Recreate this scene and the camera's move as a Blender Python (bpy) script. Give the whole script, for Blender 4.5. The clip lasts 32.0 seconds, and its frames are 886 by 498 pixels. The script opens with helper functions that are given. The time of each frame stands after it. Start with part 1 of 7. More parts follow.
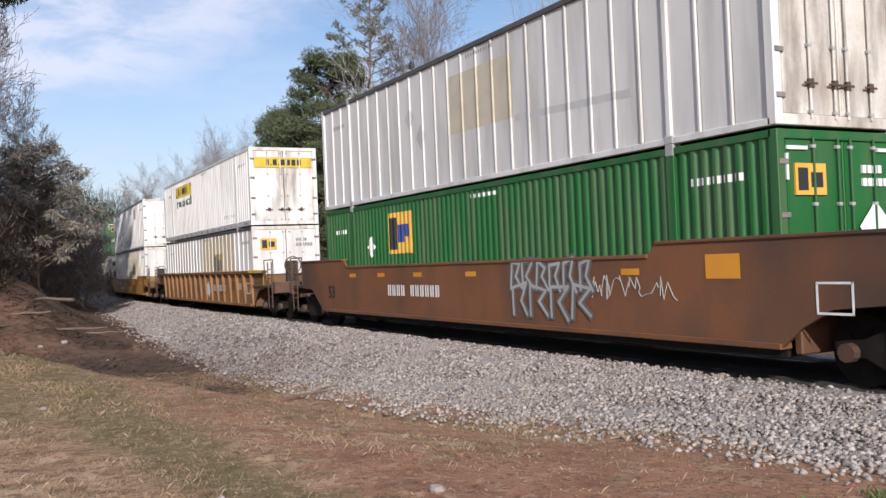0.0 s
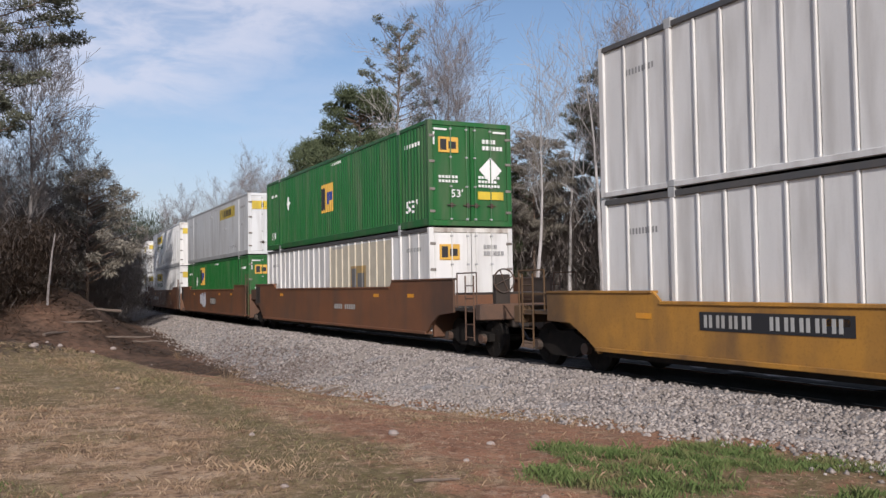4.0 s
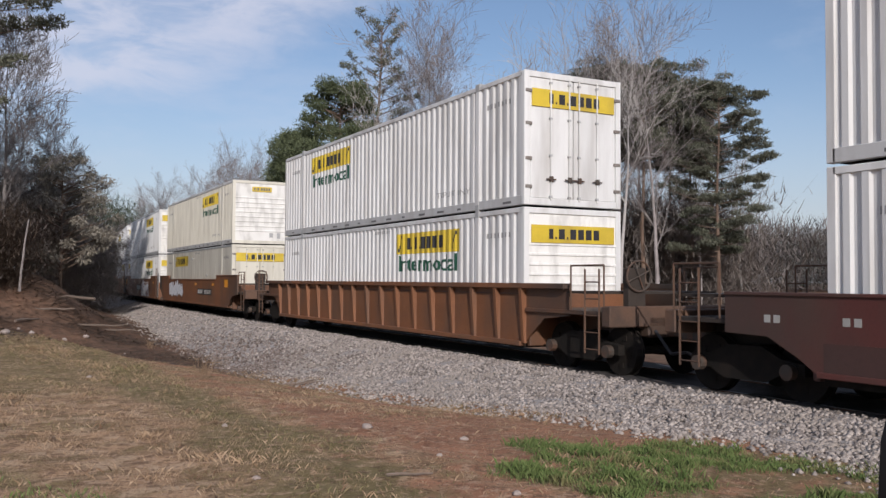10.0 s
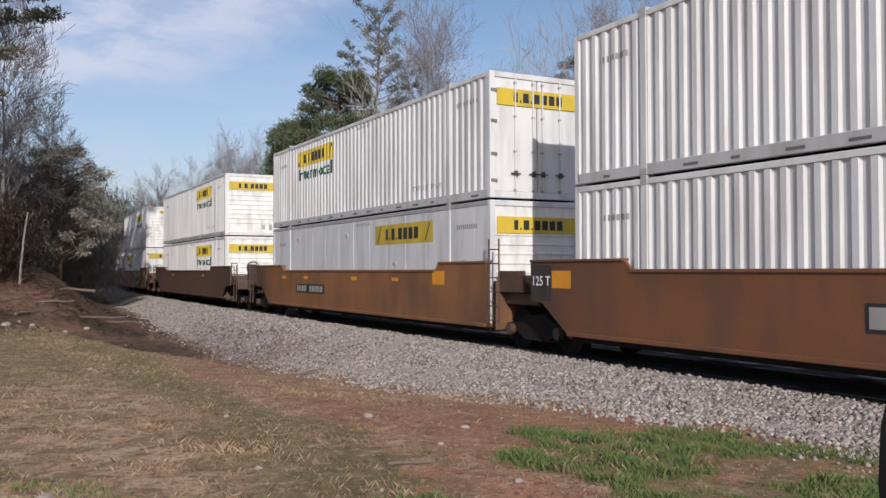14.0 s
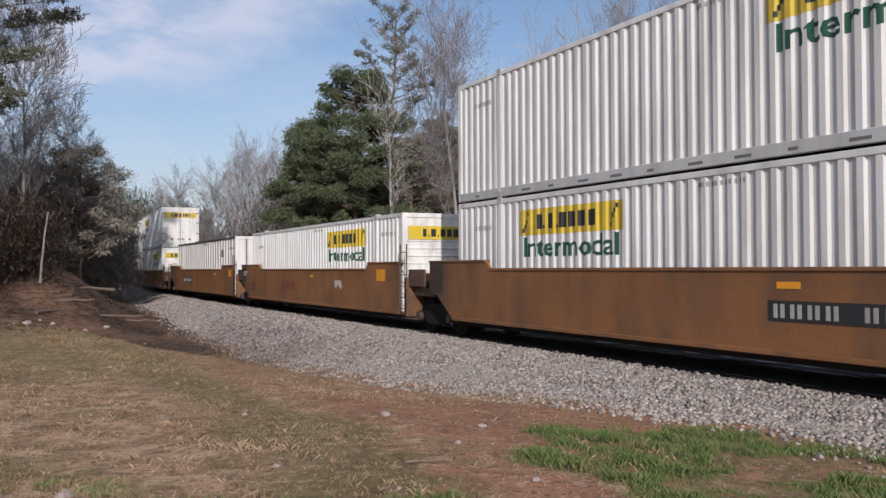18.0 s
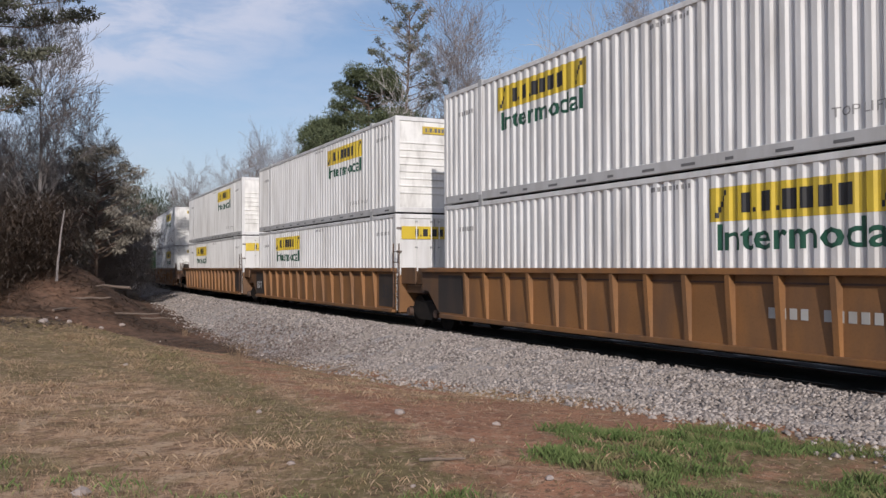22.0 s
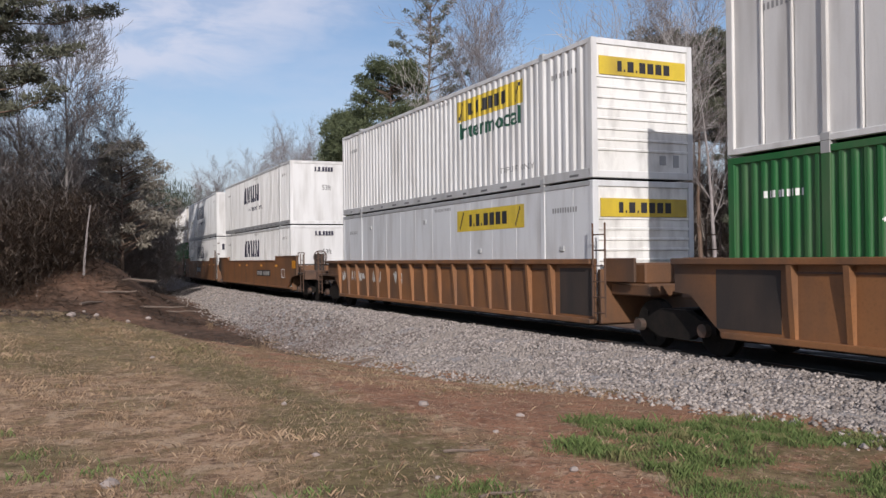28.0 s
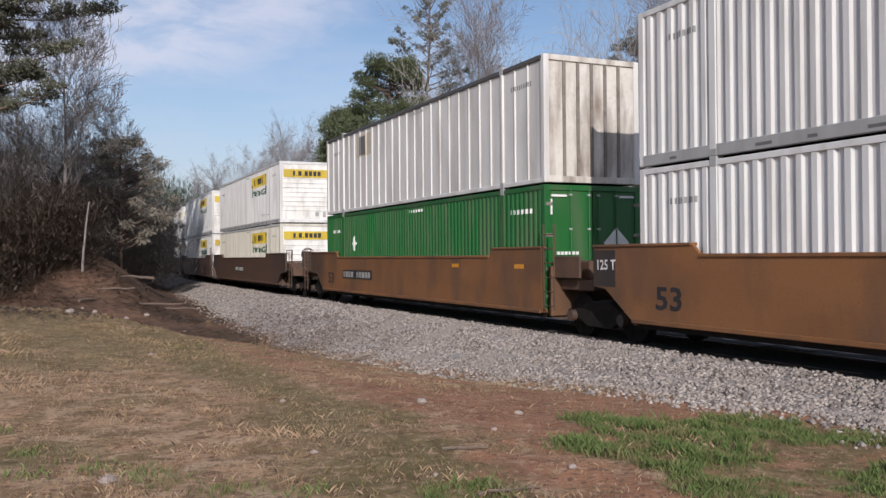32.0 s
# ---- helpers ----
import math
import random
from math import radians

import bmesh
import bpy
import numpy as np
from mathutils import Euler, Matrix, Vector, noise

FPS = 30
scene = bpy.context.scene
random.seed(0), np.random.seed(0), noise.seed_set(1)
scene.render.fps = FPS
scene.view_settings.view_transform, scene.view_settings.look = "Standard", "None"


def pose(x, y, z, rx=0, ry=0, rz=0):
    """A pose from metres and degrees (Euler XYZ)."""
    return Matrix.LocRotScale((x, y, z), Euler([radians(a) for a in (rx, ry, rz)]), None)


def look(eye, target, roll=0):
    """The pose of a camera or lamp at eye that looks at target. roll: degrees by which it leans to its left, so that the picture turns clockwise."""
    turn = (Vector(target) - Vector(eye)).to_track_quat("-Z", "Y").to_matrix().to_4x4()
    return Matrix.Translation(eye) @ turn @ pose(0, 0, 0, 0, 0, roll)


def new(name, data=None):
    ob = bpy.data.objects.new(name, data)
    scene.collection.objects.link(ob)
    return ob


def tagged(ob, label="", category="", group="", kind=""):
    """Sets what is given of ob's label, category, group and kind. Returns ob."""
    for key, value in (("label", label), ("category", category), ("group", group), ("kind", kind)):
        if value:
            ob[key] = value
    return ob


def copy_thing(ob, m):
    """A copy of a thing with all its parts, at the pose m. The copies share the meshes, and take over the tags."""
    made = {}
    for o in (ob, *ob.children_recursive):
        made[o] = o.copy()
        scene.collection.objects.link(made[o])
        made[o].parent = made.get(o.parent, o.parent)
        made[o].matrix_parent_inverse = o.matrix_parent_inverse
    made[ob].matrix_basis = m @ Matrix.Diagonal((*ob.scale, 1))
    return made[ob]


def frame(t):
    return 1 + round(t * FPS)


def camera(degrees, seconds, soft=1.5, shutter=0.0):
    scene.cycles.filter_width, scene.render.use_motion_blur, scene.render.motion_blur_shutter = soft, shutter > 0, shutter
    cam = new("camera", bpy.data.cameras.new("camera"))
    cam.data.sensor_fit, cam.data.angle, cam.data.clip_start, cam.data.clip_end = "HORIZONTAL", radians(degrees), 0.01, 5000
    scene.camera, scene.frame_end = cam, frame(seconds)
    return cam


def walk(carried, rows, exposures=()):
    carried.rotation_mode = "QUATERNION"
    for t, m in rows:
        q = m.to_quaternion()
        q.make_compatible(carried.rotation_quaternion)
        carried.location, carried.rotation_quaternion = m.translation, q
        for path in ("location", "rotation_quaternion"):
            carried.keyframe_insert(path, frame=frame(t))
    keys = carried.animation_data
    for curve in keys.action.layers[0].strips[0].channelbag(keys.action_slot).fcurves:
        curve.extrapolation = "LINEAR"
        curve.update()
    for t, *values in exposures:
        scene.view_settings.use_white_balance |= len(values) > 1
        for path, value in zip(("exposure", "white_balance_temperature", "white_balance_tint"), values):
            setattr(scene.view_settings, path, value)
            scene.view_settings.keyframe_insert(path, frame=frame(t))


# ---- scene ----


# camera: carried by hand beside the line, panning with the train
cam = camera(53.42, 32.0, soft=1.45, shutter=0.0)
VIEW = (  # seconds, x, y, z, yaw, pitch, roll
    (0.0, -0.82, 3.52, 1.80, -0.25, 0.71, 2.46),
    (0.5, -0.70, 3.20, 1.79, -0.90, 1.28, 2.32),
    (1.0, -0.045, 0.64, 1.75, 0.28, 1.65, 2.10),
    (1.5, 0.028, 0.0, 1.75, -1.56, 1.88, 1.62),
    (2.0, 0.026, 0.0, 1.75, -0.72, 2.09, 1.95),
    (2.5, 0.0, 0.0, 1.75, 3.12, 2.17, 1.70),
    (3.0, 0.0, 0.0, 1.75, 2.82, 2.16, 1.01),
    (3.5, 0.0, 0.0, 1.75, 2.14, 2.31, 1.22),
    (4.0, 0.0, 0.0, 1.75, 1.72, 2.39, 0.88),
    (4.5, 0.0, 0.0, 1.75, 1.74, 2.51, 1.04),
    (6.5, 0.0, 0.0, 1.75, 1.67, 2.60, 0.19),
    (7.0, 0.0, 0.0, 1.75, 1.76, 2.60, 0.29),
    (7.5, 0.0, 0.0, 1.75, 1.75, 2.59, 0.14),
    (8.0, 0.0, 0.0, 1.75, 1.67, 2.56, 0.02),
    (8.5, 0.0, 0.0, 1.75, 1.34, 2.50, -0.27),
    (9.0, 0.0, 0.0, 1.75, 0.97, 2.36, -0.35),
    (9.5, 0.0, 0.0, 1.75, 0.52, 2.21, -0.48),
    (10.0, 0.0, 0.0, 1.75, 0.23, 2.05, -0.36),
    (10.5, 0.0, 0.0, 1.75, -0.06, 1.93, -0.32),
    (11.0, 0.0, 0.0, 1.75, -0.09, 1.77, -0.31),
    (11.5, 0.0, 0.0, 1.75, -0.05, 1.67, -0.06),
    (12.0, 0.0, 0.0, 1.75, -0.06, 1.58, -0.16),
    (12.5, 0.0, 0.0, 1.75, -0.04, 1.50, -0.15),
    (13.0, 0.0, 0.0, 1.75, 0.00, 1.47, -0.10),
    (13.5, 0.0, 0.0, 1.75, 0.10, 1.42, 0.01),
    (14.0, 0.0, 0.0, 1.75, 0.22, 1.34, 0.15),
    (14.5, 0.0, 0.0, 1.75, 0.37, 1.35, 0.28),
    (15.0, 0.0, 0.0, 1.75, 0.53, 1.30, 0.27),
    (15.5, 0.0, 0.0, 1.75, 0.69, 1.27, 0.23),
    (17.5, 0.0, 0.0, 1.75, 1.21, 1.24, 0.34),
    (18.0, 0.0, 0.0, 1.75, 1.32, 1.25, 0.21),
    (18.5, 0.0, 0.0, 1.75, 1.41, 1.25, 0.31),
    (19.0, 0.0, 0.0, 1.75, 1.53, 1.25, 0.32),
    (19.5, 0.0, 0.0, 1.75, 1.66, 1.24, 0.42),
    (20.0, 0.0, 0.0, 1.75, 1.77, 1.24, 0.26),
    (20.5, 0.0, 0.0, 1.75, 1.85, 1.21, 0.22),
    (21.0, 0.0, 0.0, 1.75, 1.99, 1.18, 0.27),
    (21.5, 0.0, 0.0, 1.75, 2.08, 1.15, 0.25),
    (22.0, 0.0, 0.0, 1.75, 2.21, 1.13, 0.22),
    (22.5, 0.0, 0.0, 1.75, 2.32, 1.09, 0.31),
    (23.0, 0.0, 0.0, 1.75, 2.46, 1.05, 0.45),
    (23.5, 0.0, 0.0, 1.75, 2.63, 1.00, 0.35),
    (24.0, 0.0, 0.0, 1.75, 2.75, 0.95, 0.40),
    (24.5, 0.0, 0.0, 1.75, 2.89, 0.89, 0.49),
    (25.0, 0.0, 0.0, 1.75, 3.01, 0.84, 0.31),
    (25.5, 0.0, 0.0, 1.75, 3.13, 0.79, 0.42),
    (26.0, 0.0, 0.0, 1.75, 3.27, 0.76, 0.31),
    (26.5, 0.0, 0.0, 1.75, 3.36, 0.73, 0.38),
    (28.5, 0.0, 0.0, 1.75, 3.80, 0.57, 0.55),
    (29.0, 0.0, 0.0, 1.75, 3.90, 0.54, 0.43),
    (29.5, 0.0, 0.0, 1.75, 3.99, 0.53, 0.42),
    (30.0, 0.0, 0.0, 1.75, 3.96, 0.53, 0.37),
    (30.5, 0.0, 0.0, 1.75, 3.80, 0.52, 0.40),
    (31.0, 0.0, 0.0, 1.75, 3.69, 0.51, 0.58),
    (31.5, 0.0, 0.0, 1.75, 3.65, 0.47, 0.54),
    (32.0, 0.0, 0.0, 1.75, 3.61, 0.44, 0.48),
)
walk(cam, [(t, pose(x, y, z, 90 + pitch, roll, yaw)) for t, x, y, z, yaw, pitch, roll in VIEW], [(t, e, 6350, 16.0) for t, e in (
    (0.0, 0.44), (0.9, 0.14), (2.0, 0.10), (3.0, 0.03), (4.0, 0.17), (7.0, 0.10), (9.0, 0.06), (13.0, 0.12), (15.0, 0.13), (18.0, 0.10),
    (20.0, 0.12), (22.0, 0.05), (25.0, 0.0), (26.0, 0.10), (29.0, 0.13), (30.0, 0.05), (31.0, -0.02), (32.0, 0.14))])

# ---- light: low winter sun behind the camera, thin cirrus ----
SUN_AZ, SUN_EL = 171.6, 23.5          # degrees: azimuth from +y towards +x, elevation
world = bpy.data.worlds.new("world")
scene.world = world
world.use_nodes = True
wt = world.node_tree
wt.nodes.clear()


def wnode(kind, **values):
    n = wt.nodes.new(kind)
    for k, v in values.items():
        if k == "inputs":
            for name, x in v.items():
                n.inputs[name].default_value = x
        else:
            setattr(n, k, v)
    return n


sky = wnode("ShaderNodeTexSky", sky_type="NISHITA", sun_disc=False, sun_elevation=radians(SUN_EL), sun_rotation=radians(SUN_AZ),
            air_density=1.0, dust_density=1.0, ozone_density=2.2)
co = wnode("ShaderNodeTexCoord")
sep = wnode("ShaderNodeSeparateXYZ")
wt.links.new(co.outputs["Generated"], sep.inputs[0])


def sky_noise(scale, stretch, turn, detail, rough):
    mp = wnode("ShaderNodeMapping")
    mp.inputs["Rotation"].default_value, mp.inputs["Scale"].default_value = turn, stretch
    wt.links.new(co.outputs["Generated"], mp.inputs["Vector"])
    nz = wnode("ShaderNodeTexNoise", inputs={"Scale": scale, "Detail": detail, "Roughness": rough, "Distortion": 0.4})
    wt.links.new(mp.outputs["Vector"], nz.inputs["Vector"])
    return nz.outputs["Fac"]


def sky_math(op, a, b):
    m = wnode("ShaderNodeMath", operation=op)
    for k, v in ((0, a), (1, b)):
        if isinstance(v, float):
            m.inputs[k].default_value = v
        else:
            wt.links.new(v, m.inputs[k])
    return m.outputs[0]


def sky_step(v, lo, hi, a, b):
    r = wnode("ShaderNodeMapRange", interpolation_type="SMOOTHSTEP", inputs={"From Min": lo, "From Max": hi, "To Min": a, "To Max": b})
    wt.links.new(v, r.inputs["Value"])
    return r.outputs["Result"]


# a sheet of cirrus whose edge rises from the western woods to the right; clear sky below it
wisps = sky_noise(2.2, (1.4, 1.7, 4.2), (0.0, radians(28), radians(-20)), 7.0, 0.62)
ripples = sky_noise(9.0, (1.0, 1.0, 2.6), (0.0, radians(-52), 0.0), 5.0, 0.6)
edge = wnode("ShaderNodeVectorMath", operation="DOT_PRODUCT")
wt.links.new(co.outputs["Generated"], edge.inputs[0])
edge.inputs[1].default_value = (-0.30, -0.335, 1.0)
above = sky_math("ADD", edge.outputs["Value"], sky_math("MULTIPLY", wisps, 0.16))
sheet = sky_math("MULTIPLY", sky_step(above, 0.038, 0.118, 0.0, 1.0), sky_step(ripples, 0.36, 0.60, 0.35, 1.0))
veil = sky_step(wisps, 0.46, 0.72, 0.0, 0.22)
aloft = sky_step(edge.outputs["Value"], 0.10, 0.42, 0.70, 0.30)
cmix = wnode("ShaderNodeMix", data_type="RGBA")
cmix.inputs[7].default_value = (6.6, 6.8, 7.5, 1)
wt.links.new(sky_math("MAXIMUM", sky_math("MULTIPLY", sheet, aloft), veil), cmix.inputs[0])
wt.links.new(sky.outputs["Color"], cmix.inputs[6])
low = wnode("ShaderNodeMapRange", interpolation_type="SMOOTHSTEP", inputs={"From Min": 0.0, "From Max": 0.25, "To Min": 0.60, "To Max": 0.0})   # haze towards the horizon
wt.links.new(sep.outputs["Z"], low.inputs["Value"])
hmix = wnode("ShaderNodeMix", data_type="RGBA")
hmix.inputs[7].default_value = (5.1, 5.45, 6.3, 1)
wt.links.new(low.outputs["Result"], hmix.inputs[0])
wt.links.new(cmix.outputs[2], hmix.inputs[6])
bg = wnode("ShaderNodeBackground", inputs={"Strength": 0.100})
wt.links.new(hmix.outputs[2], bg.inputs["Color"])
wo = wnode("ShaderNodeOutputWorld")
wt.links.new(bg.outputs["Background"], wo.inputs["Surface"])
sun = new("sun", bpy.data.lights.new("sun", "SUN"))
sun.data.energy, sun.data.angle, sun.data.color = 3.5, radians(0.6), (1.0, 0.945, 0.86)
sun_way = Vector((math.sin(radians(SUN_AZ)) * math.cos(radians(SUN_EL)), math.cos(radians(SUN_AZ)) * math.cos(radians(SUN_EL)), math.sin(radians(SUN_EL))))
sun.matrix_world = look(sun_way * 200, (0, 0, 0))
scene.view_settings.exposure = 0.0

# ---- the line of the track: s runs away from the camera's side, u towards the camera ----
TRACK_H, TRACK_X, TRACK_Y = 0.49123, 13.5494, -0.9050
BEND = (0.18688e-3, -0.27568e-4, -0.20135e-6)
S = np.arange(-420.0, 640.0, 0.5)
_ss = np.clip(S - 20, 0, 90)
_kap = np.where(S > 260, 0.0, BEND[0] + BEND[1] * _ss + BEND[2] * _ss ** 2)
_kap = np.where(S < -60, 0.0, _kap)
_h = np.concatenate([[0], np.cumsum((_kap[1:] + _kap[:-1]) * 0.25)])
_h += TRACK_H - np.interp(0, S, _h)
_dx, _dy = -np.sin(_h), np.cos(_h)
TX = np.concatenate([[0], np.cumsum((_dx[1:] + _dx[:-1]) * 0.25)])
TY = np.concatenate([[0], np.cumsum((_dy[1:] + _dy[:-1]) * 0.25)])
TX += TRACK_X - np.interp(0, S, TX)
TY += TRACK_Y - np.interp(0, S, TY)


def on_track(s, u=0.0):
    """The plan position s along and u beside the track, and the heading there."""
    h = np.interp(s, S, _h)
    return np.interp(s, S, TX) - np.cos(h) * u, np.interp(s, S, TY) - np.sin(h) * u, h


def track_coords(x, y):
    """s and u of plan positions (arrays)."""
    x, y = np.atleast_1d(np.asarray(x, float)), np.atleast_1d(np.asarray(y, float))
    pick = slice(None, None, 4)
    sx, tx, ty = S[pick], TX[pick], TY[pick]
    out_s, out_u = np.empty(len(x)), np.empty(len(x))
    for k in range(0, len(x), 4000):
        d2 = (x[k:k + 4000, None] - tx) ** 2 + (y[k:k + 4000, None] - ty) ** 2
        i = d2.argmin(1)
        h = np.interp(sx[i], S, _h)
        ex, ey = x[k:k + 4000] - tx[i], y[k:k + 4000] - ty[i]
        out_s[k:k + 4000] = sx[i] - ex * np.sin(h) + ey * np.cos(h)
        out_u[k:k + 4000] = -ex * np.cos(h) - ey * np.sin(h)
    return out_s, out_u


# ---- mesh helpers ----
class Geo:
    """Collects vertices and faces of one mesh."""

    def __init__(self):
        self.v, self.f = [], []

    def add(self, verts, faces):
        n = len(self.v)
        self.v += verts
        self.f += [tuple(i + n for i in f) for f in faces]
        return self

    def box(self, x0, x1, y0, y1, z0, z1, b=0.0):
        if b <= 0:
            v = [(x, y, z) for z in (z0, z1) for y in (y0, y1) for x in (x0, x1)]
            return self.add(v, [(0, 2, 3, 1), (4, 5, 7, 6), (0, 1, 5, 4), (2, 6, 7, 3), (0, 4, 6, 2), (1, 3, 7, 5)])
        v, idx = [], {}
        for sx in (0, 1):
            for sy in (0, 1):
                for sz in (0, 1):
                    for a in range(3):
                        q = [(x0, x1)[sx], (y0, y1)[sy], (z0, z1)[sz]]
                        for c in range(3):
                            if c != a:
                                q[c] += (b, -b)[(sx, sy, sz)[c]]
                        idx[sx, sy, sz, a] = len(v)
                        v.append(tuple(q))
        f = []
        for a in range(3):
            o1, o2 = (a + 1) % 3, (a + 2) % 3
            for side in (0, 1):
                q = []
                for c1, c2 in ((0, 0), (1, 0), (1, 1), (0, 1)):
                    key = [0, 0, 0]
                    key[a], key[o1], key[o2] = side, c1, c2
                    q.append(idx[(*key, a)])
                f.append(tuple(q) if side else tuple(reversed(q)))
            for c1 in (0, 1):
                for c2 in (0, 1):
                    k0, k1 = [0, 0, 0], [0, 0, 0]
                    k0[a], k1[a] = 0, 1
                    k0[o1] = k1[o1] = c1
                    k0[o2] = k1[o2] = c2
                    q = (idx[(*k0, o1)], idx[(*k1, o1)], idx[(*k1, o2)], idx[(*k0, o2)])
                    f.append(q if (c1 + c2) % 2 else tuple(reversed(q)))
        for sx in (0, 1):
            for sy in (0, 1):
                for sz in (0, 1):
                    q = tuple(idx[sx, sy, sz, a] for a in range(3))
                    f.append(q if (sx + sy + sz) % 2 else tuple(reversed(q)))
        return self.add(v, f)

    def tube(self, p0, p1, r0, r1=None, n=6, caps=True):
        r1 = r0 if r1 is None else r1
        p0, p1 = Vector(p0), Vector(p1)
        a = (p1 - p0).normalized()
        e = a.orthogonal().normalized()
        g = a.cross(e)
        v = []
        for p, r in ((p0, r0), (p1, r1)):
            v += [tuple(p + (e * math.cos(2 * math.pi * i / n) + g * math.sin(2 * math.pi * i / n)) * r) for i in range(n)]
        f = [(i, (i + 1) % n, n + (i + 1) % n, n + i) for i in range(n)]
        if caps:
            f += [tuple(reversed(range(n))), tuple(range(n, 2 * n))]
        return self.add(v, f)

    def slab(self, outline, y0, y1):
        """A plate: outline in x, z (anticlockwise seen from -y), from y0 to y1."""
        n = len(outline)
        v = [(x, y0, z) for x, z in outline] + [(x, y1, z) for x, z in outline]
        f = [tuple(range(n)), tuple(reversed(range(n, 2 * n)))]
        f += [(i, n + i, n + (i + 1) % n, (i + 1) % n) for i in range(n)]
        return self.add(v, f)

    def mesh(self, name="mesh"):
        m = bpy.data.meshes.new(name)
        m.from_pydata(self.v, [], self.f)
        return m


def part(name, geo, material, parent=None, label="", smooth=False):
    """Links a Geo or a mesh as one mesh object, under a thing or a part."""
    m = geo.mesh(name) if isinstance(geo, Geo) else geo
    if not m.materials:
        m.materials.append(material)
    if smooth:
        m.shade_smooth()
    ob = new(name, m)
    ob.parent = parent
    if label:
        ob["label"] = label
    return ob

# ---- materials ----
def material(name, color, rough=0.6, metal=0.0, second=None, amount=0.5, scale=3.0, stretch=(1, 1, 1), fine=40.0, fine_amount=0.12,
             bump=0.15, vary=0.08, dirt=None, dirt_amount=0.0, dirt_scale=1.2, dirt_stretch=(1, 1, 0.15), spec=0.5, ends=0.0):
    """Painted or weathered surface: two noises for colour, one for dirt, fine relief, and a shift from object to object."""
    m = bpy.data.materials.new(name)
    m.use_nodes = True
    t = m.node_tree
    n, link = t.nodes, t.links.new
    b = n["Principled BSDF"]
    b.inputs["Roughness"].default_value, b.inputs["Metallic"].default_value = rough, metal
    b.inputs["Specular IOR Level"].default_value = spec
    tc, info = n.new("ShaderNodeTexCoord"), n.new("ShaderNodeObjectInfo")
    off = n.new("ShaderNodeVectorMath")
    off.operation = "MULTIPLY_ADD"
    link(info.outputs["Random"], off.inputs[0])
    off.inputs[1].default_value = (37.0, 19.0, 11.0)
    link(tc.outputs["Object"], off.inputs[2])

    def noise_at(sc, st, detail=5.0):
        mpn = n.new("ShaderNodeMapping")
        mpn.inputs["Scale"].default_value = st
        link(off.outputs[0], mpn.inputs["Vector"])
        x = n.new("ShaderNodeTexNoise")
        x.inputs["Scale"].default_value, x.inputs["Detail"].default_value = sc, detail
        link(mpn.outputs["Vector"], x.inputs["Vector"])
        return x.outputs["Fac"]

    def mixed(a, bcol, fac, lo, hi, top=1.0):
        mr = n.new("ShaderNodeMapRange")
        mr.inputs["From Min"].default_value, mr.inputs["From Max"].default_value, mr.inputs["To Max"].default_value = lo, hi, top
        link(fac, mr.inputs["Value"])
        mx = n.new("ShaderNodeMix")
        mx.data_type = "RGBA"
        link(mr.outputs["Result"], mx.inputs[0])
        if isinstance(a, tuple):
            mx.inputs[6].default_value = (*a, 1)
        else:
            link(a, mx.inputs[6])
        mx.inputs[7].default_value = (*bcol, 1)
        return mx.outputs[2]

    second = second or tuple(c * 0.72 for c in color)
    col = mixed(tuple(color), second, noise_at(scale, stretch), 0.42, 0.72, amount)
    if fine_amount:
        col = mixed(col, tuple(c * 0.55 for c in second), noise_at(fine, (1, 1, 1), 3.0), 0.5, 0.75, fine_amount)
    if dirt:
        col = mixed(col, dirt, noise_at(dirt_scale, dirt_stretch, 6.0), 0.45, 0.78, dirt_amount)
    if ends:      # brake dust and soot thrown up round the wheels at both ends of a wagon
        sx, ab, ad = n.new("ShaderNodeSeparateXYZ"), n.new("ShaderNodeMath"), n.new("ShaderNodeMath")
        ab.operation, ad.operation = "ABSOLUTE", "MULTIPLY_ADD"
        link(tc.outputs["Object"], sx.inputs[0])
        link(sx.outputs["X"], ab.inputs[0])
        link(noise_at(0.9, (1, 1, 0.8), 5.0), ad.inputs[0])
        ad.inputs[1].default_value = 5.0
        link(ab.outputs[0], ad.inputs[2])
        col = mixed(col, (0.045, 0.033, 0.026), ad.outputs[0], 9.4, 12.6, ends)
    if vary:
        hsv = n.new("ShaderNodeHueSaturation")
        mr = n.new("ShaderNodeMapRange")
        mr.inputs["To Min"].default_value, mr.inputs["To Max"].default_value = 1 - vary, 1 + vary
        link(info.outputs["Random"], mr.inputs["Value"])
        link(mr.outputs["Result"], hsv.inputs["Value"])
        link(col, hsv.inputs["Color"])
        col = hsv.outputs["Color"]
    link(col, b.inputs["Base Color"])
    if bump:
        bp = n.new("ShaderNodeBump")
        bp.inputs["Strength"].default_value, bp.inputs["Distance"].default_value = bump, 0.02
        link(noise_at(fine * 0.6, (1, 1, 1), 4.0), bp.inputs["Height"])
        link(bp.outputs["Normal"], b.inputs["Normal"])
    return m


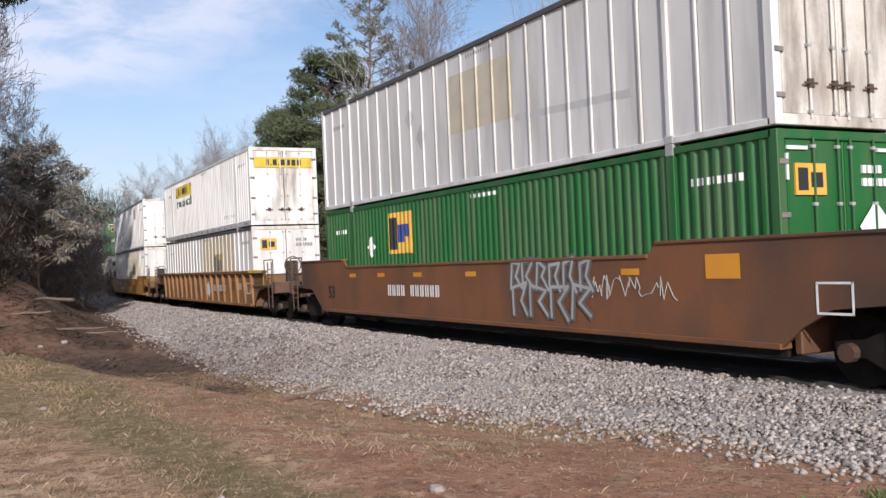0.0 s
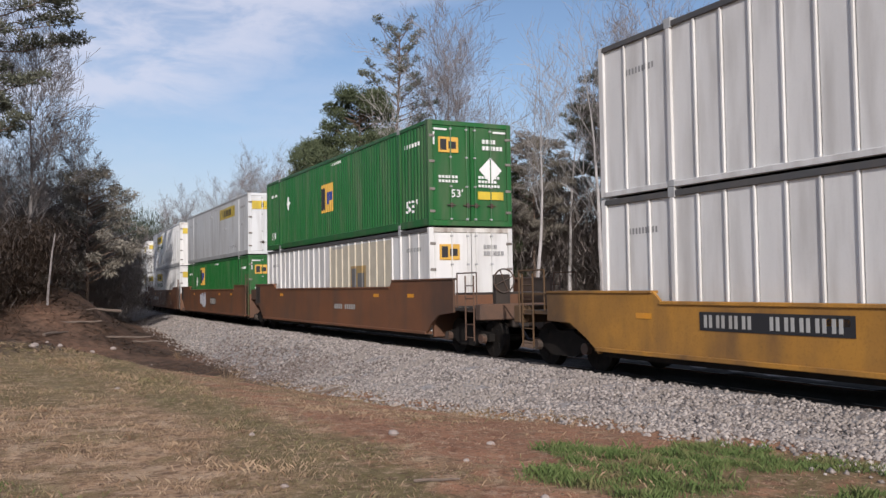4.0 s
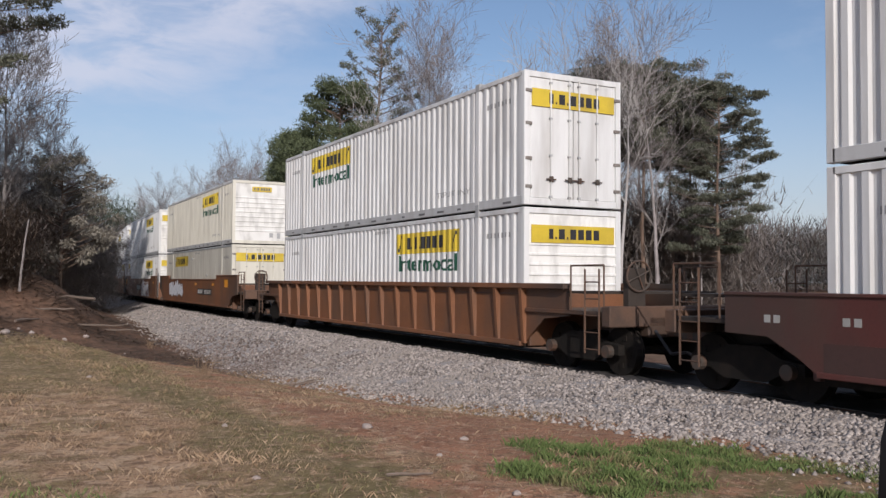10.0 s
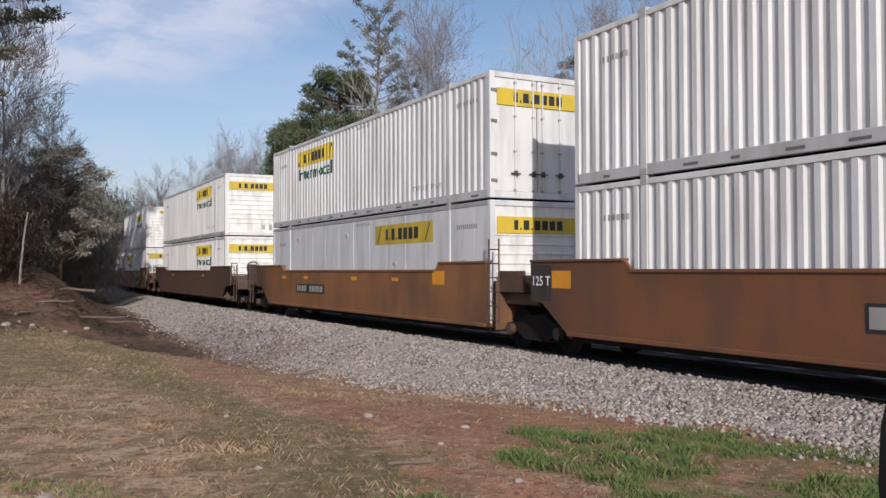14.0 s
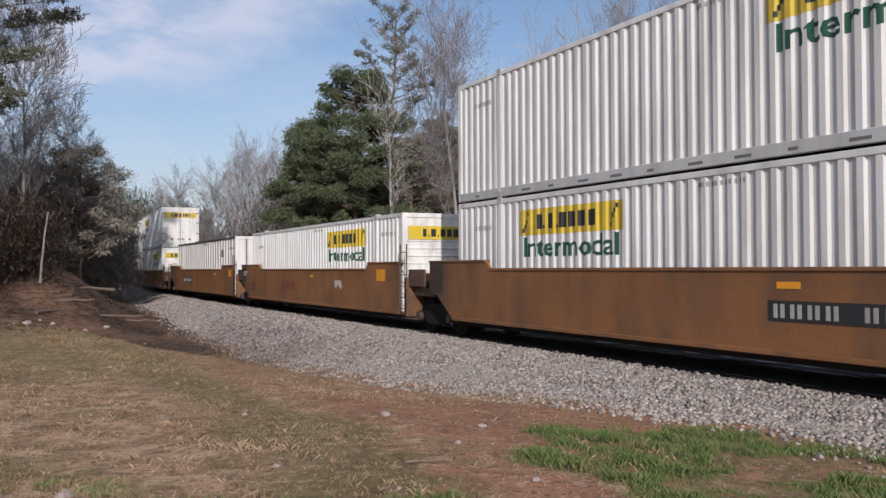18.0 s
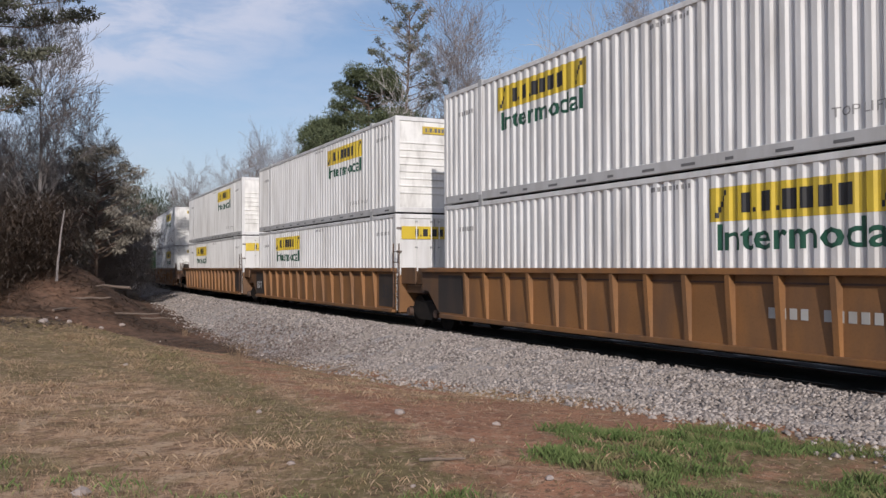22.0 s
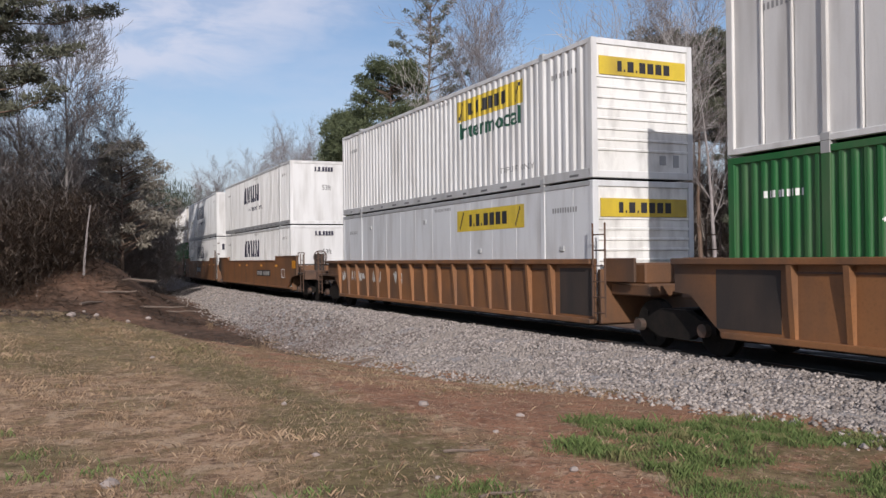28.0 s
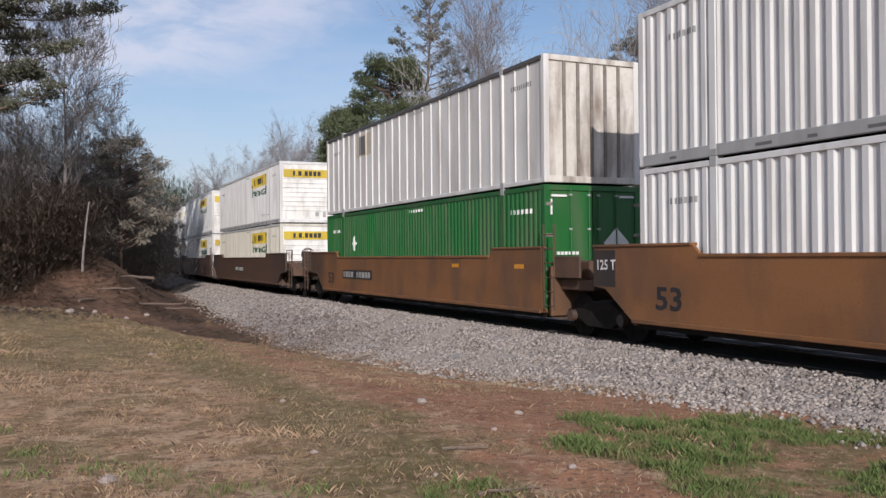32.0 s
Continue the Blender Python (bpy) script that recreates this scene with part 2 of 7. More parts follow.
GRIME = (0.16, 0.13, 0.10)
RUST = (0.16, 0.06, 0.025)
M = {}
for key, col, extra in (
    ("white", (0.74, 0.74, 0.72), {}),
    ("silver", (0.655, 0.66, 0.65), {}),
    ("cream", (0.60, 0.58, 0.50), {}),
    ("pale_grey", (0.61, 0.625, 0.63), {}),
    ("emp_white", (0.655, 0.65, 0.63), {}),
    ("rail_grey", (0.36, 0.37, 0.37), {}),
    ("dark_rail", (0.07, 0.07, 0.07), {}),
    ("rail_light", (0.49, 0.495, 0.49), {}),
    ("green", (0.0075, 0.105, 0.020), {"rough": 0.45}),
    ("green_end", (0.012, 0.16, 0.03), {"rough": 0.45}),
):
    M[key] = material("paint_" + key, col, extra.get("rough", 0.5), second=tuple(c * 0.82 for c in col), amount=0.5, scale=0.9, stretch=(1, 1, 0.5),
                      fine=30, fine_amount=0.06, bump=0.05, vary=0.05, dirt=GRIME, dirt_amount=0.42, dirt_scale=2.6)
for key, col in (("orange_brown", (0.240, 0.104, 0.037)), ("orange", (0.242, 0.112, 0.036)), ("yellow_orange", (0.48, 0.23, 0.035)),
                 ("brown", (0.19, 0.075, 0.03)), ("dark_brown", (0.105, 0.052, 0.034)), ("oxide_red", (0.10, 0.026, 0.02)),
                 ("grey_patch", (0.028, 0.023, 0.020))):
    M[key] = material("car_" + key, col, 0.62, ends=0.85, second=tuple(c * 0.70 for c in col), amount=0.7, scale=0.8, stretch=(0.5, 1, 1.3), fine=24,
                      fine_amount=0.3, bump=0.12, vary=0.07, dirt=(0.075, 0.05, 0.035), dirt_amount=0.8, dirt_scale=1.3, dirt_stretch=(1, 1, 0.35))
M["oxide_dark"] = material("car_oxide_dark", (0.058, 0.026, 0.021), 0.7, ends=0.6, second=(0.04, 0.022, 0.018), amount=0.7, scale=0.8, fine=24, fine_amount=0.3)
M["banner"] = material("banner_yellow", (0.60, 0.44, 0.035), 0.5, amount=0.5, vary=0.08, dirt=(0.20, 0.14, 0.05), dirt_amount=0.6)
M["safety_yellow"] = material("safety_yellow", (0.62, 0.40, 0.02), 0.5, amount=0.4, vary=0, dirt=GRIME, dirt_amount=0.5)
M["reflector"] = material("reflector_orange", (0.72, 0.30, 0.015), 0.4, amount=0.3, bump=0, dirt=GRIME, dirt_amount=0.3)
M["black"] = material("lettering_black", (0.02, 0.02, 0.022), 0.6, bump=0, vary=0)
M["deep_green"] = material("lettering_green", (0.012, 0.075, 0.045), 0.6, bump=0, vary=0)
M["navy"] = material("lettering_navy", (0.022, 0.022, 0.045), 0.6, bump=0, vary=0)
M["blue"] = material("logo_blue", (0.03, 0.05, 0.22), 0.6, bump=0, vary=0)
M["gold"] = material("logo_gold", (0.62, 0.36, 0.06), 0.5, bump=0, vary=0.03)
M["old_gold"] = material("weathered_gold", (0.38, 0.26, 0.10), 0.6, bump=0, vary=0, second=(0.24, 0.17, 0.09), amount=0.8, scale=3)
M["tan"] = material("faded_tan", (0.53, 0.48, 0.375), 0.6, bump=0, vary=0)
M["washed_grey"] = material("washed_grey", (0.46, 0.465, 0.46), 0.6, bump=0, vary=0, second=(0.55, 0.56, 0.555), amount=0.8, scale=3)
M["chalk"] = material("lettering_white", (0.72, 0.72, 0.70), 0.6, bump=0, vary=0)
M["dim_chalk"] = material("faded_lettering", (0.40, 0.40, 0.38), 0.6, bump=0, vary=0.1, dirt=GRIME, dirt_amount=0.6)
M["spray"] = material("spray_paint", (0.62, 0.64, 0.68), 0.6, bump=0, vary=0, second=(0.42, 0.46, 0.55))
M["grey_ink"] = material("lettering_grey", (0.13, 0.13, 0.13), 0.6, bump=0, vary=0)
M["pale_ink"] = material("lettering_pale_grey", (0.27, 0.27, 0.265), 0.6, bump=0, vary=0.1)
M["faded_red"] = material("faded_red", (0.20, 0.05, 0.03), 0.7, bump=0, vary=0)
M["maroon"] = material("spray_maroon", (0.13, 0.02, 0.03), 0.6, bump=0, vary=0)
M["rust_white"] = material("rust_stained_white", (0.62, 0.60, 0.55), 0.55, second=(0.45, 0.40, 0.33), amount=0.7, scale=1.2, fine=14, fine_amount=0.25, vary=0, dirt=(0.10, 0.055, 0.03), dirt_amount=0.95, dirt_scale=1.3, dirt_stretch=(1, 2.2, 0.5))
M["stained_white"] = material("door_white_stained", (0.70, 0.69, 0.66), 0.5, second=(0.55, 0.50, 0.42), amount=0.6, scale=1.0, fine=14, fine_amount=0.2, vary=0, dirt=(0.09, 0.055, 0.035), dirt_amount=0.9, dirt_scale=1.7, dirt_stretch=(1, 1.6, 0.35))
M["end_white"] = material("end_wall_white", (0.74, 0.74, 0.71), 0.5, second=(0.62, 0.61, 0.57), amount=0.6, scale=1.2, fine=30, fine_amount=0.08, bump=0.05, vary=0.04, dirt=(0.10, 0.085, 0.07), dirt_amount=0.42, dirt_scale=1.9, dirt_stretch=(1, 2.0, 0.8))
M["end_iron"] = material("end_ironwork", (0.105, 0.058, 0.036), 0.75, second=(0.05, 0.034, 0.027), amount=0.8, scale=2.5, fine=30, fine_amount=0.3)
M["hinge"] = material("weathered_hinge", (0.20, 0.18, 0.16), 0.6, second=(0.10, 0.075, 0.06), amount=0.7, scale=6, fine=30)
M["steel"] = material("worn_steel", (0.075, 0.062, 0.052), 0.65, 0.3, second=RUST, amount=0.6, scale=4, fine=60)
M["truck"] = material("greasy_iron", (0.012, 0.0105, 0.009), 0.9, 0.0, second=(0.026, 0.019, 0.015), amount=0.6, scale=5, spec=0.2)
M["rail"] = material("rail_steel", (0.07, 0.045, 0.033), 0.9, 0.0, second=RUST, amount=0.7)
M["railhead"] = material("rail_head", (0.16, 0.15, 0.14), 0.5, 0.7, bump=0.03)
M["tie"] = material("creosote_tie", (0.06, 0.045, 0.035), 0.9, second=(0.12, 0.10, 0.085), amount=0.8, scale=2, stretch=(1, 8, 8))
M["bark_pale"] = material("bark_pale", (0.40, 0.38, 0.365), 0.9, second=(0.235, 0.215, 0.205), amount=0.8, scale=1.3, fine=12, fine_amount=0.3)
M["bark_dark"] = material("bark_dark", (0.25, 0.23, 0.222), 0.9, second=(0.14, 0.124, 0.116), amount=0.8, scale=1.3, fine=12, fine_amount=0.3)
M["bark_grey"] = material("bark_grey", (0.275, 0.248, 0.24), 0.9, second=(0.15, 0.13, 0.12), amount=0.8, scale=1.3, fine=12, fine_amount=0.3)
M["bark_pine"] = material("bark_pine", (0.16, 0.11, 0.08), 0.9, second=(0.08, 0.06, 0.05), amount=0.8, scale=1.3, fine=12, fine_amount=0.3)


def leaf_material(name, dark, light, rough=0.65, patch=(), patch_scale=2.0):
    """Small leaves, blades or stones: each its own shade, with patches of another colour over the ground."""
    m = bpy.data.materials.new(name)
    m.use_nodes = True
    n, link = m.node_tree.nodes, m.node_tree.links.new
    b = n["Principled BSDF"]
    b.inputs["Roughness"].default_value = rough
    b.inputs["Specular IOR Level"].default_value = 0.25
    g, info = n.new("ShaderNodeNewGeometry"), n.new("ShaderNodeObjectInfo")
    mx = n.new("ShaderNodeMix")
    mx.data_type = "RGBA"
    link(g.outputs["Random Per Island"], mx.inputs[0])
    mx.inputs[6].default_value, mx.inputs[7].default_value = (*dark, 1), (*light, 1)
    hsv = n.new("ShaderNodeHueSaturation")
    mr = n.new("ShaderNodeMapRange")
    mr.inputs["To Min"].default_value, mr.inputs["To Max"].default_value = 0.85, 1.15
    link(info.outputs["Random"], mr.inputs["Value"])
    link(mr.outputs["Result"], hsv.inputs["Value"])
    link(mx.outputs[2], hsv.inputs["Color"])
    col = hsv.outputs["Color"]
    if patch:
        tc = n.new("ShaderNodeTexCoord")
        for k, tone in enumerate(patch):
            nz, rg, px = n.new("ShaderNodeTexNoise"), n.new("ShaderNodeMapRange"), n.new("ShaderNodeMix")
            nz.inputs["Scale"].default_value, nz.inputs["Detail"].default_value = patch_scale * (1.0 + 1.3 * k), 5.0
            link(tc.outputs["Object"], nz.inputs["Vector"])
            rg.inputs["From Min"].default_value, rg.inputs["From Max"].default_value, rg.inputs["To Max"].default_value = 0.52, 0.62, 0.8
            link(nz.outputs["Fac"], rg.inputs["Value"])
            px.data_type = "RGBA"
            link(rg.outputs["Result"], px.inputs[0])
            link(col, px.inputs[6])
            px.inputs[7].default_value = (*tone, 1)
            col = px.outputs[2]
    link(col, b.inputs["Base Color"])
    return m


M["needles"] = leaf_material("pine_needles", (0.068, 0.075, 0.055), (0.162, 0.168, 0.120))
M["cedar"] = leaf_material("cedar_foliage", (0.040, 0.054, 0.028), (0.115, 0.135, 0.070))
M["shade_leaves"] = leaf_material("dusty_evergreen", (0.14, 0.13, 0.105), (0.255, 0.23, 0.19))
M["under_twigs"] = leaf_material("undergrowth_twigs", (0.15, 0.13, 0.117), (0.23, 0.20, 0.18))
M["far_twigs"] = leaf_material("far_twigs", (0.085, 0.074, 0.066), (0.15, 0.13, 0.12))
M["far_pine"] = leaf_material("far_pine", (0.05, 0.065, 0.045), (0.10, 0.115, 0.08))
M["dry_grass"] = leaf_material("dry_grass", (0.25, 0.165, 0.10), (0.39, 0.28, 0.18), 0.9, ((0.145, 0.083, 0.05), (0.41, 0.305, 0.205)), 1.7)
M["green_grass"] = leaf_material("green_grass", (0.075, 0.115, 0.032), (0.15, 0.195, 0.068), 0.8, ((0.20, 0.175, 0.085), (0.085, 0.135, 0.04)), 2.6)
M["stone"] = leaf_material("ballast_stone", (0.125, 0.108, 0.098), (0.45, 0.40, 0.362), 0.9, ((0.30, 0.265, 0.235),), 1.2)
M["litter"] = leaf_material("leaf_litter", (0.16, 0.085, 0.045), (0.36, 0.23, 0.13), 0.9)

M["underparts"] = material("sooty_brown", (0.034, 0.024, 0.018), 0.8, second=(0.018, 0.015, 0.013), amount=0.8, scale=3, fine=30)
M["olive_grass"] = leaf_material("olive_grass", (0.135, 0.118, 0.055), (0.23, 0.205, 0.10), 0.9, ((0.30, 0.215, 0.12), (0.12, 0.105, 0.045)), 2.2)
M["clods"] = leaf_material("soil_clods", (0.16, 0.085, 0.055), (0.38, 0.24, 0.165), 0.95)
M["straw"] = leaf_material("straw_bits", (0.26, 0.18, 0.12), (0.44, 0.33, 0.235), 0.9, ((0.20, 0.12, 0.075),), 1.5)
M["dirty_stone"] = leaf_material("dirty_stone", (0.09, 0.07, 0.06), (0.27, 0.22, 0.195), 0.9)
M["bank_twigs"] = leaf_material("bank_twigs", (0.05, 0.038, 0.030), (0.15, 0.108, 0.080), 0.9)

# ---- ground ----
def ease(a, b, x):
    t = np.clip((x - a) / (b - a), 0, 1)
    return t * t * (3 - 2 * t)


def wobble(x, y, scale, seed=0.0):
    """Cheap smooth noise on arrays, about -1 to 1."""
    a, b = x / scale, y / scale
    return (np.sin(a * 1.7 + 1.3 * np.sin(b * 1.1 + seed) + seed) + np.sin(b * 2.1 + 1.7 * np.sin(a * 0.9 + 2 * seed)) + np.sin((a + b) * 1.3 + seed * 3)) / 3


def foot_of_ballast(s):
    u = np.interp(s, (-60, 10, 15, 23, 35, 60), (3.4, 3.3, 3.4, 4.0, 4.3, 3.5))
    z = np.interp(s, (-60, 10, 15, 23, 35, 48, 62, 90), (-0.15, -0.12, -0.14, -0.50, -1.05, -0.95, -0.55, -0.40))
    return u, z


def ground_z(x, y):
    x, y = np.atleast_1d(np.asarray(x, float)), np.atleast_1d(np.asarray(y, float))
    s, u = track_coords(x, y)
    uf, zf = foot_of_ballast(s)
    field = 0.03 + 0.05 * wobble(x, y, 3.1, 1.0) + 0.018 * wobble(x + 0.7 * y, y - 0.4 * x, 1.3, 2.0)
    field = field + 0.014 * wobble(x, y, 0.34, 3.0) + 0.011 * wobble(x, y, 0.17, 6.0)
    field = field + 0.30 * ease(9, 20, np.hypot(x, y)) * ease(4.5, 10.0, -x - 0.1 * y)
    cross = ease(29.0, 34.5, s - 2.6 * (np.minimum(u, 16) - 9.0) + 0.7 * wobble(x, y, 2.0)) * (1 - ease(42, 55, s))
    bank = ease(41, 54, s) * ease(4.6, 10.5, u + 0.5 * wobble(x, y, 2.5, 3.0)) * 1.8
    field = field - 1.45 * cross + bank + 0.12 * wobble(x, y, 1.4, 4.0) * ease(34, 40, s) * (1 - ease(58, 70, s))
    near = zf + (field - zf) * ease(uf - 0.3, uf + 4.6, u)
    under = np.interp(np.abs(u), (0, 1.9), (-0.42, -0.42)) + (zf - 0.12 + 0.42) * ease(1.9, uf, np.abs(u))
    side = np.where(u > uf - 0.3, near, under)
    far = -0.75 + 0.3 * wobble(x, y, 9.0, 5.0) + 1.2 * ease(30, 90, -u)
    return np.where(u > 0, side, np.where(u > -1.9, -0.42, -0.42 + (far + 0.42) * ease(1.9, 5.0, -u)))


def fast_mesh(name, verts, faces, material, smooth=False):
    """A mesh from arrays of vertices and of triangles or quads."""
    m = bpy.data.meshes.new(name)
    verts, faces = np.asarray(verts, np.float32), np.asarray(faces, np.int32)
    k = faces.shape[1]
    m.vertices.add(len(verts))
    m.vertices.foreach_set("co", verts.ravel())
    m.loops.add(faces.size)
    m.loops.foreach_set("vertex_index", faces.ravel())
    m.polygons.add(len(faces))
    m.polygons.foreach_set("loop_start", np.arange(0, faces.size, k, dtype=np.int32))
    m.update(calc_edges=True)
    m.validate()
    m.materials.append(material)
    if smooth:
        m.shade_smooth()
    return m


def grid_faces(nx, ny):
    i = np.arange((nx - 1) * (ny - 1))
    a = (i // (nx - 1)) * nx + i % (nx - 1)
    return np.stack([a, a + 1, a + nx + 1, a + nx], 1)


def soil_material():
    """Bare red soil, dry grass and green patches that run into one another."""
    m = bpy.data.materials.new("soil_and_turf")
    m.use_nodes = True
    n, link = m.node_tree.nodes, m.node_tree.links.new
    b = n["Principled BSDF"]
    b.inputs["Roughness"].default_value = 0.95
    b.inputs["Specular IOR Level"].default_value = 0.15
    tc = n.new("ShaderNodeTexCoord")

    def noise_of(scale, detail=6.0):
        x = n.new("ShaderNodeTexNoise")
        x.inputs["Scale"].default_value, x.inputs["Detail"].default_value = scale, detail
        link(tc.outputs["Object"], x.inputs["Vector"])
        return x.outputs["Fac"]

    def range_of(v, lo, hi, to=1.0):
        r = n.new("ShaderNodeMapRange")
        r.inputs["From Min"].default_value, r.inputs["From Max"].default_value, r.inputs["To Max"].default_value = lo, hi, to
        link(v, r.inputs["Value"])
        return r.outputs["Result"]

    def blend(a, bb, fac):
        x = n.new("ShaderNodeMix")
        x.data_type = "RGBA"
        link(fac, x.inputs[0])
        for v, k in ((a, 6), (bb, 7)):
            if isinstance(v, tuple):
                x.inputs[k].default_value = (*v, 1)
            else:
                link(v, x.inputs[k])
        return x.outputs[2]

    soil = blend((0.375, 0.193, 0.114), (0.255, 0.128, 0.079), range_of(noise_of(1.3), 0.38, 0.64))
    soil = blend(soil, (0.40, 0.265, 0.17), range_of(noise_of(7.0), 0.5, 0.72, 0.55))
    soil = blend(soil, (0.19, 0.085, 0.05), range_of(noise_of(3.1), 0.52, 0.68, 0.6))
    turf = blend((0.44, 0.29, 0.175), (0.275, 0.172, 0.10), range_of(noise_of(3.4), 0.4, 0.62))
    turf = blend(turf, (0.20, 0.155, 0.075), range_of(noise_of(1.7), 0.48, 0.62, 0.65))
    turf = blend(turf, (0.17, 0.105, 0.065), range_of(noise_of(11.0), 0.52, 0.68, 0.7))
    turf = blend(turf, (0.50, 0.365, 0.24), range_of(noise_of(2.1), 0.52, 0.62, 0.75))
    turf = blend(turf, (0.15, 0.088, 0.052), range_of(noise_of(4.6), 0.55, 0.63, 0.75))
    olive = n.new("ShaderNodeAttribute")
    olive.attribute_name = "olive"
    green = blend((0.185, 0.148, 0.070), (0.115, 0.10, 0.042), range_of(noise_of(5.0), 0.4, 0.62))
    turf = blend(turf, green, range_of(olive.outputs["Fac"], 0.1, 0.9, 0.85))
    attr = n.new("ShaderNodeAttribute")
    attr.attribute_name = "turf"
    add = n.new("ShaderNodeMath")
    add.operation = "ADD"
    link(attr.outputs["Fac"], add.inputs[0])
    link(range_of(noise_of(2.6), 0.3, 0.7, 0.8), add.inputs[1])
    col = blend(soil, turf, range_of(add.outputs[0], 0.6, 1.05))
    col = blend(col, (0.47, 0.33, 0.225), range_of(noise_of(8.0), 0.56, 0.64, 0.55))
    col = blend(col, (0.12, 0.07, 0.045), range_of(noise_of(14.0), 0.56, 0.63, 0.7))
    col = blend(col, (0.085, 0.05, 0.034), range_of(noise_of(30.0), 0.54, 0.70, 0.65))
    col = blend(col, (0.48, 0.37, 0.28), range_of(noise_of(55.0), 0.64, 0.72, 0.6))
    damp = n.new("ShaderNodeAttribute")
    damp.attribute_name = "leaf_mould"
    mould = blend((0.130, 0.084, 0.060), (0.060, 0.043, 0.033), range_of(noise_of(2.4), 0.4, 0.6))
    mould = blend(mould, (0.21, 0.13, 0.085), range_of(noise_of(13.0), 0.55, 0.7, 0.6))
    col = blend(col, mould, range_of(damp.outputs["Fac"], 0.0, 1.0, 0.92))
    link(col, b.inputs["Base Color"])
    bp = n.new("ShaderNodeBump")
    bp.inputs["Strength"].default_value, bp.inputs["Distance"].default_value = 0.55, 0.02
    link(noise_of(46.0, 8.0), bp.inputs["Height"])
    link(bp.outputs["Normal"], b.inputs["Normal"])
    return m


def belt_x(y):
    """Where the olive belt between bare soil and open field runs."""
    return np.interp(y, (4, 6, 7, 8, 8.8, 10.3, 13.3, 19, 24, 30), (0.5, -0.1, -0.55, -0.9, -1.3, -2.2, -4.0, -7.3, -10.2, -13.5))


def turf_cover(x, y):
    """0 bare soil, 1 grass: bare on the strip beside the ballast, grass to the open field."""
    s, u = track_coords(x, y)
    c = ease(-1.3, 0.9, belt_x(y) + 0.45 - x + 0.45 * wobble(x, y, 0.8, 2.0) + 0.3 * wobble(x, y, 0.3, 5.0))
    c = np.maximum(c, 0.8 * fresh_spots(x, y))
    c = np.maximum(c, np.clip(0.42 + 0.34 * wobble(x, y, 0.7, 8.0) + 0.25 * wobble(x, y, 0.23, 3.0), 0, 0.8) * ease(9.5, 13.5, y + 0.8 * wobble(x, y, 1.1, 4.0)))
    c = np.maximum(c, 0.6 * ease(1.1, 0.7, np.hypot((x - 3.4) / 3.2, (y - 8.0) / 2.1)))
    return np.clip(c * (1 - ease(36, 42, s) * (1 - ease(60, 75, s)) * (u > 0)), 0, 1)


FRESH = ((0.95, 8.0, 0.4), (1.35, 8.5, 0.6), (1.6, 7.6, 0.55), (1.75, 6.7, 0.42), (2.05, 9.0, 0.6), (2.6, 9.6, 0.5), (2.85, 8.9, 0.38), (2.75, 6.9, 0.4),
         (3.3, 6.5, 0.5), (3.6, 9.0, 0.35), (4.3, 8.5, 0.35), (-0.25, 6.35, 0.3), (3.9, 7.2, 0.55), (4.6, 7.8, 0.5), (1.0, 9.2, 0.3), (5.2, 8.6, 0.4))


def fresh_spots(x, y):
    """Clumpy patch of fresh green grass with gaps of soil."""
    best = np.zeros_like(x)
    w = 0.22 * wobble(x, y, 0.16, 2.0) + 0.22 * wobble(x, y, 0.45, 4.0)
    for px, py, r in FRESH:
        best = np.maximum(best, ease(1.15, 0.45, np.hypot(x - px, y - py) / (1.22 * r) + w))
    return best


def olive_cover(x, y):
    """Olive turf: a belt along the field's edge, the far field, and scattered spots."""
    s, u = track_coords(x, y)
    belt = ease(1.25, 0.25, np.abs(x - belt_x(y) + 0.15 + 0.35 * wobble(x, y, 0.7, 1.0)))
    far = 0.75 * ease(11.5, 15.5, y + 1.2 * wobble(x, y, 1.6, 3.0))
    spot = 0.8 * ease(0.25, 0.65, wobble(x, y, 0.75, 5.0))
    soil_spot = 0.7 * ease(0.8, 0.2, np.hypot((x - 0.05) / 0.55, (y - 8.05) / 0.6)) + 0.5 * ease(1, 0.3, np.hypot((x + 0.6) / 0.5, (y - 12.0) / 1.2))
    soil_spot = np.maximum(soil_spot, 0.75 * ease(1.1, 0.7, np.hypot((x - 3.4) / 3.2, (y - 8.0) / 2.1) + 0.25 * wobble(x, y, 0.6, 3.0)))
    return np.clip(np.maximum(np.maximum(belt, soil_spot), turf_cover(x, y) * np.maximum(far, spot)), 0, 1) * (s < 39)


def axis(*pieces):
    return np.unique(np.concatenate([np.arange(a, b, st) for a, b, st in pieces] + [[pieces[-1][1]]]))


gx = axis((-2600, -300, 500), (-300, -60, 12), (-60, -26, 2), (-26, -14, 0.33), (-14, 7, 0.11), (7, 16, 0.33), (16, 60, 2), (60, 300, 12), (300, 2600, 500))
gy = axis((-2600, -100, 500), (-100, -10, 6), (-10, 3, 1), (3, 22, 0.11), (22, 45, 0.33), (45, 90, 1.2), (90, 320, 8), (320, 3000, 500))
GX, GY = np.meshgrid(gx, gy)
GX, GY = GX.ravel(), GY.ravel()
GZ = ground_z(GX, GY)
gm = fast_mesh("ground", np.stack([GX, GY, GZ], 1), grid_faces(len(gx), len(gy)), soil_material(), True)
at = gm.attributes.new("turf", "FLOAT", "POINT")
at.data.foreach_set("value", turf_cover(GX, GY).astype(np.float32))
at = gm.attributes.new("olive", "FLOAT", "POINT")
at.data.foreach_set("value", olive_cover(GX, GY).astype(np.float32))
gs, gu = track_coords(GX, GY)
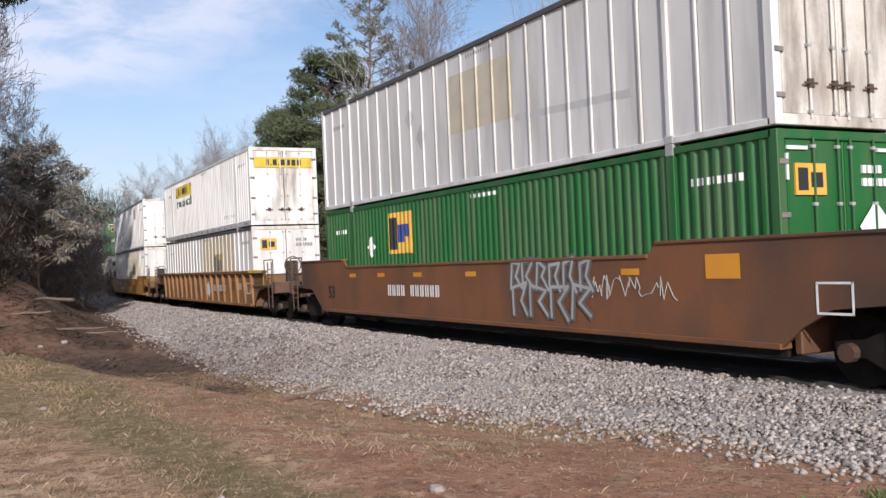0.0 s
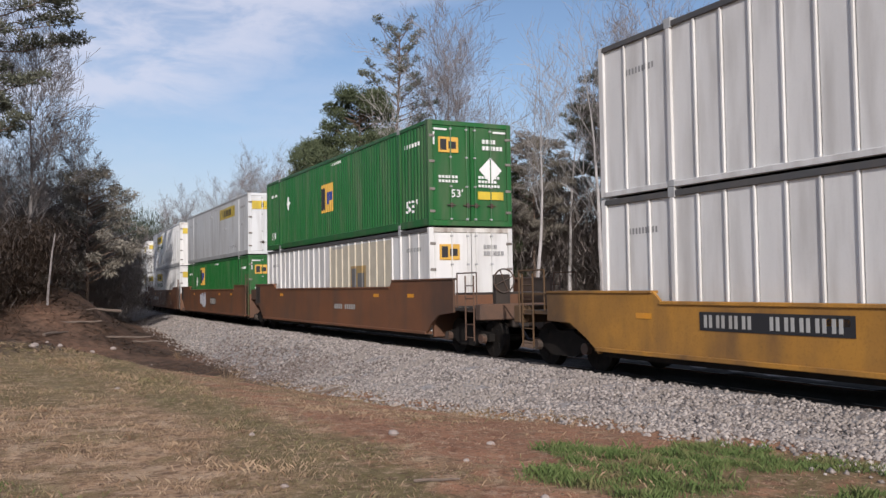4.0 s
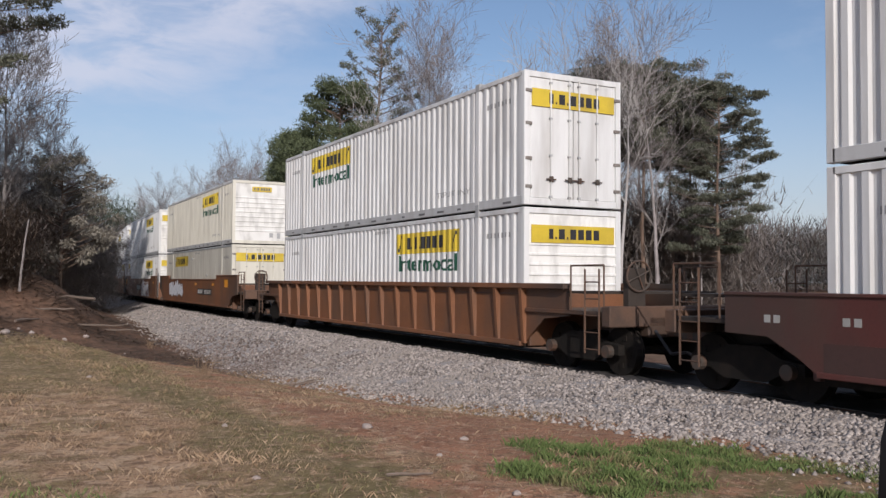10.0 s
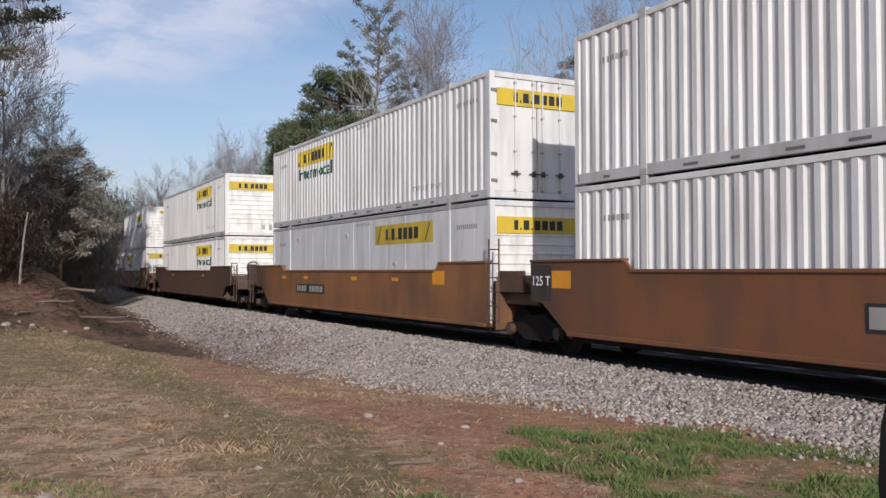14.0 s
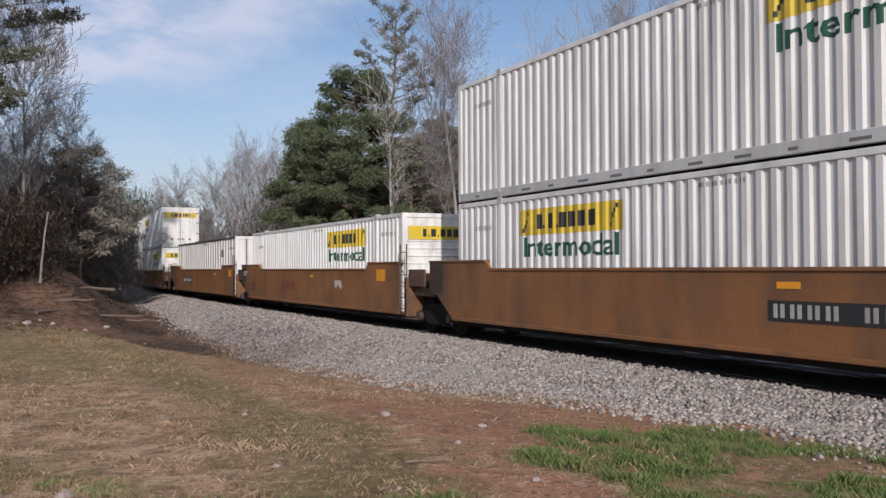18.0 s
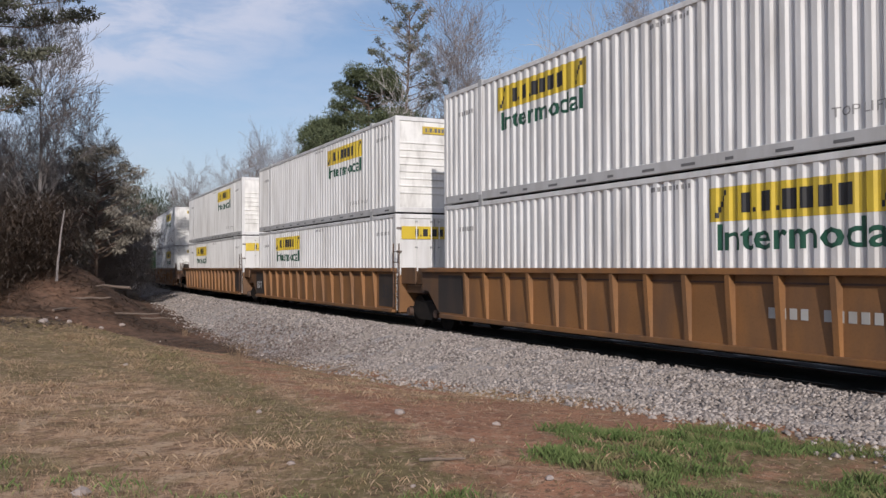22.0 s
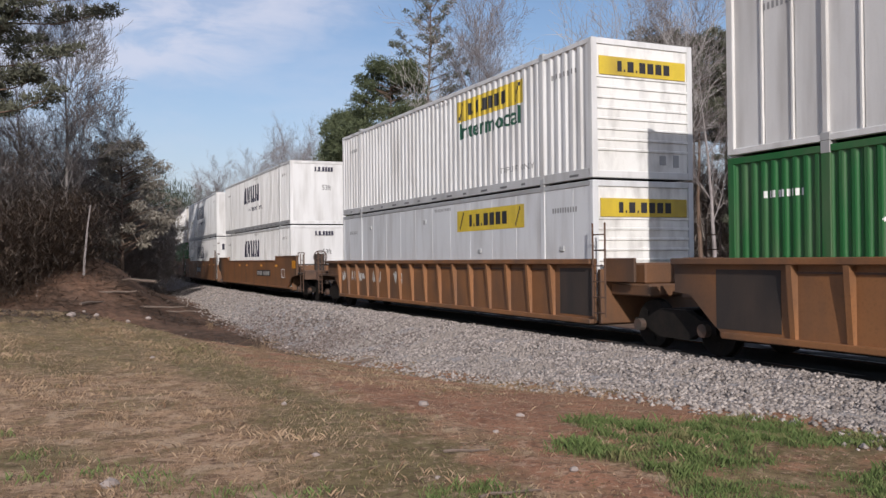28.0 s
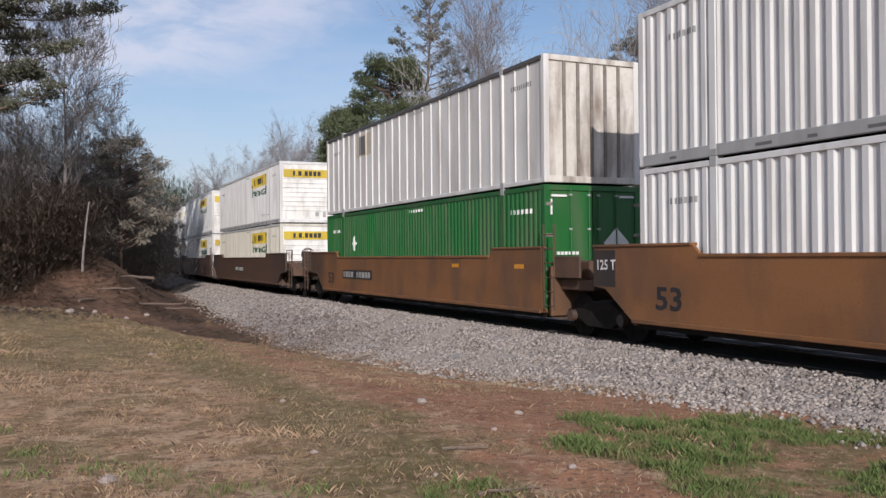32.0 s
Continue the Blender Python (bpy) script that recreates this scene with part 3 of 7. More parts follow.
mould = ease(29.5, 35.0, gs - 2.6 * (np.minimum(gu, 16) - 9.0) + 0.7 * wobble(GX, GY, 2.0)) * (gu > 3.0) * (0.9 + 0.2 * wobble(GX, GY, 1.2, 1.0))
mould = np.maximum(mould * ease(28, 36, gs + 1.5 * wobble(GX, GY, 1.1, 6.0)), (gu < -3.5) * 0.8)
at = gm.attributes.new("leaf_mould", "FLOAT", "POINT")
at.data.foreach_set("value", mould.astype(np.float32))
ground = tagged(new("ground", gm), "red soil with worn dry grass and leaf litter", "ground", kind="structure")

# ---- ballast, ties and rails ----
bs = np.unique(np.concatenate([np.arange(-60, 4, 2.0), np.arange(4, 70, 0.25), np.arange(70, 300, 2.0)]))
bw = np.linspace(-1, 1, 45)
BS, BW = np.meshgrid(bs, bw)
BS, BW = BS.ravel(), BW.ravel()
uf, zf = foot_of_ballast(BS)
BU = np.where(BW > 0, BW * (uf + 0.25), BW * 4.2)
top = 0.0 - 0.08 * ease(1.1, 2.2, np.abs(BU))
low = np.where(BW > 0, zf, -0.7)
bx, by, _ = on_track(BS, BU)
BZ = top + (low - 0.05 - top) * ease(1.7, np.where(BW > 0, uf + 0.3, 4.3), np.abs(BU)) ** 0.85 + 0.028 * wobble(bx, by, 0.35, 1.0) + 0.02 * wobble(bx, by, 0.12, 2.0)
BZ = BZ - 0.12 * (np.abs(BU) < 0.7)
bed_mat = material("crushed_stone_bed", (0.345, 0.322, 0.305), 0.95, second=(0.20, 0.183, 0.172), amount=0.9, scale=14, fine=34, fine_amount=0.6, bump=1.0, vary=0)
dark_bed_mat = material("near_black_bed", (0.05, 0.044, 0.04), 0.95, second=(0.025, 0.022, 0.02), amount=0.9, scale=14, fine=34, fine_amount=0.6, bump=1.0, vary=0)
ballast_bed = tagged(new("ballast_bed", fast_mesh("ballast_bed", np.stack([bx, by, BZ], 1), grid_faces(len(bs), len(bw)), bed_mat, True)),
                     "grey crushed stone railway ballast shoulder", "ballast", kind="structure")


# near-black stone within 1.25 m of the track's centre line
ballast_bed.data.materials.append(dark_bed_mat)
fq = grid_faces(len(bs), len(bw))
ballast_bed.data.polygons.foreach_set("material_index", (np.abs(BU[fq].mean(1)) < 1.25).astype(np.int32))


def ballast_z(s, u):
    uf, zf = foot_of_ballast(s)
    t = 0.0 - 0.08 * ease(1.1, 2.2, np.abs(u))
    return t + (zf - 0.05 - t) * ease(1.7, uf + 0.3, np.abs(u)) ** 0.85


rng = np.random.default_rng(7)


def scatter_stones(name, s, u, z, r, material, label, flat=0.75):
    """Many small broken stones in one mesh: jittered octahedra."""
    n = len(s)
    base = np.array([(1, 0, 0), (-1, 0, 0), (0, 1, 0), (0, -1, 0), (0, 0, 1), (0, 0, -1)], float)
    tri = np.array([(0, 2, 4), (2, 1, 4), (1, 3, 4), (3, 0, 4), (2, 0, 5), (1, 2, 5), (3, 1, 5), (0, 3, 5)])
    v = base[None] * (0.65 + 0.7 * rng.random((n, 6, 1))) + 0.28 * (rng.random((n, 6, 3)) - 0.5)
    a, b = rng.random(n) * 6.28, rng.random(n) * 6.28
    ca, sa, cb, sb = np.cos(a), np.sin(a), np.cos(b), np.sin(b)
    x, y, zz = v[..., 0].copy(), v[..., 1].copy(), v[..., 2].copy()
    y, zz = y * cb[:, None] - zz * sb[:, None], y * sb[:, None] + zz * cb[:, None]
    x, y = x * ca[:, None] - y * sa[:, None], x * sa[:, None] + y * ca[:, None]
    px, py, _ = on_track(s, u)
    verts = np.stack([x * r[:, None] + px[:, None], y * r[:, None] + py[:, None], zz * r[:, None] * flat + z[:, None]], -1).reshape(-1, 3)
    faces = (tri[None] + 6 * np.arange(n)[:, None, None]).reshape(-1, 3)
    return tagged(new(name, fast_mesh(name, verts, faces, material)), label, "stones", kind="stuff")


def band(n, s0, s1, u0, u1, power=1.0):
    return s0 + (s1 - s0) * rng.random(n) ** power, u0 + (u1 - u0) * rng.random(n)


sA, uA = band(52000, 4, 34, 0.9, 4.9, 1.0)
sB, uB = band(14000, 34, 75, 0.9, 4.8, 1.4)
ss, uu = np.concatenate([sA, sB]), np.concatenate([uA, uB])
uf, zf = foot_of_ballast(ss)
keep = (uu > 1.12 + 0.25 * rng.random(len(uu))) & (uu < uf + 0.05 + 1.1 * rng.random(len(uu)) ** 4 + 0.3 * wobble(ss, uu, 0.8) + 0.2 * wobble(ss, uu, 0.3, 2.0))
ss, uu = ss[keep], uu[keep]
rr = (0.018 + 0.034 * rng.random(len(ss)) ** 1.5) * np.where(ss > 34, 1.35, 1.0)
zz = np.maximum(ballast_z(ss, uu), ground_z(*on_track(ss, uu)[:2])) + 0.006
zz = zz + 0.01 * rng.random(len(ss))
dirty = 0.75 * ease(26, 34, ss + 1.5 * wobble(ss, uu, 1.5)) * ease(1.9, 3.3, uu + 0.4 * wobble(ss, uu, 0.7)) * (1 - ease(42, 50, ss)) > rng.random(len(ss)) * 0.9 + 0.1
for rows, mat, words in ((~dirty, "stone", "loose grey crushed stones on the ballast shoulder"), (dirty, "dirty_stone", "dark dirty stones at the foot of the ballast")):
    scatter_stones("ballast_stones", ss[rows], uu[rows], zz[rows], rr[rows], M[mat], words)

track = tagged(new("track"), "single railway track on grey crushed stone", "railway track", kind="structure")
tie_geo = Geo().box(-1.3, 1.3, -0.115, 0.115, -0.36, -0.185, 0.012)
tie_mesh = tie_geo.mesh("tie")
tie_mesh.materials.append(M["tie"])
for i in range(300):
    s = -8 + i * 0.5
    x, y, h = on_track(s)
    o = new("tie", tie_mesh)
    o.parent = track
    o.matrix_basis = pose(x, y, 0.02, 0, 0, math.degrees(h) + 0.8 * math.sin(i * 3.7))


def rail_strip(u0, profile, material, name):
    g = Geo()
    ks = np.arange(-60, 300, 2.0)
    n = len(profile)
    for s in ks:
        for du, z in profile:
            x, y, _ = on_track(s, u0 + du)
            g.v.append((float(x), float(y), z))
    for i in range(len(ks) - 1):
        for j in range(n):
            a, b = i * n + j, i * n + (j + 1) % n
            g.f.append((a, b, b + n, a + n))
    return part(name, g, material, track)


RAIL = ((-0.07, -0.165), (0.07, -0.165), (0.07, -0.15), (0.012, -0.13), (0.012, -0.04), (0.036, -0.03), (0.036, -0.003), (-0.036, -0.003), (-0.036, -0.03), (-0.012, -0.04), (-0.012, -0.13), (-0.07, -0.15))
HEAD = ((-0.03, -0.004), (0.03, -0.004), (0.03, 0.0), (-0.03, 0.0))
for u0 in (0.75, -0.75):
    rail_strip(u0, RAIL, M["rail"], "rail")
    rail_strip(u0, HEAD, M["railhead"], "rail_head")


# ---- grass ----
def scatter_blades(name, x, y, height, lean, width, material, label, category="grass"):
    """Many grass blades in one mesh: one bent blade is two triangles."""
    n = len(x)
    z = ground_z(x, y)
    a = rng.random(n) * 6.28
    lx, ly = np.cos(a) * lean * height, np.sin(a) * lean * height
    w = rng.random(n) * 6.28
    wx, wy = np.cos(w) * width, np.sin(w) * width
    v = np.stack([np.stack([x - wx, y - wy, z - 0.01], 1), np.stack([x + wx, y + wy, z - 0.01], 1),
                  np.stack([x + lx * 0.4 + wx * 0.6, y + ly * 0.4 + wy * 0.6, z + height * 0.62], 1),
                  np.stack([x + lx, y + ly, z + height], 1)], 1).reshape(-1, 3)
    f = np.array([(0, 1, 2), (0, 2, 3)])[None] + 4 * np.arange(n)[:, None, None]
    return tagged(new(name, fast_mesh(name, v, f.reshape(-1, 3), material)), label, category, kind="stuff")


def tufts(n_tuft, per, x0, x1, y0, y1, spread, accept):
    tx, ty = x0 + (x1 - x0) * rng.random(n_tuft), y0 + (y1 - y0) * rng.random(n_tuft)
    ok = accept(tx, ty) > rng.random(n_tuft)
    tx, ty = np.repeat(tx[ok], per), np.repeat(ty[ok], per)
    return tx + spread * rng.normal(size=len(tx)), ty + spread * rng.normal(size=len(ty))


def dry_cover(x, y):
    s, u = track_coords(x, y)
    return turf_cover(x, y) * np.clip(0.5 + 0.6 * wobble(x, y, 0.8, 3.0), 0.05, 1) * (1 - 0.6 * olive_cover(x, y)) * (s < 40)


def uneven(x, y):
    """Height factor that follows tufts and worn spots."""
    return np.clip(0.75 + 0.55 * wobble(x, y, 0.28, 1.0) + 0.5 * wobble(x, y, 0.9, 6.0), 0.2, 2.0)


x, y = tufts(62000, 8, -15, 2, 4.8, 29, 0.15, dry_cover)
x2, y2 = tufts(900, 6, -3, 4, 5.5, 16, 0.08, lambda a, b: 0.5 + 0 * a)
x, y = np.concatenate([x, x2]), np.concatenate([y, y2])
h = (0.010 + 0.058 * rng.random(len(x)) ** 2.2) * uneven(x, y)
scatter_blades("dry_grass", x, y, h, 0.4 + 1.0 * rng.random(len(x)), 0.0010 + 0.0010 * rng.random(len(x)), M["dry_grass"], "short dry tan winter grass")


def strands(name, x, y, length, height, width, material, label):
    """Long dead grass stems lying in loose curls: each is four short flat pieces."""
    n = len(x)
    a, curl = rng.random(n) * 6.28, rng.normal(size=n) * 0.55
    z = ground_z(x, y) + 0.006
    pts, px, py = [], x.copy(), y.copy()
    for k in range(5):
        lift = height * math.sin(math.pi * (k + 0.4) / 5)
        side = (width * (1 - 0.18 * k))[:, None] * np.stack([-np.sin(a), np.cos(a), 0.7 + 0 * a], 1)
        c = np.stack([px, py, z + lift], 1)
        pts += [c - side, c + side]
        px, py, a = px + np.cos(a) * length / 4, py + np.sin(a) * length / 4, a + curl
    v = np.stack(pts, 1).reshape(-1, 3)
    f = np.array([(2 * k, 2 * k + 1, 2 * k + 3, 2 * k + 2) for k in range(4)])[None] + 10 * np.arange(n)[:, None, None]
    return tagged(new(name, fast_mesh(name, v, f.reshape(-1, 4), material)), label, "grass", kind="stuff")


def straw_cover(x, y):
    near = ease(16.5, 11.0, y + 1.3 * wobble(x, y, 1.5, 2.0))
    return turf_cover(x, y) * np.clip(0.25 + 0.9 * wobble(x, y, 0.55, 1.0) + 0.4 * wobble(x, y, 1.6, 4.0), 0.02, 1) * (0.25 + 0.75 * near) * (1 - 0.5 * olive_cover(x, y))


x, y = tufts(80000, 3, -13, 1, 5, 22, 0.22, straw_cover)
x2, y2 = tufts(1200, 2, -4, 4, 5.5, 15, 0.12, lambda a, b: 0.35 + 0 * a)
ts, tu = track_coords(x2, y2)
ok = tu > foot_of_ballast(ts)[0] + 0.15
x, y = np.concatenate([x, x2[ok]]), np.concatenate([y, y2[ok]])
n = len(x)
strands("dead_stems", x, y, 0.05 + 0.17 * rng.random(n) ** 1.6, 0.008 + 0.05 * rng.random(n) ** 2, 0.0004 + 0.0004 * rng.random(n), M["straw"], "long pale dead grass stems lying in curls")

x, y = tufts(9000, 16, -0.8, 6.2, 5.8, 10.6, 0.045, fresh_spots)
h = (0.025 + 0.075 * rng.random(len(x)) ** 1.5) * uneven(x * 1.4, y * 1.4)
scatter_blades("green_grass", x, y, h, 0.2 + 0.6 * rng.random(len(x)), 0.002 + 0.002 * rng.random(len(x)), M["green_grass"], "fresh green grass in low patches with bare gaps")

x, y = tufts(40000, 7, -16, 2, 4.8, 30, 0.12, lambda a, b: olive_cover(a, b) * np.clip(0.6 + 0.6 * wobble(a, b, 0.5, 2.0), 0.05, 1))
h = (0.010 + 0.04 * rng.random(len(x)) ** 1.8) * uneven(x, y)
scatter_blades("olive_grass", x, y, h, 0.3 + 0.9 * rng.random(len(x)), 0.0016 + 0.0016 * rng.random(len(x)), M["olive_grass"], "thin olive green winter turf")
fresh = np.array([(-3.34, 7.2), (-2.63, 6.66), (-2.03, 6.5), (-4.2, 7.6), (-2.9, 7.0), (-1.4, 6.45), (-3.8, 6.9), (-5.0, 8.4)])
x, y = (np.repeat(fresh[:, k], 80) + 0.12 * rng.normal(size=80 * len(fresh)) for k in (0, 1))
scatter_blades("green_tufts", x, y, 0.02 + 0.06 * rng.random(len(x)), 0.3 + 0.6 * rng.random(len(x)), 0.002 + 0.002 * rng.random(len(x)), M["green_grass"], "small fresh green tufts in dry turf")

# clods, pebbles and straw on the bare soil
s = 6 + 26 * rng.random(26000) ** 1.3
u = 3.4 + 7.5 * rng.random(26000)
ok = (u > foot_of_ballast(s)[0] + 0.05)
s, u = s[ok], u[ok]
px, py, _ = on_track(s, u)
ok = (turf_cover(px, py) < 0.75) & (py > 4.5)
s, u, px, py = s[ok], u[ok], px[ok], py[ok]
scatter_stones("soil_clods", s, u, ground_z(px, py) + 0.002, 0.004 + 0.014 * rng.random(len(s)) ** 2.5, M["clods"], "small clods and pebbles on bare red soil", 0.6)
n = 9000
x, y = -14 + 18 * rng.random(n), 5 + 20 * rng.random(n)
ts, tu = track_coords(x, y)
ok = (tu > foot_of_ballast(ts)[0] + 0.2) & (ts < 32)
x, y = x[ok], y[ok]
n = len(x)
z = ground_z(x, y) + 0.006
a, ln = rng.random(n) * 6.28, 0.03 + 0.09 * rng.random(n) ** 2
dx, dy, wx, wy = np.cos(a) * ln, np.sin(a) * ln, -np.sin(a) * 0.0012, np.cos(a) * 0.0012
up = 0.03 * rng.random(n)
sv = np.stack([np.stack([x - dx - wx, y - dy - wy, z], 1), np.stack([x - dx + wx, y - dy + wy, z], 1), np.stack([x + dx + wx, y + dy + wy, z + up], 1), np.stack([x + dx - wx, y + dy - wy, z + up], 1)], 1).reshape(-1, 3)
tagged(new("straw_bits", fast_mesh("straw_bits", sv, np.arange(4 * n).reshape(-1, 4), M["straw"])), "pale straw and dead stems strewn on the ground", "straw", kind="stuff")

# ---- trees ----
def jit(v):
    return (random.random() - 0.5) * 2 * v


def limb(g, p, d, length, r, level, deepest, droop, twig_n=3):
    """A tapering, bending branch that forks again."""
    steps = 3 if level < deepest else 2
    q, dirn = Vector(p), Vector(d)
    ends = []
    for k in range(steps):
        dirn = (dirn + Vector((jit(0.13), jit(0.13), jit(0.10) + droop))).normalized()
        nxt = q + dirn * (length / steps)
        r1 = r * (1 - 0.55 * (k + 1) / steps)
        g.tube(q, nxt, r * (1 - 0.55 * k / steps), max(r1, 0.009), 5 if r > 0.07 else 3, False)
        q = nxt
        ends.append((q.copy(), dirn.copy(), r1))
    if level >= deepest:
        return
    for e, dd, rr in ends:
        for _ in range(2 if level else 3):
            side = dd.orthogonal().normalized()
            side.rotate(Matrix.Rotation(random.random() * 6.28, 3, dd))
            nd = (dd * 0.9 + side * (0.55 + 0.5 * random.random()) + Vector((0, 0, 0.25))).normalized()
            limb(g, e, nd, length * (0.42 + 0.25 * random.random()), max(rr * 0.62, 0.011), level + 1, deepest, droop)


def bare_tree(height, seed, bark, label, lean=0.0, low=0.3, deepest=4, stout=0.0095):
    random.seed(seed)
    thing = tagged(new("bare_tree"), label, "tree", "bare winter trees")
    tr, br = Geo(), Geo()
    q, d = Vector((0, 0, -0.4)), Vector((lean, 0, 1)).normalized()
    n, r0 = 9, height * stout
    for k in range(n):
        d = (d + Vector((jit(0.07), jit(0.07), 0.05))).normalized()
        nx = q + d * (height * 0.8 / n)
        ra, rb = r0 * (1 - 0.85 * k / n), r0 * (1 - 0.85 * (k + 1) / n)
        tr.tube(q, nx, ra, rb, 7, False)
        q = nx
        if (k + 1) / n >= low:
            for _ in range(2 if k < n - 2 else 3):
                a = random.random() * 6.28
                up = 1.0 + 1.1 * random.random()
                nd = Vector((math.cos(a), math.sin(a), up)).normalized()
                limb(br, q, nd, height * (0.16 + 0.16 * random.random()) * (1.1 - 0.45 * k / n), rb * 0.45, 1, deepest, 0.05)
    limb(br, q, d, height * 0.24, r0 * 0.16, 1, deepest, 0.05)
    part("trunk", tr, bark, thing)
    part("crown", br, bark, thing)["kind"] = "stuff"
    return thing


def puff(spots, centre, radius, flat, count):
    """Notes a rounded tuft of needle sprays round a point."""
    spots.append((*centre, radius, flat, count))


def foliage(spots, material, seed, blade=0.2, wide=0.15, droop=0.3):
    """All tufts of a crown as one mesh of small sprays, thick on top and ragged outside."""
    gen = np.random.default_rng(seed)
    q = np.array(spots)
    ph = gen.random((len(q), 3)) * 6.28
    k = q[:, 5].astype(int)
    q, ph = np.repeat(q, k, axis=0), np.repeat(ph, k, axis=0)
    n = len(q)
    d = gen.normal(size=(n, 3))
    d /= np.linalg.norm(d, axis=1)[:, None]
    r = q[:, 3] * (0.35 + 0.65 * gen.random(n) ** 0.6)
    r = r * (0.82 + 0.3 * np.sin(3.1 * d[:, 0] + ph[:, 0]) * np.sin(3.7 * d[:, 1] + ph[:, 1]) + 0.14 * np.sin(6.0 * d[:, 2] + ph[:, 2]))
    p = q[:, :3] + d * r[:, None] * np.stack([1 + 0 * r, 1 + 0 * r, q[:, 4] * np.where(d[:, 2] < 0, 0.6, 1.0)], 1)
    a = d + 0.75 * gen.normal(size=(n, 3)) + (0, 0, droop)
    a *= (blade * (0.55 + 0.8 * gen.random(n)) / np.linalg.norm(a, axis=1))[:, None]
    b = np.cross(a, gen.normal(size=(n, 3)))
    b *= (blade * wide / np.linalg.norm(b, axis=1))[:, None]
    v = np.stack([p - b, p + b, p + a * 0.6 + b * 0.8, p + a], 1)
    v[:, 2] -= b * 0.2
    return fast_mesh("crown", v.reshape(-1, 3), np.arange(4 * n).reshape(-1, 4), material)


def pine_tree(height, seed, label, crown=0.45, reach=3.2, boughs=46, tuft=0.8, thick=330, flat=0.6, leaf="needles", whorl=0.0, rise=0.45, stems=(0.5, 0.78, 1.0), bend=0.02):
    """A pine: tapered trunk, rising boughs and a crown of separate rounded tufts."""
    random.seed(seed)
    thing = tagged(new("pine_tree"), label, "tree", "pines")
    tr, br, spots = Geo(), Geo(), []
    q, r0 = Vector((0, 0, -0.4)), height * 0.011
    line = [q.copy()]
    for k in range(8):
        nx = q + Vector((jit(bend) * height * 0.3, jit(bend) * height * 0.3, height / 8))
        tr.tube(q, nx, r0 * (1 - 0.85 * k / 8), r0 * (1 - 0.85 * (k + 1) / 8), 7, False)
        q = nx
        line.append(q.copy())
    for i in range(boughs):
        u = (i + random.random()) / boughs
        if whorl:
            u = min(0.98, (int(u * crown * height / whorl) + 0.2 * random.random()) * whorl / (crown * height))
        t = 1 - crown * u
        f = min(t * 8, 7.999)
        base = line[int(f)].lerp(line[int(f) + 1], f - int(f))
        dome = math.sqrt(max(0.05, 1 - (1 - min(1.0, u / 0.5)) ** 2)) * (1.0 if u < 0.6 else 1.0 - 0.5 * (u - 0.6) / 0.4 * random.random())
        out = reach * dome * (0.45 + 0.65 * random.random())
        a = i * 2.4 + random.random()
        up = out * (rise * (1.3 - u) + 0.2 * random.random())
        tip = base + Vector((math.cos(a) * out, math.sin(a) * out, up))
        mid = base.lerp(tip, 0.55) - Vector((0, 0, 0.06 * out))
        br.tube(base, mid, max(r0 * 0.22, 0.03), 0.03, 4, False).tube(mid, tip, 0.03, 0.012, 4, False)
        for w in stems:
            c = base.lerp(tip, w) + Vector((jit(0.3) * tuft, jit(0.3) * tuft, jit(0.2) * tuft + 0.15))
            size = tuft * (0.6 + 0.65 * random.random())
            puff(spots, c, size, flat, int(thick * size * size / (tuft * tuft)))
            if out > 2.0 and w > 0.6:
                sd = random.choice((-1, 1)) * 0.33 * out * (1.1 - 0.5 * w)
                e = c + Vector((-math.sin(a) * sd, math.cos(a) * sd, jit(0.15)))
                br.tube(base.lerp(tip, w * 0.8), e, 0.02, 0.01, 3, False)
                puff(spots, e, size * 0.8, flat, int(thick * 0.7 * size * size / (tuft * tuft)))
    puff(spots, line[-1], tuft * 0.8, 0.9, int(thick * 0.7))
    part("trunk", tr, M["bark_pine"], thing)
    part("bough_frame", br, M["bark_pine"], thing)["kind"] = "stuff"
    part("crown", foliage(spots, M[leaf], seed), M[leaf], thing)
    return thing


def broad_evergreen(height, width, seed, label, leaf="cedar", lobes=96, thick=560, droop=0.3, tuft=0.085):
    """Dense evergreen whose crown is many rounded lobes, almost to the ground, with gaps between."""
    random.seed(seed)
    thing = tagged(new("evergreen_tree"), label, "tree", "evergreens")
    tr, spots = Geo(), []
    tr.tube((0, 0, -0.4), (0, 0, height * 0.9), height * 0.014, 0.03, 7, False)
    for i in range(lobes):
        t = 0.1 + 0.88 * random.random() ** 0.85
        env = width * 0.5 * (1.0 if t < 0.45 else math.sqrt(max(0.03, 1 - ((t - 0.45) / 0.56) ** 2))) * (0.8 + 0.35 * math.sin(i * 1.7) * math.sin(t * 9 + seed))
        a = random.random() * 6.28
        rad = env * (0.5 + 0.5 * random.random() ** 0.5)
        c = Vector((math.cos(a) * rad, math.sin(a) * rad, t * height))
        size = (0.35 + width * tuft) * (0.55 + 0.75 * random.random())
        tr.tube((0, 0, max(0.5, c.z - 0.4 * rad)), c, 0.05, 0.015, 4, False)
        puff(spots, c, size, 0.7, int(thick * size))
    part("trunk", tr, M["bark_pine"], thing)
    part("crown", foliage(spots, M[leaf], seed, droop=droop), M[leaf], thing)
    return thing


def by_angle(az, dist):
    """Plan position at an azimuth to the right of +y, and the ground there."""
    x, y = math.sin(radians(az)) * dist, math.cos(radians(az)) * dist
    return x, y, float(ground_z(x, y)[0])


def place(thing, az, dist, turn=0.0, size=1.0):
    thing.matrix_basis = pose(*by_angle(az, dist), 0, 0, turn) @ Matrix.Scale(size, 4)
    return thing


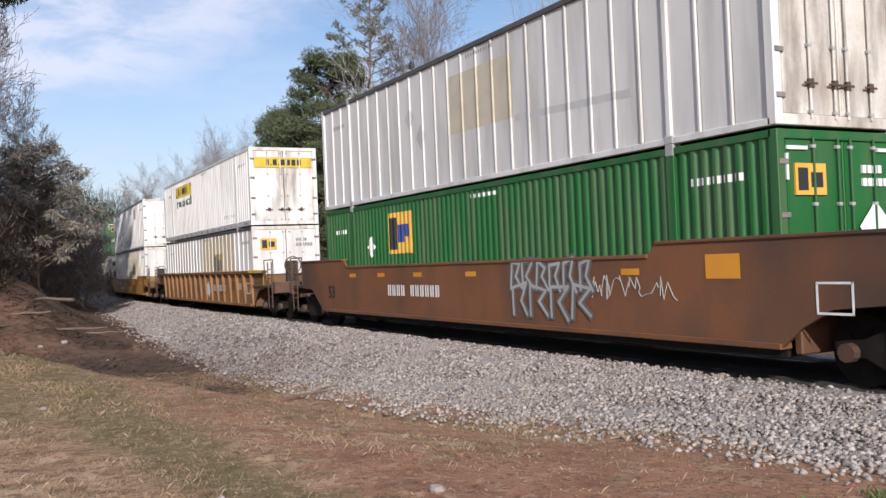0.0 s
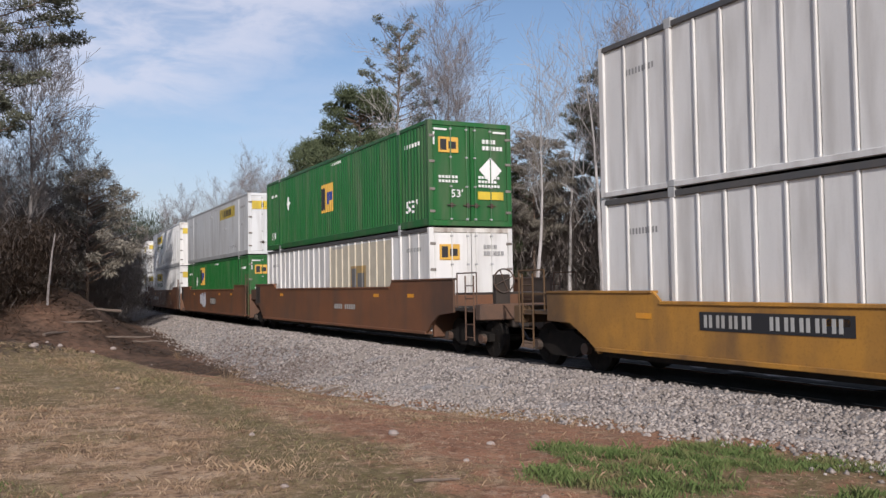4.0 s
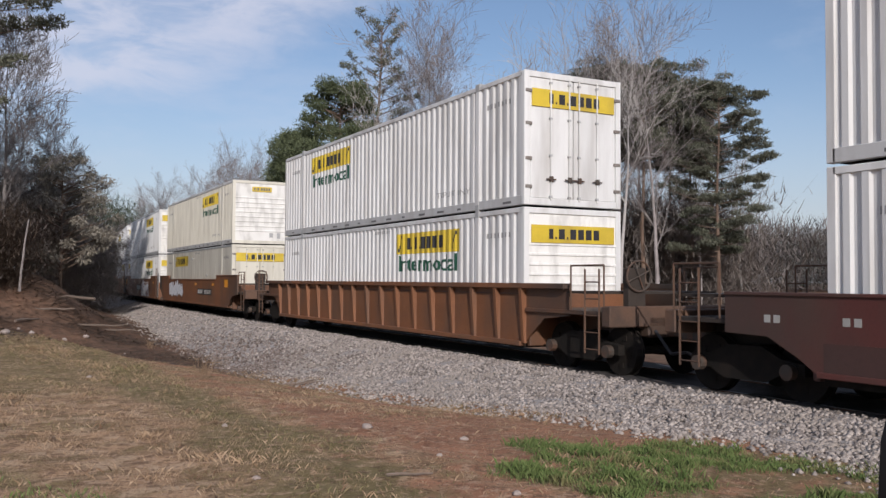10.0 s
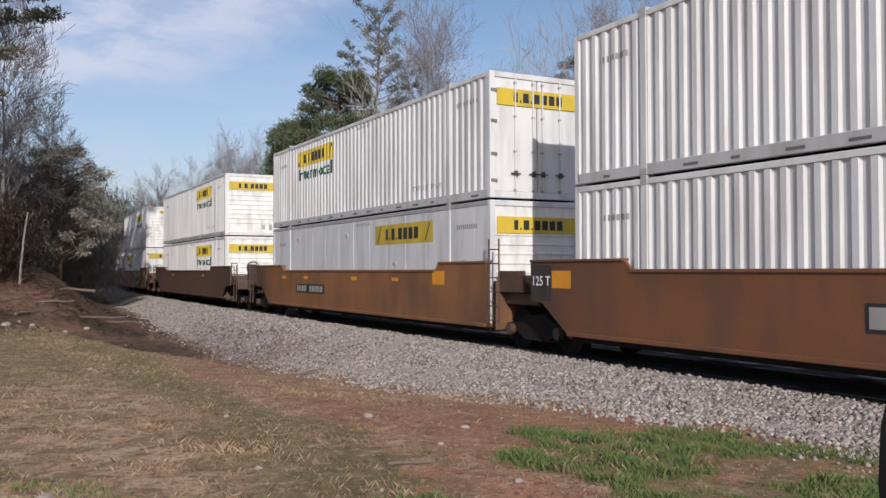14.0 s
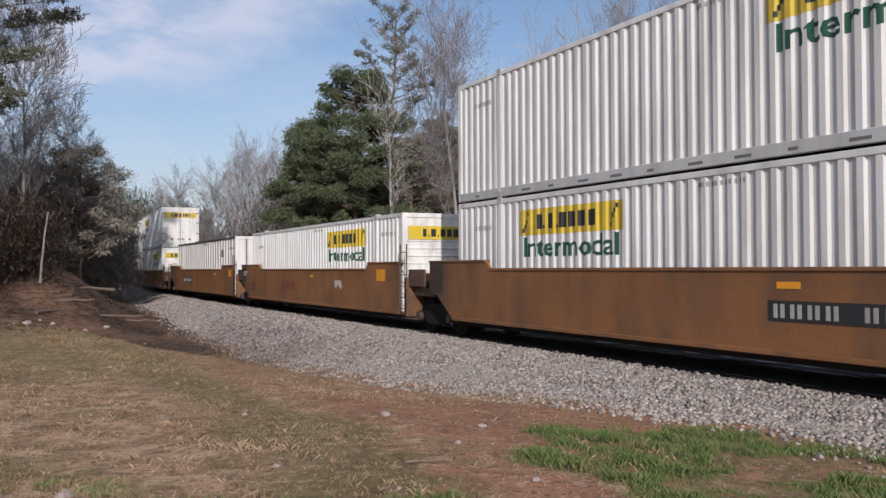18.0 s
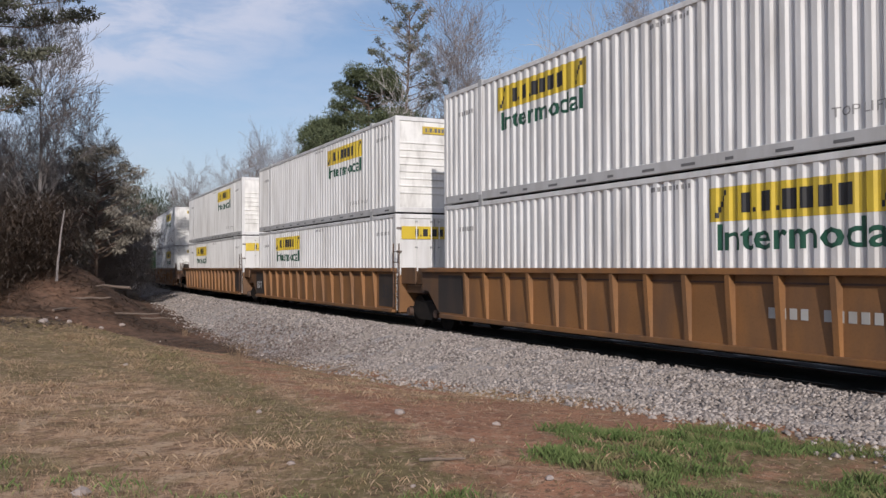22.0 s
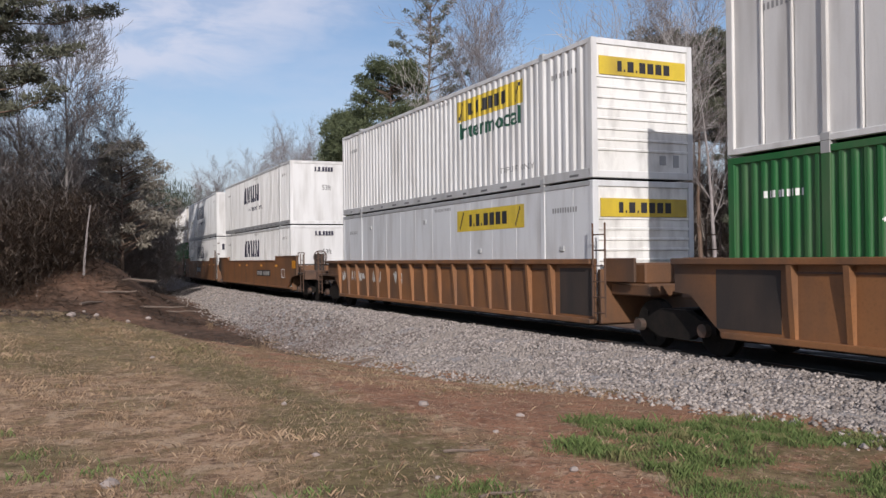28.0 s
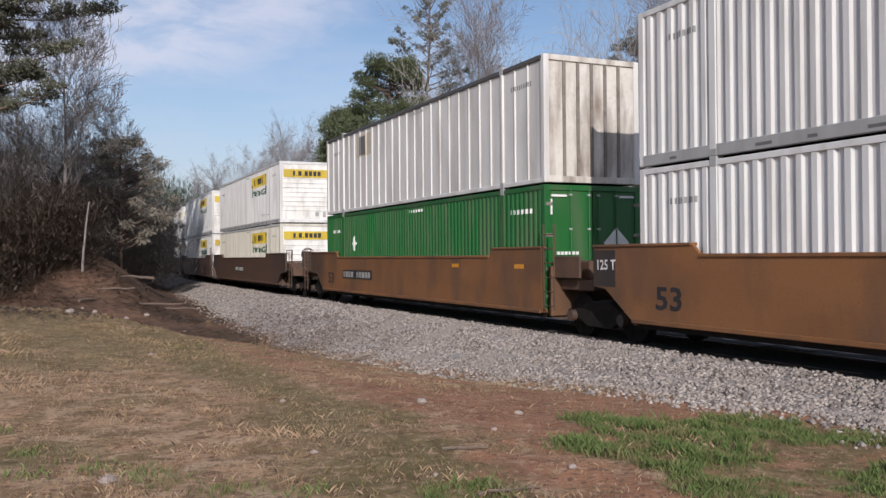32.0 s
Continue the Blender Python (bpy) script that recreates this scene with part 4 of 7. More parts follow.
def again(thing, az, dist, turn=0.0, size=1.0, label=""):
    c = copy_thing(thing, pose(*by_angle(az, dist), 0, 0, turn))
    c.scale = (size, size, size)
    if label:
        c["label"] = label
    return c


PALE, GREY, DARK = M["bark_pale"], M["bark_grey"], M["bark_dark"]
pine_a = place(pine_tree(22.0, 3, "tall thin pine with sparse grey-green needles", 0.44, 3.0, 46, 0.36, 70, 0.7, rise=0.6, bend=0.03, stems=(0.55, 0.8, 1.0)), -4.3, 66)
pine_b = place(pine_tree(17.2, 5, "pine with a lumpy dark green crown over flat lower boughs", 0.74, 4.3, 54, 0.78, 340, 0.42, rise=0.25), 17.2, 70, 40)
pine_c = place(pine_tree(19.0, 8, "pine with a domed dark green crown on a bare trunk", 0.36, 4.6, 46, 0.85, 330, 0.55, rise=0.5), 12.7, 72, 0)
again(pine_c, 10.4, 73, 130, 1.0)
again(pine_c, 15.4, 76, 200, 0.97)
again(pine_c, 14.2, 82, 250, 1.03)
again(pine_c, 9.2, 82, 300, 0.98)
pine_d = place(pine_tree(14.5, 9, "middling pine with a rough olive crown", 0.6, 3.2, 40, 0.7, 230, 0.6, leaf="shade_leaves", rise=0.4), 4.3, 74, 50)
again(pine_d, 1.8, 80, 90, 0.95)
again(pine_d, 6.4, 86, 20, 0.95)
again(pine_d, -1.6, 72, 140, 1.0)
again(pine_d, -3.4, 62, 220, 0.8)
ever_a = place(broad_evergreen(15.8, 8.4, 11, "dense dark green evergreen tree with rounded lobes", lobes=170, thick=620, tuft=0.075), -7.0, 60)
ever_b = place(broad_evergreen(13.0, 7.4, 12, "rounded dark green evergreen tree", lobes=140, thick=620, tuft=0.08), -9.4, 64)
again(ever_a, -7.9, 68, 150, 0.8)
again(ever_a, -4.6, 70, 70, 0.8)
again(ever_a, 1.0, 76, 200, 0.88)
again(ever_b, 3.5, 92, 30, 0.9)
bare_a = place(bare_tree(20.5, 21, PALE, "tall bare tree with pale forked limbs", 0.02, 0.35, 3), 8.6, 60)
bare_b = place(bare_tree(20.0, 22, GREY, "tall bare grey tree with fine twigs", 0.0, 0.3), -0.4, 62)
bare_c = place(bare_tree(17.0, 23, PALE, "slender bare tree with pale trunk", -0.02, 0.45, 3), 4.2, 58)
bare_d = place(bare_tree(18.5, 24, GREY, "bare tree with a wide crown of twigs", 0.03, 0.3, 3), 13.4, 64)
again(bare_b, -2.6, 70, 80, 0.98)
again(bare_d, 1.8, 72, 150, 0.9)
again(bare_c, 11.2, 62, 60, 1.1)
again(bare_a, 6.4, 74, 200, 0.95)
again(bare_c, -4.2, 58, 200, 0.85)
again(bare_b, 16.0, 74, 10, 0.85)
again(bare_d, 10.0, 80, 240, 1.0)
again(bare_b, 9.4, 68, 120, 1.12)
again(bare_b, 12.2, 76, 200, 1.0)
again(bare_c, 18.6, 78, 120, 0.8)
for i, (az, d, sc) in enumerate(((-15.4, 105, 0.66), (-14.2, 112, 0.82), (-12.6, 100, 0.78), (-16.6, 122, 0.72), (-13.4, 126, 0.95), (-11.3, 96, 0.8), (-17.6, 130, 0.74), (-12.0, 118, 0.95), (-14.9, 120, 0.86), (-10.2, 104, 0.9), (-18.8, 140, 0.7))):
    again((bare_b, bare_d)[i % 2], az, d, i * 61, sc)
# the wood along the bank
left_pine = place(pine_tree(17.5, 31, "big pine with dark layered boughs at the wood's edge", 0.66, 4.9, 58, 0.62, 210, 0.46, whorl=0.9, rise=0.16, stems=(0.4, 0.65, 0.85, 1.0)), -30.9, 43, 30, 1.12)
bank_bare = place(bare_tree(12.8, 33, DARK, "dark bare tree with a wide rounded crown of twigs", 0.05, 0.2, 4, 0.0095), -27.1, 47, 0)
again(bank_bare, -24.6, 55, 70, 0.72)
again(bank_bare, -22.8, 64, 160, 0.62)
again(bank_bare, -28.8, 52, 250, 0.98)
again(bank_bare, -23.6, 72, 200, 0.7)
bank_ever = place(broad_evergreen(7.6, 6.0, 35, "dusty olive evergreen with drooping sprays under bare trees", "shade_leaves", 66, 300, -0.9, 0.07), -23.7, 53)
again(bank_ever, -25.4, 56, 40, 0.85)
again(bank_ever, -22.0, 68, 260, 0.8)
# left of the view: one unseen pine, added to shade the hollow and bank
copy_thing(left_pine, pose(-27.5, 26.0, float(ground_z(-27.5, 26.0)[0]))).scale = (0.95, 0.95, 0.95)
random.seed(41)
pole = tagged(new("leaning_trunk"), "thin pale dead tree trunk on the bank", "tree")
g = Geo()
q = Vector((0, 0, -0.2))
for k in range(7):
    g.v += [(q.x + (0.065 - 0.006 * k) * math.cos(a * math.pi / 3), q.y + (0.065 - 0.006 * k) * math.sin(a * math.pi / 3), q.z) for a in range(6)]
    if k:
        g.f += [((k - 1) * 6 + a, (k - 1) * 6 + (a + 1) % 6, k * 6 + (a + 1) % 6, k * 6 + a) for a in range(6)]
    q += Vector((0.05 + jit(0.05), jit(0.05), 0.56))
part("trunk", g, M["bark_grey"], pole)
place(pole, -25.9, 43)


def brush(name, count, spots, material, label, size=(0.5, 1.6), kind="brush", thick=1.0, rise=1.6):
    """A thicket: thin leaning stems and side twigs round the given spots (x, y, radius, height)."""
    random.seed(hash(len(name)) % 97 + count)
    xs, ys, rs, hs = (np.array([q[i] for q in spots]) for i in range(4))
    pick = rng.integers(0, len(spots), count)
    x = xs[pick] + rs[pick] * rng.normal(size=count) * 0.6
    y = ys[pick] + rs[pick] * rng.normal(size=count) * 0.6
    z = ground_z(x, y) + hs[pick] * rng.random(count) ** 0.8
    a, up = rng.random(count) * 6.28, rng.random(count) * rise - 0.125 * rise
    ln = size[0] + (size[1] - size[0]) * rng.random(count)
    d = np.stack([np.cos(a), np.sin(a), up], 1)
    d *= (ln / np.linalg.norm(d, axis=1))[:, None]
    p = np.stack([x, y, z], 1)
    w = np.stack([-np.sin(a), np.cos(a), np.zeros(count)], 1) * (0.01 + 0.016 * rng.random(count))[:, None] * thick
    v = np.stack([p - w, p + w, p + d], 1).reshape(-1, 3)
    f = np.arange(3 * count).reshape(-1, 3)
    return tagged(new(name, fast_mesh(name, v, f, material)), label, kind, kind="stuff")


spots = []
for i in range(46):
    az, d = -32 + 9.6 * (i / 45), 44 + 20 * (i / 45) + 3 * math.sin(i * 2.7)
    spots.append((math.sin(radians(az)) * d, math.cos(radians(az)) * d, 2.2, 4.6 + 1.5 * math.sin(i * 1.3)))
for i in range(24):
    az, d = -23.2 + 3.0 * (i / 23), 60 + 70 * (i / 23)
    spots.append((math.sin(radians(az)) * d, math.cos(radians(az)) * d, 3.0, 5.0))
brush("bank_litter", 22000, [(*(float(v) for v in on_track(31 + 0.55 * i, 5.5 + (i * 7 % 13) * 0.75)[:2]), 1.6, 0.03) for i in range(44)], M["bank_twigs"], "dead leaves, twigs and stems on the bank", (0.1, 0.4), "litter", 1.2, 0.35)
brush("undergrowth", 200000, spots, M["under_twigs"], "dense bare brown undergrowth along the bank", (0.3, 1.1), thick=0.6, rise=1.1)
spots = []
for i in range(22):
    az, d = -32.5 + 6.2 * (i / 21), 40 + 6 * (i / 21) + 1.2 * math.sin(i * 2.7)
    spots.append((math.sin(radians(az)) * d, math.cos(radians(az)) * d, 1.3, 2.6 + 0.8 * math.sin(i * 1.9)))
# the wood's shade is put into the colour: darker twigs than the undergrowth's
brush("thicket", 60000, spots, M["bank_twigs"], "tangled thicket on top of the bank, coloured dark for shade", (0.2, 0.7), thick=0.7, rise=1.0)
spots = []
for i in range(60):
    az, d = -12 + 30 * (i / 59), 84 + 8 * math.sin(i * 1.9)
    spots.append((math.sin(radians(az)) * d, math.cos(radians(az)) * d, 4.0, 8.5 + 1.8 * math.sin(i * 2.3)))
brush("hedge_brush", 110000, spots, M["under_twigs"], "bare brown brush below the trees", (0.8, 2.6), thick=2.2)


def far_woods(name, az0, az1, d0, d1, h0, h1, count, material, label):
    """Distant woods: trunks, twigs and clumps as many thin blades with an uneven top."""
    az, d = az0 + (az1 - az0) * rng.random(count), d0 + (d1 - d0) * rng.random(count)
    x, y = np.sin(np.radians(az)) * d, np.cos(np.radians(az)) * d
    crown = h0 + (h1 - h0) * (0.5 + 0.5 * wobble(x, y, 7.0, 2.0))
    z = ground_z(x, y) + crown * rng.random(count) ** 0.75
    a, up, ln = rng.random(count) * 6.28, rng.random(count) * 2.2 - 0.3, 0.6 + 1.4 * rng.random(count)
    dirn = np.stack([np.cos(a), np.sin(a), up], 1)
    dirn *= (ln / np.linalg.norm(dirn, axis=1))[:, None]
    p = np.stack([x, y, z], 1)
    w = np.stack([-np.sin(a), np.cos(a), np.zeros(count)], 1) * (0.025 + 0.05 * rng.random(count))[:, None]
    v = np.stack([p - w, p + w, p + dirn], 1).reshape(-1, 3)
    return tagged(new(name, fast_mesh(name, v, np.arange(3 * count).reshape(-1, 3), material)), label, "woods", kind="stuff")


far_woods("far_woods", -24, 34, 120, 180, 6.5, 10.5, 160000, M["far_twigs"], "distant bare winter woods in haze")
far_woods("far_pines", -22.5, -16, 140, 170, 9, 15, 22000, M["far_pine"], "distant dull green pines above the line")
far_woods("far_pines", 13, 34, 150, 175, 6, 11, 30000, M["far_pine"], "distant dull green pines behind the field")

# ---- containers: 53 feet, x along the train towards its head, -y the side seen, z from the floor ----
CL, CW, CH = 16.15, 2.59, 2.87
RIB = 0.29
CACHE = {}


def cached(key, make):
    if key not in CACHE:
        CACHE[key] = make()
    return CACHE[key]


def profile_of(kind):
    """x positions and insets of a side wall's outer face."""
    if kind in ("rib", "swift", "green"):
        depth = {"rib": 0.036, "swift": 0.036, "green": 0.04}[kind]
        pts = []
        pitch = 0.21 if kind == "green" else RIB
        folds = ((0.0, 0.0), (0.055, 0.0), (0.075, 0.012), (0.095, depth - 0.008), (0.115, depth), (0.155, depth), (0.18, depth - 0.012)) if kind == "green" else ((0.0, 0.0), (0.105, 0.0), (0.145, depth), (0.25, depth))
        for k in range(-40, 40):
            for o, d in folds:
                x = k * pitch + o
                if abs(x) < 7.96:
                    pts.append((x, 0.012 + d))
        return [(-7.97, 0.012)] + pts + [(7.97, 0.012)]
    if kind == "panel":
        pts = [(-7.97, 0.046)]
        for k in range(-13, 14):
            x = k * 0.61
            if abs(x) < 7.85:
                pts += [(x - 0.027, 0.046), (x - 0.022, 0.014), (x + 0.012, 0.014), (x + 0.016, 0.08), (x + 0.036, 0.08), (x + 0.038, 0.046)]
        return pts + [(7.97, 0.046)]
    pts = [(-7.97, 0.016)]
    for k in range(-6, 7):
        x = k * 1.22
        pts += [(x - 0.008, 0.016), (x - 0.005, 0.026), (x + 0.005, 0.026), (x + 0.008, 0.016)]
    return pts + [(7.97, 0.016)]


def inset_at(kind, x):
    p = cached(("prof", kind), lambda: np.array(profile_of(kind)))
    return float(np.interp(x, p[:, 0], p[:, 1]))


def side_geo(kind, sign):
    g = Geo()
    pts = profile_of(kind)
    v = [(x, sign * (CW / 2 - d), z) for z in (0.09 if kind == "panel" else 0.19, CH - 0.1) for x, d in pts]
    n = len(pts)
    f = [(i, i + 1, n + i + 1, n + i) for i in range(n - 1)]
    g.add(v, f if sign < 0 else [tuple(reversed(q)) for q in f])
    return g


def conform(shapes, kind, lift=0.004, slant=0.0):
    """Paint on a side wall: shapes are quads (x0, x1, z0, z1), cut at the wall's folds and laid on it. slant: lean of the shape."""
    bps = [x for x, _ in profile_of(kind)]
    g = Geo()
    for x0, x1, z0, z1 in shapes:
        if slant:
            rows = np.linspace(z0, z1, 6)
            for za, zb in zip(rows[:-1], rows[1:]):
                sh = slant * ((za + zb) / 2 - z0)
                flat_strip(g, x0 + sh, x1 + sh, za, zb, bps, kind, lift)
        else:
            flat_strip(g, x0, x1, z0, z1, bps, kind, lift)
    return g


def flat_strip(g, x0, x1, z0, z1, bps, kind, lift):
    xs = [x0] + [b for b in bps if x0 + 0.002 < b < x1 - 0.002] + [x1]
    v = [(x, -(CW / 2 - inset_at(kind, x)) - lift, z) for z in (z0, z1) for x in xs]
    n = len(xs)
    g.add(v, [(i, i + 1, n + i + 1, n + i) for i in range(n - 1)])


def word_mesh(text, width, height, bold=0.0):
    """Lettering as a flat mesh in x, z, from the built-in font, left foot at the origin."""
    c = bpy.data.curves.new("word", "FONT")
    c.body, c.size, c.offset, c.resolution_u = text, 1.0, bold, 2
    o = bpy.data.objects.new("word", c)
    scene.collection.objects.link(o)
    m = bpy.data.meshes.new_from_object(o.evaluated_get(bpy.context.evaluated_depsgraph_get()))
    bpy.data.objects.remove(o)
    co = np.array([v.co[:] for v in m.vertices])
    lo, hi = co.min(0), co.max(0)
    for v, q in zip(m.vertices, co):
        v.co = ((q[0] - lo[0]) / (hi[0] - lo[0]) * width, 0, (q[1] - lo[1]) / (hi[1] - lo[1]) * height)
    m.materials.clear()
    return m


def word_on_wall(text, x0, z0, width, height, kind, bold=0.02, lift=0.004):
    """Lettering laid on the folds of a side wall."""
    m = word_mesh(text, width, height, bold)
    bm = bmesh.new()
    bm.from_mesh(m)
    for v in bm.verts:
        v.co.x += x0
        v.co.z += z0
    for b in [x for x, _ in profile_of(kind) if x0 < x < x0 + width]:
        bmesh.ops.bisect_plane(bm, geom=bm.verts[:] + bm.edges[:] + bm.faces[:], plane_co=(b, 0, 0), plane_no=(1, 0, 0), dist=1e-4)
    for v in bm.verts:
        v.co.y = -(CW / 2 - inset_at(kind, v.co.x)) - lift
    bm.normal_update()
    bm.to_mesh(m)
    bm.free()
    return m


def word_flat(text, width, height, bold=0.02):
    return word_mesh(text, width, height, bold)


def glyph_bars(x0, z0, z1, widths, gap):
    out, x = [], x0
    for w in widths:
        out.append((x, x + w, z0, z1))
        x += w + gap
    return out


def end_wall_geo():
    """Front wall with raised horizontal ribs."""
    g = Geo()
    zs = [(0.14, 0.0)]
    for k in range(8):
        z = 0.55 + k * 0.215
        zs += [(z, 0.0), (z + 0.012, 0.03), (z + 0.05, 0.03), (z + 0.062, 0.0)]
    zs.append((CH - 0.1, 0.0))
    v = [(CL / 2 - 0.035 + d, y, z) for y in (-1.2, 1.2) for z, d in zs]
    n = len(zs)
    return g.add(v, [(i, n + i, n + i + 1, i + 1) for i in range(n - 1)])


def container(kind, paint, end, label, logo=None, where="front", rail=None, top=None, end_paint=None, extras=()):
    """One container with its walls, rails, posts, doors and markings."""
    box = tagged(new("shipping_container"), label, "container", "containers on the train")
    P = M[paint]
    R = M[rail or paint]
    T = M[top or rail or paint]
    E = M[end_paint or paint]
    hw, hl = CW / 2, CL / 2
    slim = kind == "panel"
    sill, half = (0.10, 0.05) if slim else (0.20, 0.085)
    for sign in (-1, 1):
        part("side_wall", cached(("side", kind, sign, paint), lambda: with_mat(side_geo(kind, sign), P)), P, box)
        y0, y1 = (-hw, -hw + 0.12) if sign < 0 else (hw - 0.12, hw)
        part("bottom_rail", cached(("brail", sign, slim, rail or paint), lambda: with_mat(Geo().box(-hl + 0.1, hl - 0.1, y0, y1, 0.0, sill, 0.008), R)), R, box)
        part("top_rail", cached(("trail", sign, top or rail or paint), lambda: with_mat(Geo().box(-hl + 0.1, hl - 0.1, y0, y1, CH - 0.11, CH - 0.004, 0.01), T)), T, box)
        for x in (-6.1, 6.1):
            ya, yb = (-hw - 0.004, -hw + 0.1) if sign < 0 else (hw - 0.1, hw + 0.004)
            part("lifting_post", cached(("post", sign, x, paint, slim), lambda: with_mat(Geo().box(x - half, x + half, ya, yb, 0.0, CH, 0.01), P)), P, box)
            for z0, z1 in ((-0.0, 0.13), (CH - 0.13, CH + 0.055)):
                part("corner_casting", cached(("cast", sign, x, z0), lambda: with_mat(Geo().box(x - 0.09, x + 0.09, *((-hw - 0.008, -hw + 0.16) if sign < 0 else (hw - 0.16, hw + 0.008)), z0, z1, 0.012), M["rail_grey"])), M["rail_grey"], box)
        for x0, x1 in ((-hl, -hl + 0.15), (hl - 0.15, hl)):
            ya, yb = (-hw, -hw + 0.14) if sign < 0 else (hw - 0.14, hw)
            part("corner_post", cached(("cpost", sign, x0, paint), lambda: with_mat(Geo().box(x0, x1, ya, yb, 0.0, CH, 0.012), P)), P, box)
    part("roof", cached(("roof", paint), lambda: with_mat(roof_geo(), P)), P, box)
    part("floor_frame", cached("floorframe", lambda: with_mat(Geo().box(-hl + 0.1, hl - 0.1, -1.16, 1.16, 0.0, 0.14), M["truck"])), M["truck"], box)
    part("rear_wall", cached(("rear", paint), lambda: with_mat(Geo().box(-hl + 0.03, -hl + 0.08, -1.18, 1.18, 0.13, CH - 0.08), P)), P, box)
    part("end_header", cached(("ehead", paint, end), lambda: with_mat(Geo().box(hl - 0.13, hl - 0.004, -1.17, 1.17, CH - 0.13, CH - 0.002, 0.01), E)), E, box)
    part("end_sill", cached(("esill", paint, end), lambda: with_mat(Geo().box(hl - 0.13, hl - 0.004, -1.17, 1.17, 0.002, 0.15, 0.01), E)), E, box)
    if end == "doors":
        for sgn in (-1, 1):
            ya, yb = sorted((sgn * 0.012, sgn * 1.15))
            door = part("door", cached(("door", sgn, end_paint or paint), lambda: with_mat(door_geo(ya, yb), E)), E, box)
            for y in (0.13, 0.62):
                part("lock_rod", cached(("rod", sgn, y, end_paint or paint), lambda: with_mat(Geo().tube((hl + 0.010, sgn * y, 0.1), (hl + 0.010, sgn * y, CH - 0.1), 0.018, None, 8), E)), E, door)
                part("door_handle", cached(("handle", sgn, y), lambda: with_mat(handle_geo(sgn * y), M["steel"])), M["steel"], door)
                part("rod_guide", cached(("guide", sgn, y), lambda: with_mat(rod_guides(sgn * y), M["rail_grey"])), M["rail_grey"], door)
            for z in (0.35, 0.95, 1.7, 2.4):
                part("hinge", cached(("hinge", sgn, z), lambda: with_mat(Geo().box(hl - 0.03, hl + 0.015, *sorted((sgn * 1.10, sgn * 1.27)), z, z + 0.075, 0.01), M["hinge"])), M["hinge"], door)
    elif end == "wall_plain":
        part("end_wall", cached(("pwall", end_paint or paint), lambda: with_mat(Geo().box(hl - 0.06, hl - 0.03, -1.17, 1.17, 0.13, CH - 0.1), E)), E, box)
    elif end in ("posts", "posts_clean"):
        part("end_wall", cached(("powall", end_paint or paint), lambda: with_mat(Geo().box(hl - 0.08, hl - 0.05, -1.17, 1.17, 0.13, CH - 0.1), E)), E, box)
        for y in (-0.74, -0.37, 0.0, 0.37, 0.74):
            part("end_post", cached(("epost", y), lambda: with_mat(Geo().box(hl - 0.055, hl - 0.008, y - 0.045, y + 0.03, 0.15, CH - 0.13, 0.008), M["hinge"])), M["hinge"], box)
    else:
        W = M[end_paint or "end_white"]
        part("end_wall", cached(("ewall", end_paint), lambda: with_mat(end_wall_geo(), W)), W, box)
        for py, pz, pw, ph in ((0.42, 0.30, 0.17, 0.2), (0.78, 0.26, 0.15, 0.26)):
            part("data_plate", cached(("dplate", py), lambda: with_mat(Geo().box(hl - 0.034, hl - 0.026, py, py + pw, pz, pz + ph, 0.003), M["rail_grey"])), M["rail_grey"], box, "small grey data plate")
    shift = {"front": 0.0, "rear": -24 * RIB, "mid": -9 * RIB}[where]
    if logo == "banner":
        sign_part = part("banner", cached(("banner", kind), lambda: with_mat(conform([(1.66, 5.26, 2.0, 2.55)], kind, 0.004), M["banner"])), M["banner"], box, "yellow painted banner")
        part("brand_bar", cached(("bars", kind), lambda: with_mat(banner_bars(kind), M["black"])), M["black"], sign_part, "black lettering shapes")
        sign_part.location.x = shift
        if kind != "plate":
            t = part("word", cached(("word", kind), lambda: with_mat(word_on_wall("Intermodal", 1.86, 1.53, 3.24, 0.43, kind, 0.016, 0.004), M["deep_green"])), M["deep_green"], box, "dark green word Intermodal")
            t.location.x = shift
    elif logo == "swift":
        part("brand_bar", cached("swiftbars", lambda: with_mat(conform(swift_bars(-2.35, 4.3, 1.48, 2.36), kind, 0.004, 0.22), M["navy"])), M["navy"], box, "slanted navy lettering shapes")
        if "word" in extras:
            part("word", cached("interm", lambda: with_mat(word_on_wall("INTERMODAL", -1.1, 1.02, 3.4, 0.2, kind, 0.0, 0.004), M["navy"])), M["navy"], box, "thin navy word INTERMODAL")
    elif logo == "gold":
        x0, dz = {"front": (2.0, 0.4), "rear": (-3.9, 0.4), "mid": (-0.9, -0.12)}[where]
        sq = part("brand_square", cached(("gold", kind, where), lambda: with_mat(conform([(x0, x0 + 1.35, 1.15, 2.15)], kind, 0.004), M["gold"])), M["gold"], box, "gold painted square")
        sq.location.z = dz
        part("brand_shape", cached(("goldb", kind, where), lambda: with_mat(conform(emp_shape(x0), kind, 0.007), M["black"])), M["black"], sq)
        part("brand_shape", cached(("goldc", kind, where), lambda: with_mat(conform([(x0 + 0.58, x0 + 0.86, 1.42, 1.85), (x0 + 0.92, x0 + 1.2, 1.55, 1.85)], kind, 0.007), M["blue"])), M["blue"], sq)
    elif logo == "faded":
        part("faded_patch", cached(("faded", kind), lambda: with_mat(conform([(0.0, 5.4, 0.95, 2.68)], kind, 0.003), M["tan"])), M["tan"], box, "faded tan patch")
        sq = part("brand_square", cached(("fadedg", kind), lambda: with_mat(conform([(2.0, 3.35, 1.2, 1.98)], kind, 0.006), M["old_gold"])), M["old_gold"], box, "weathered gold square")
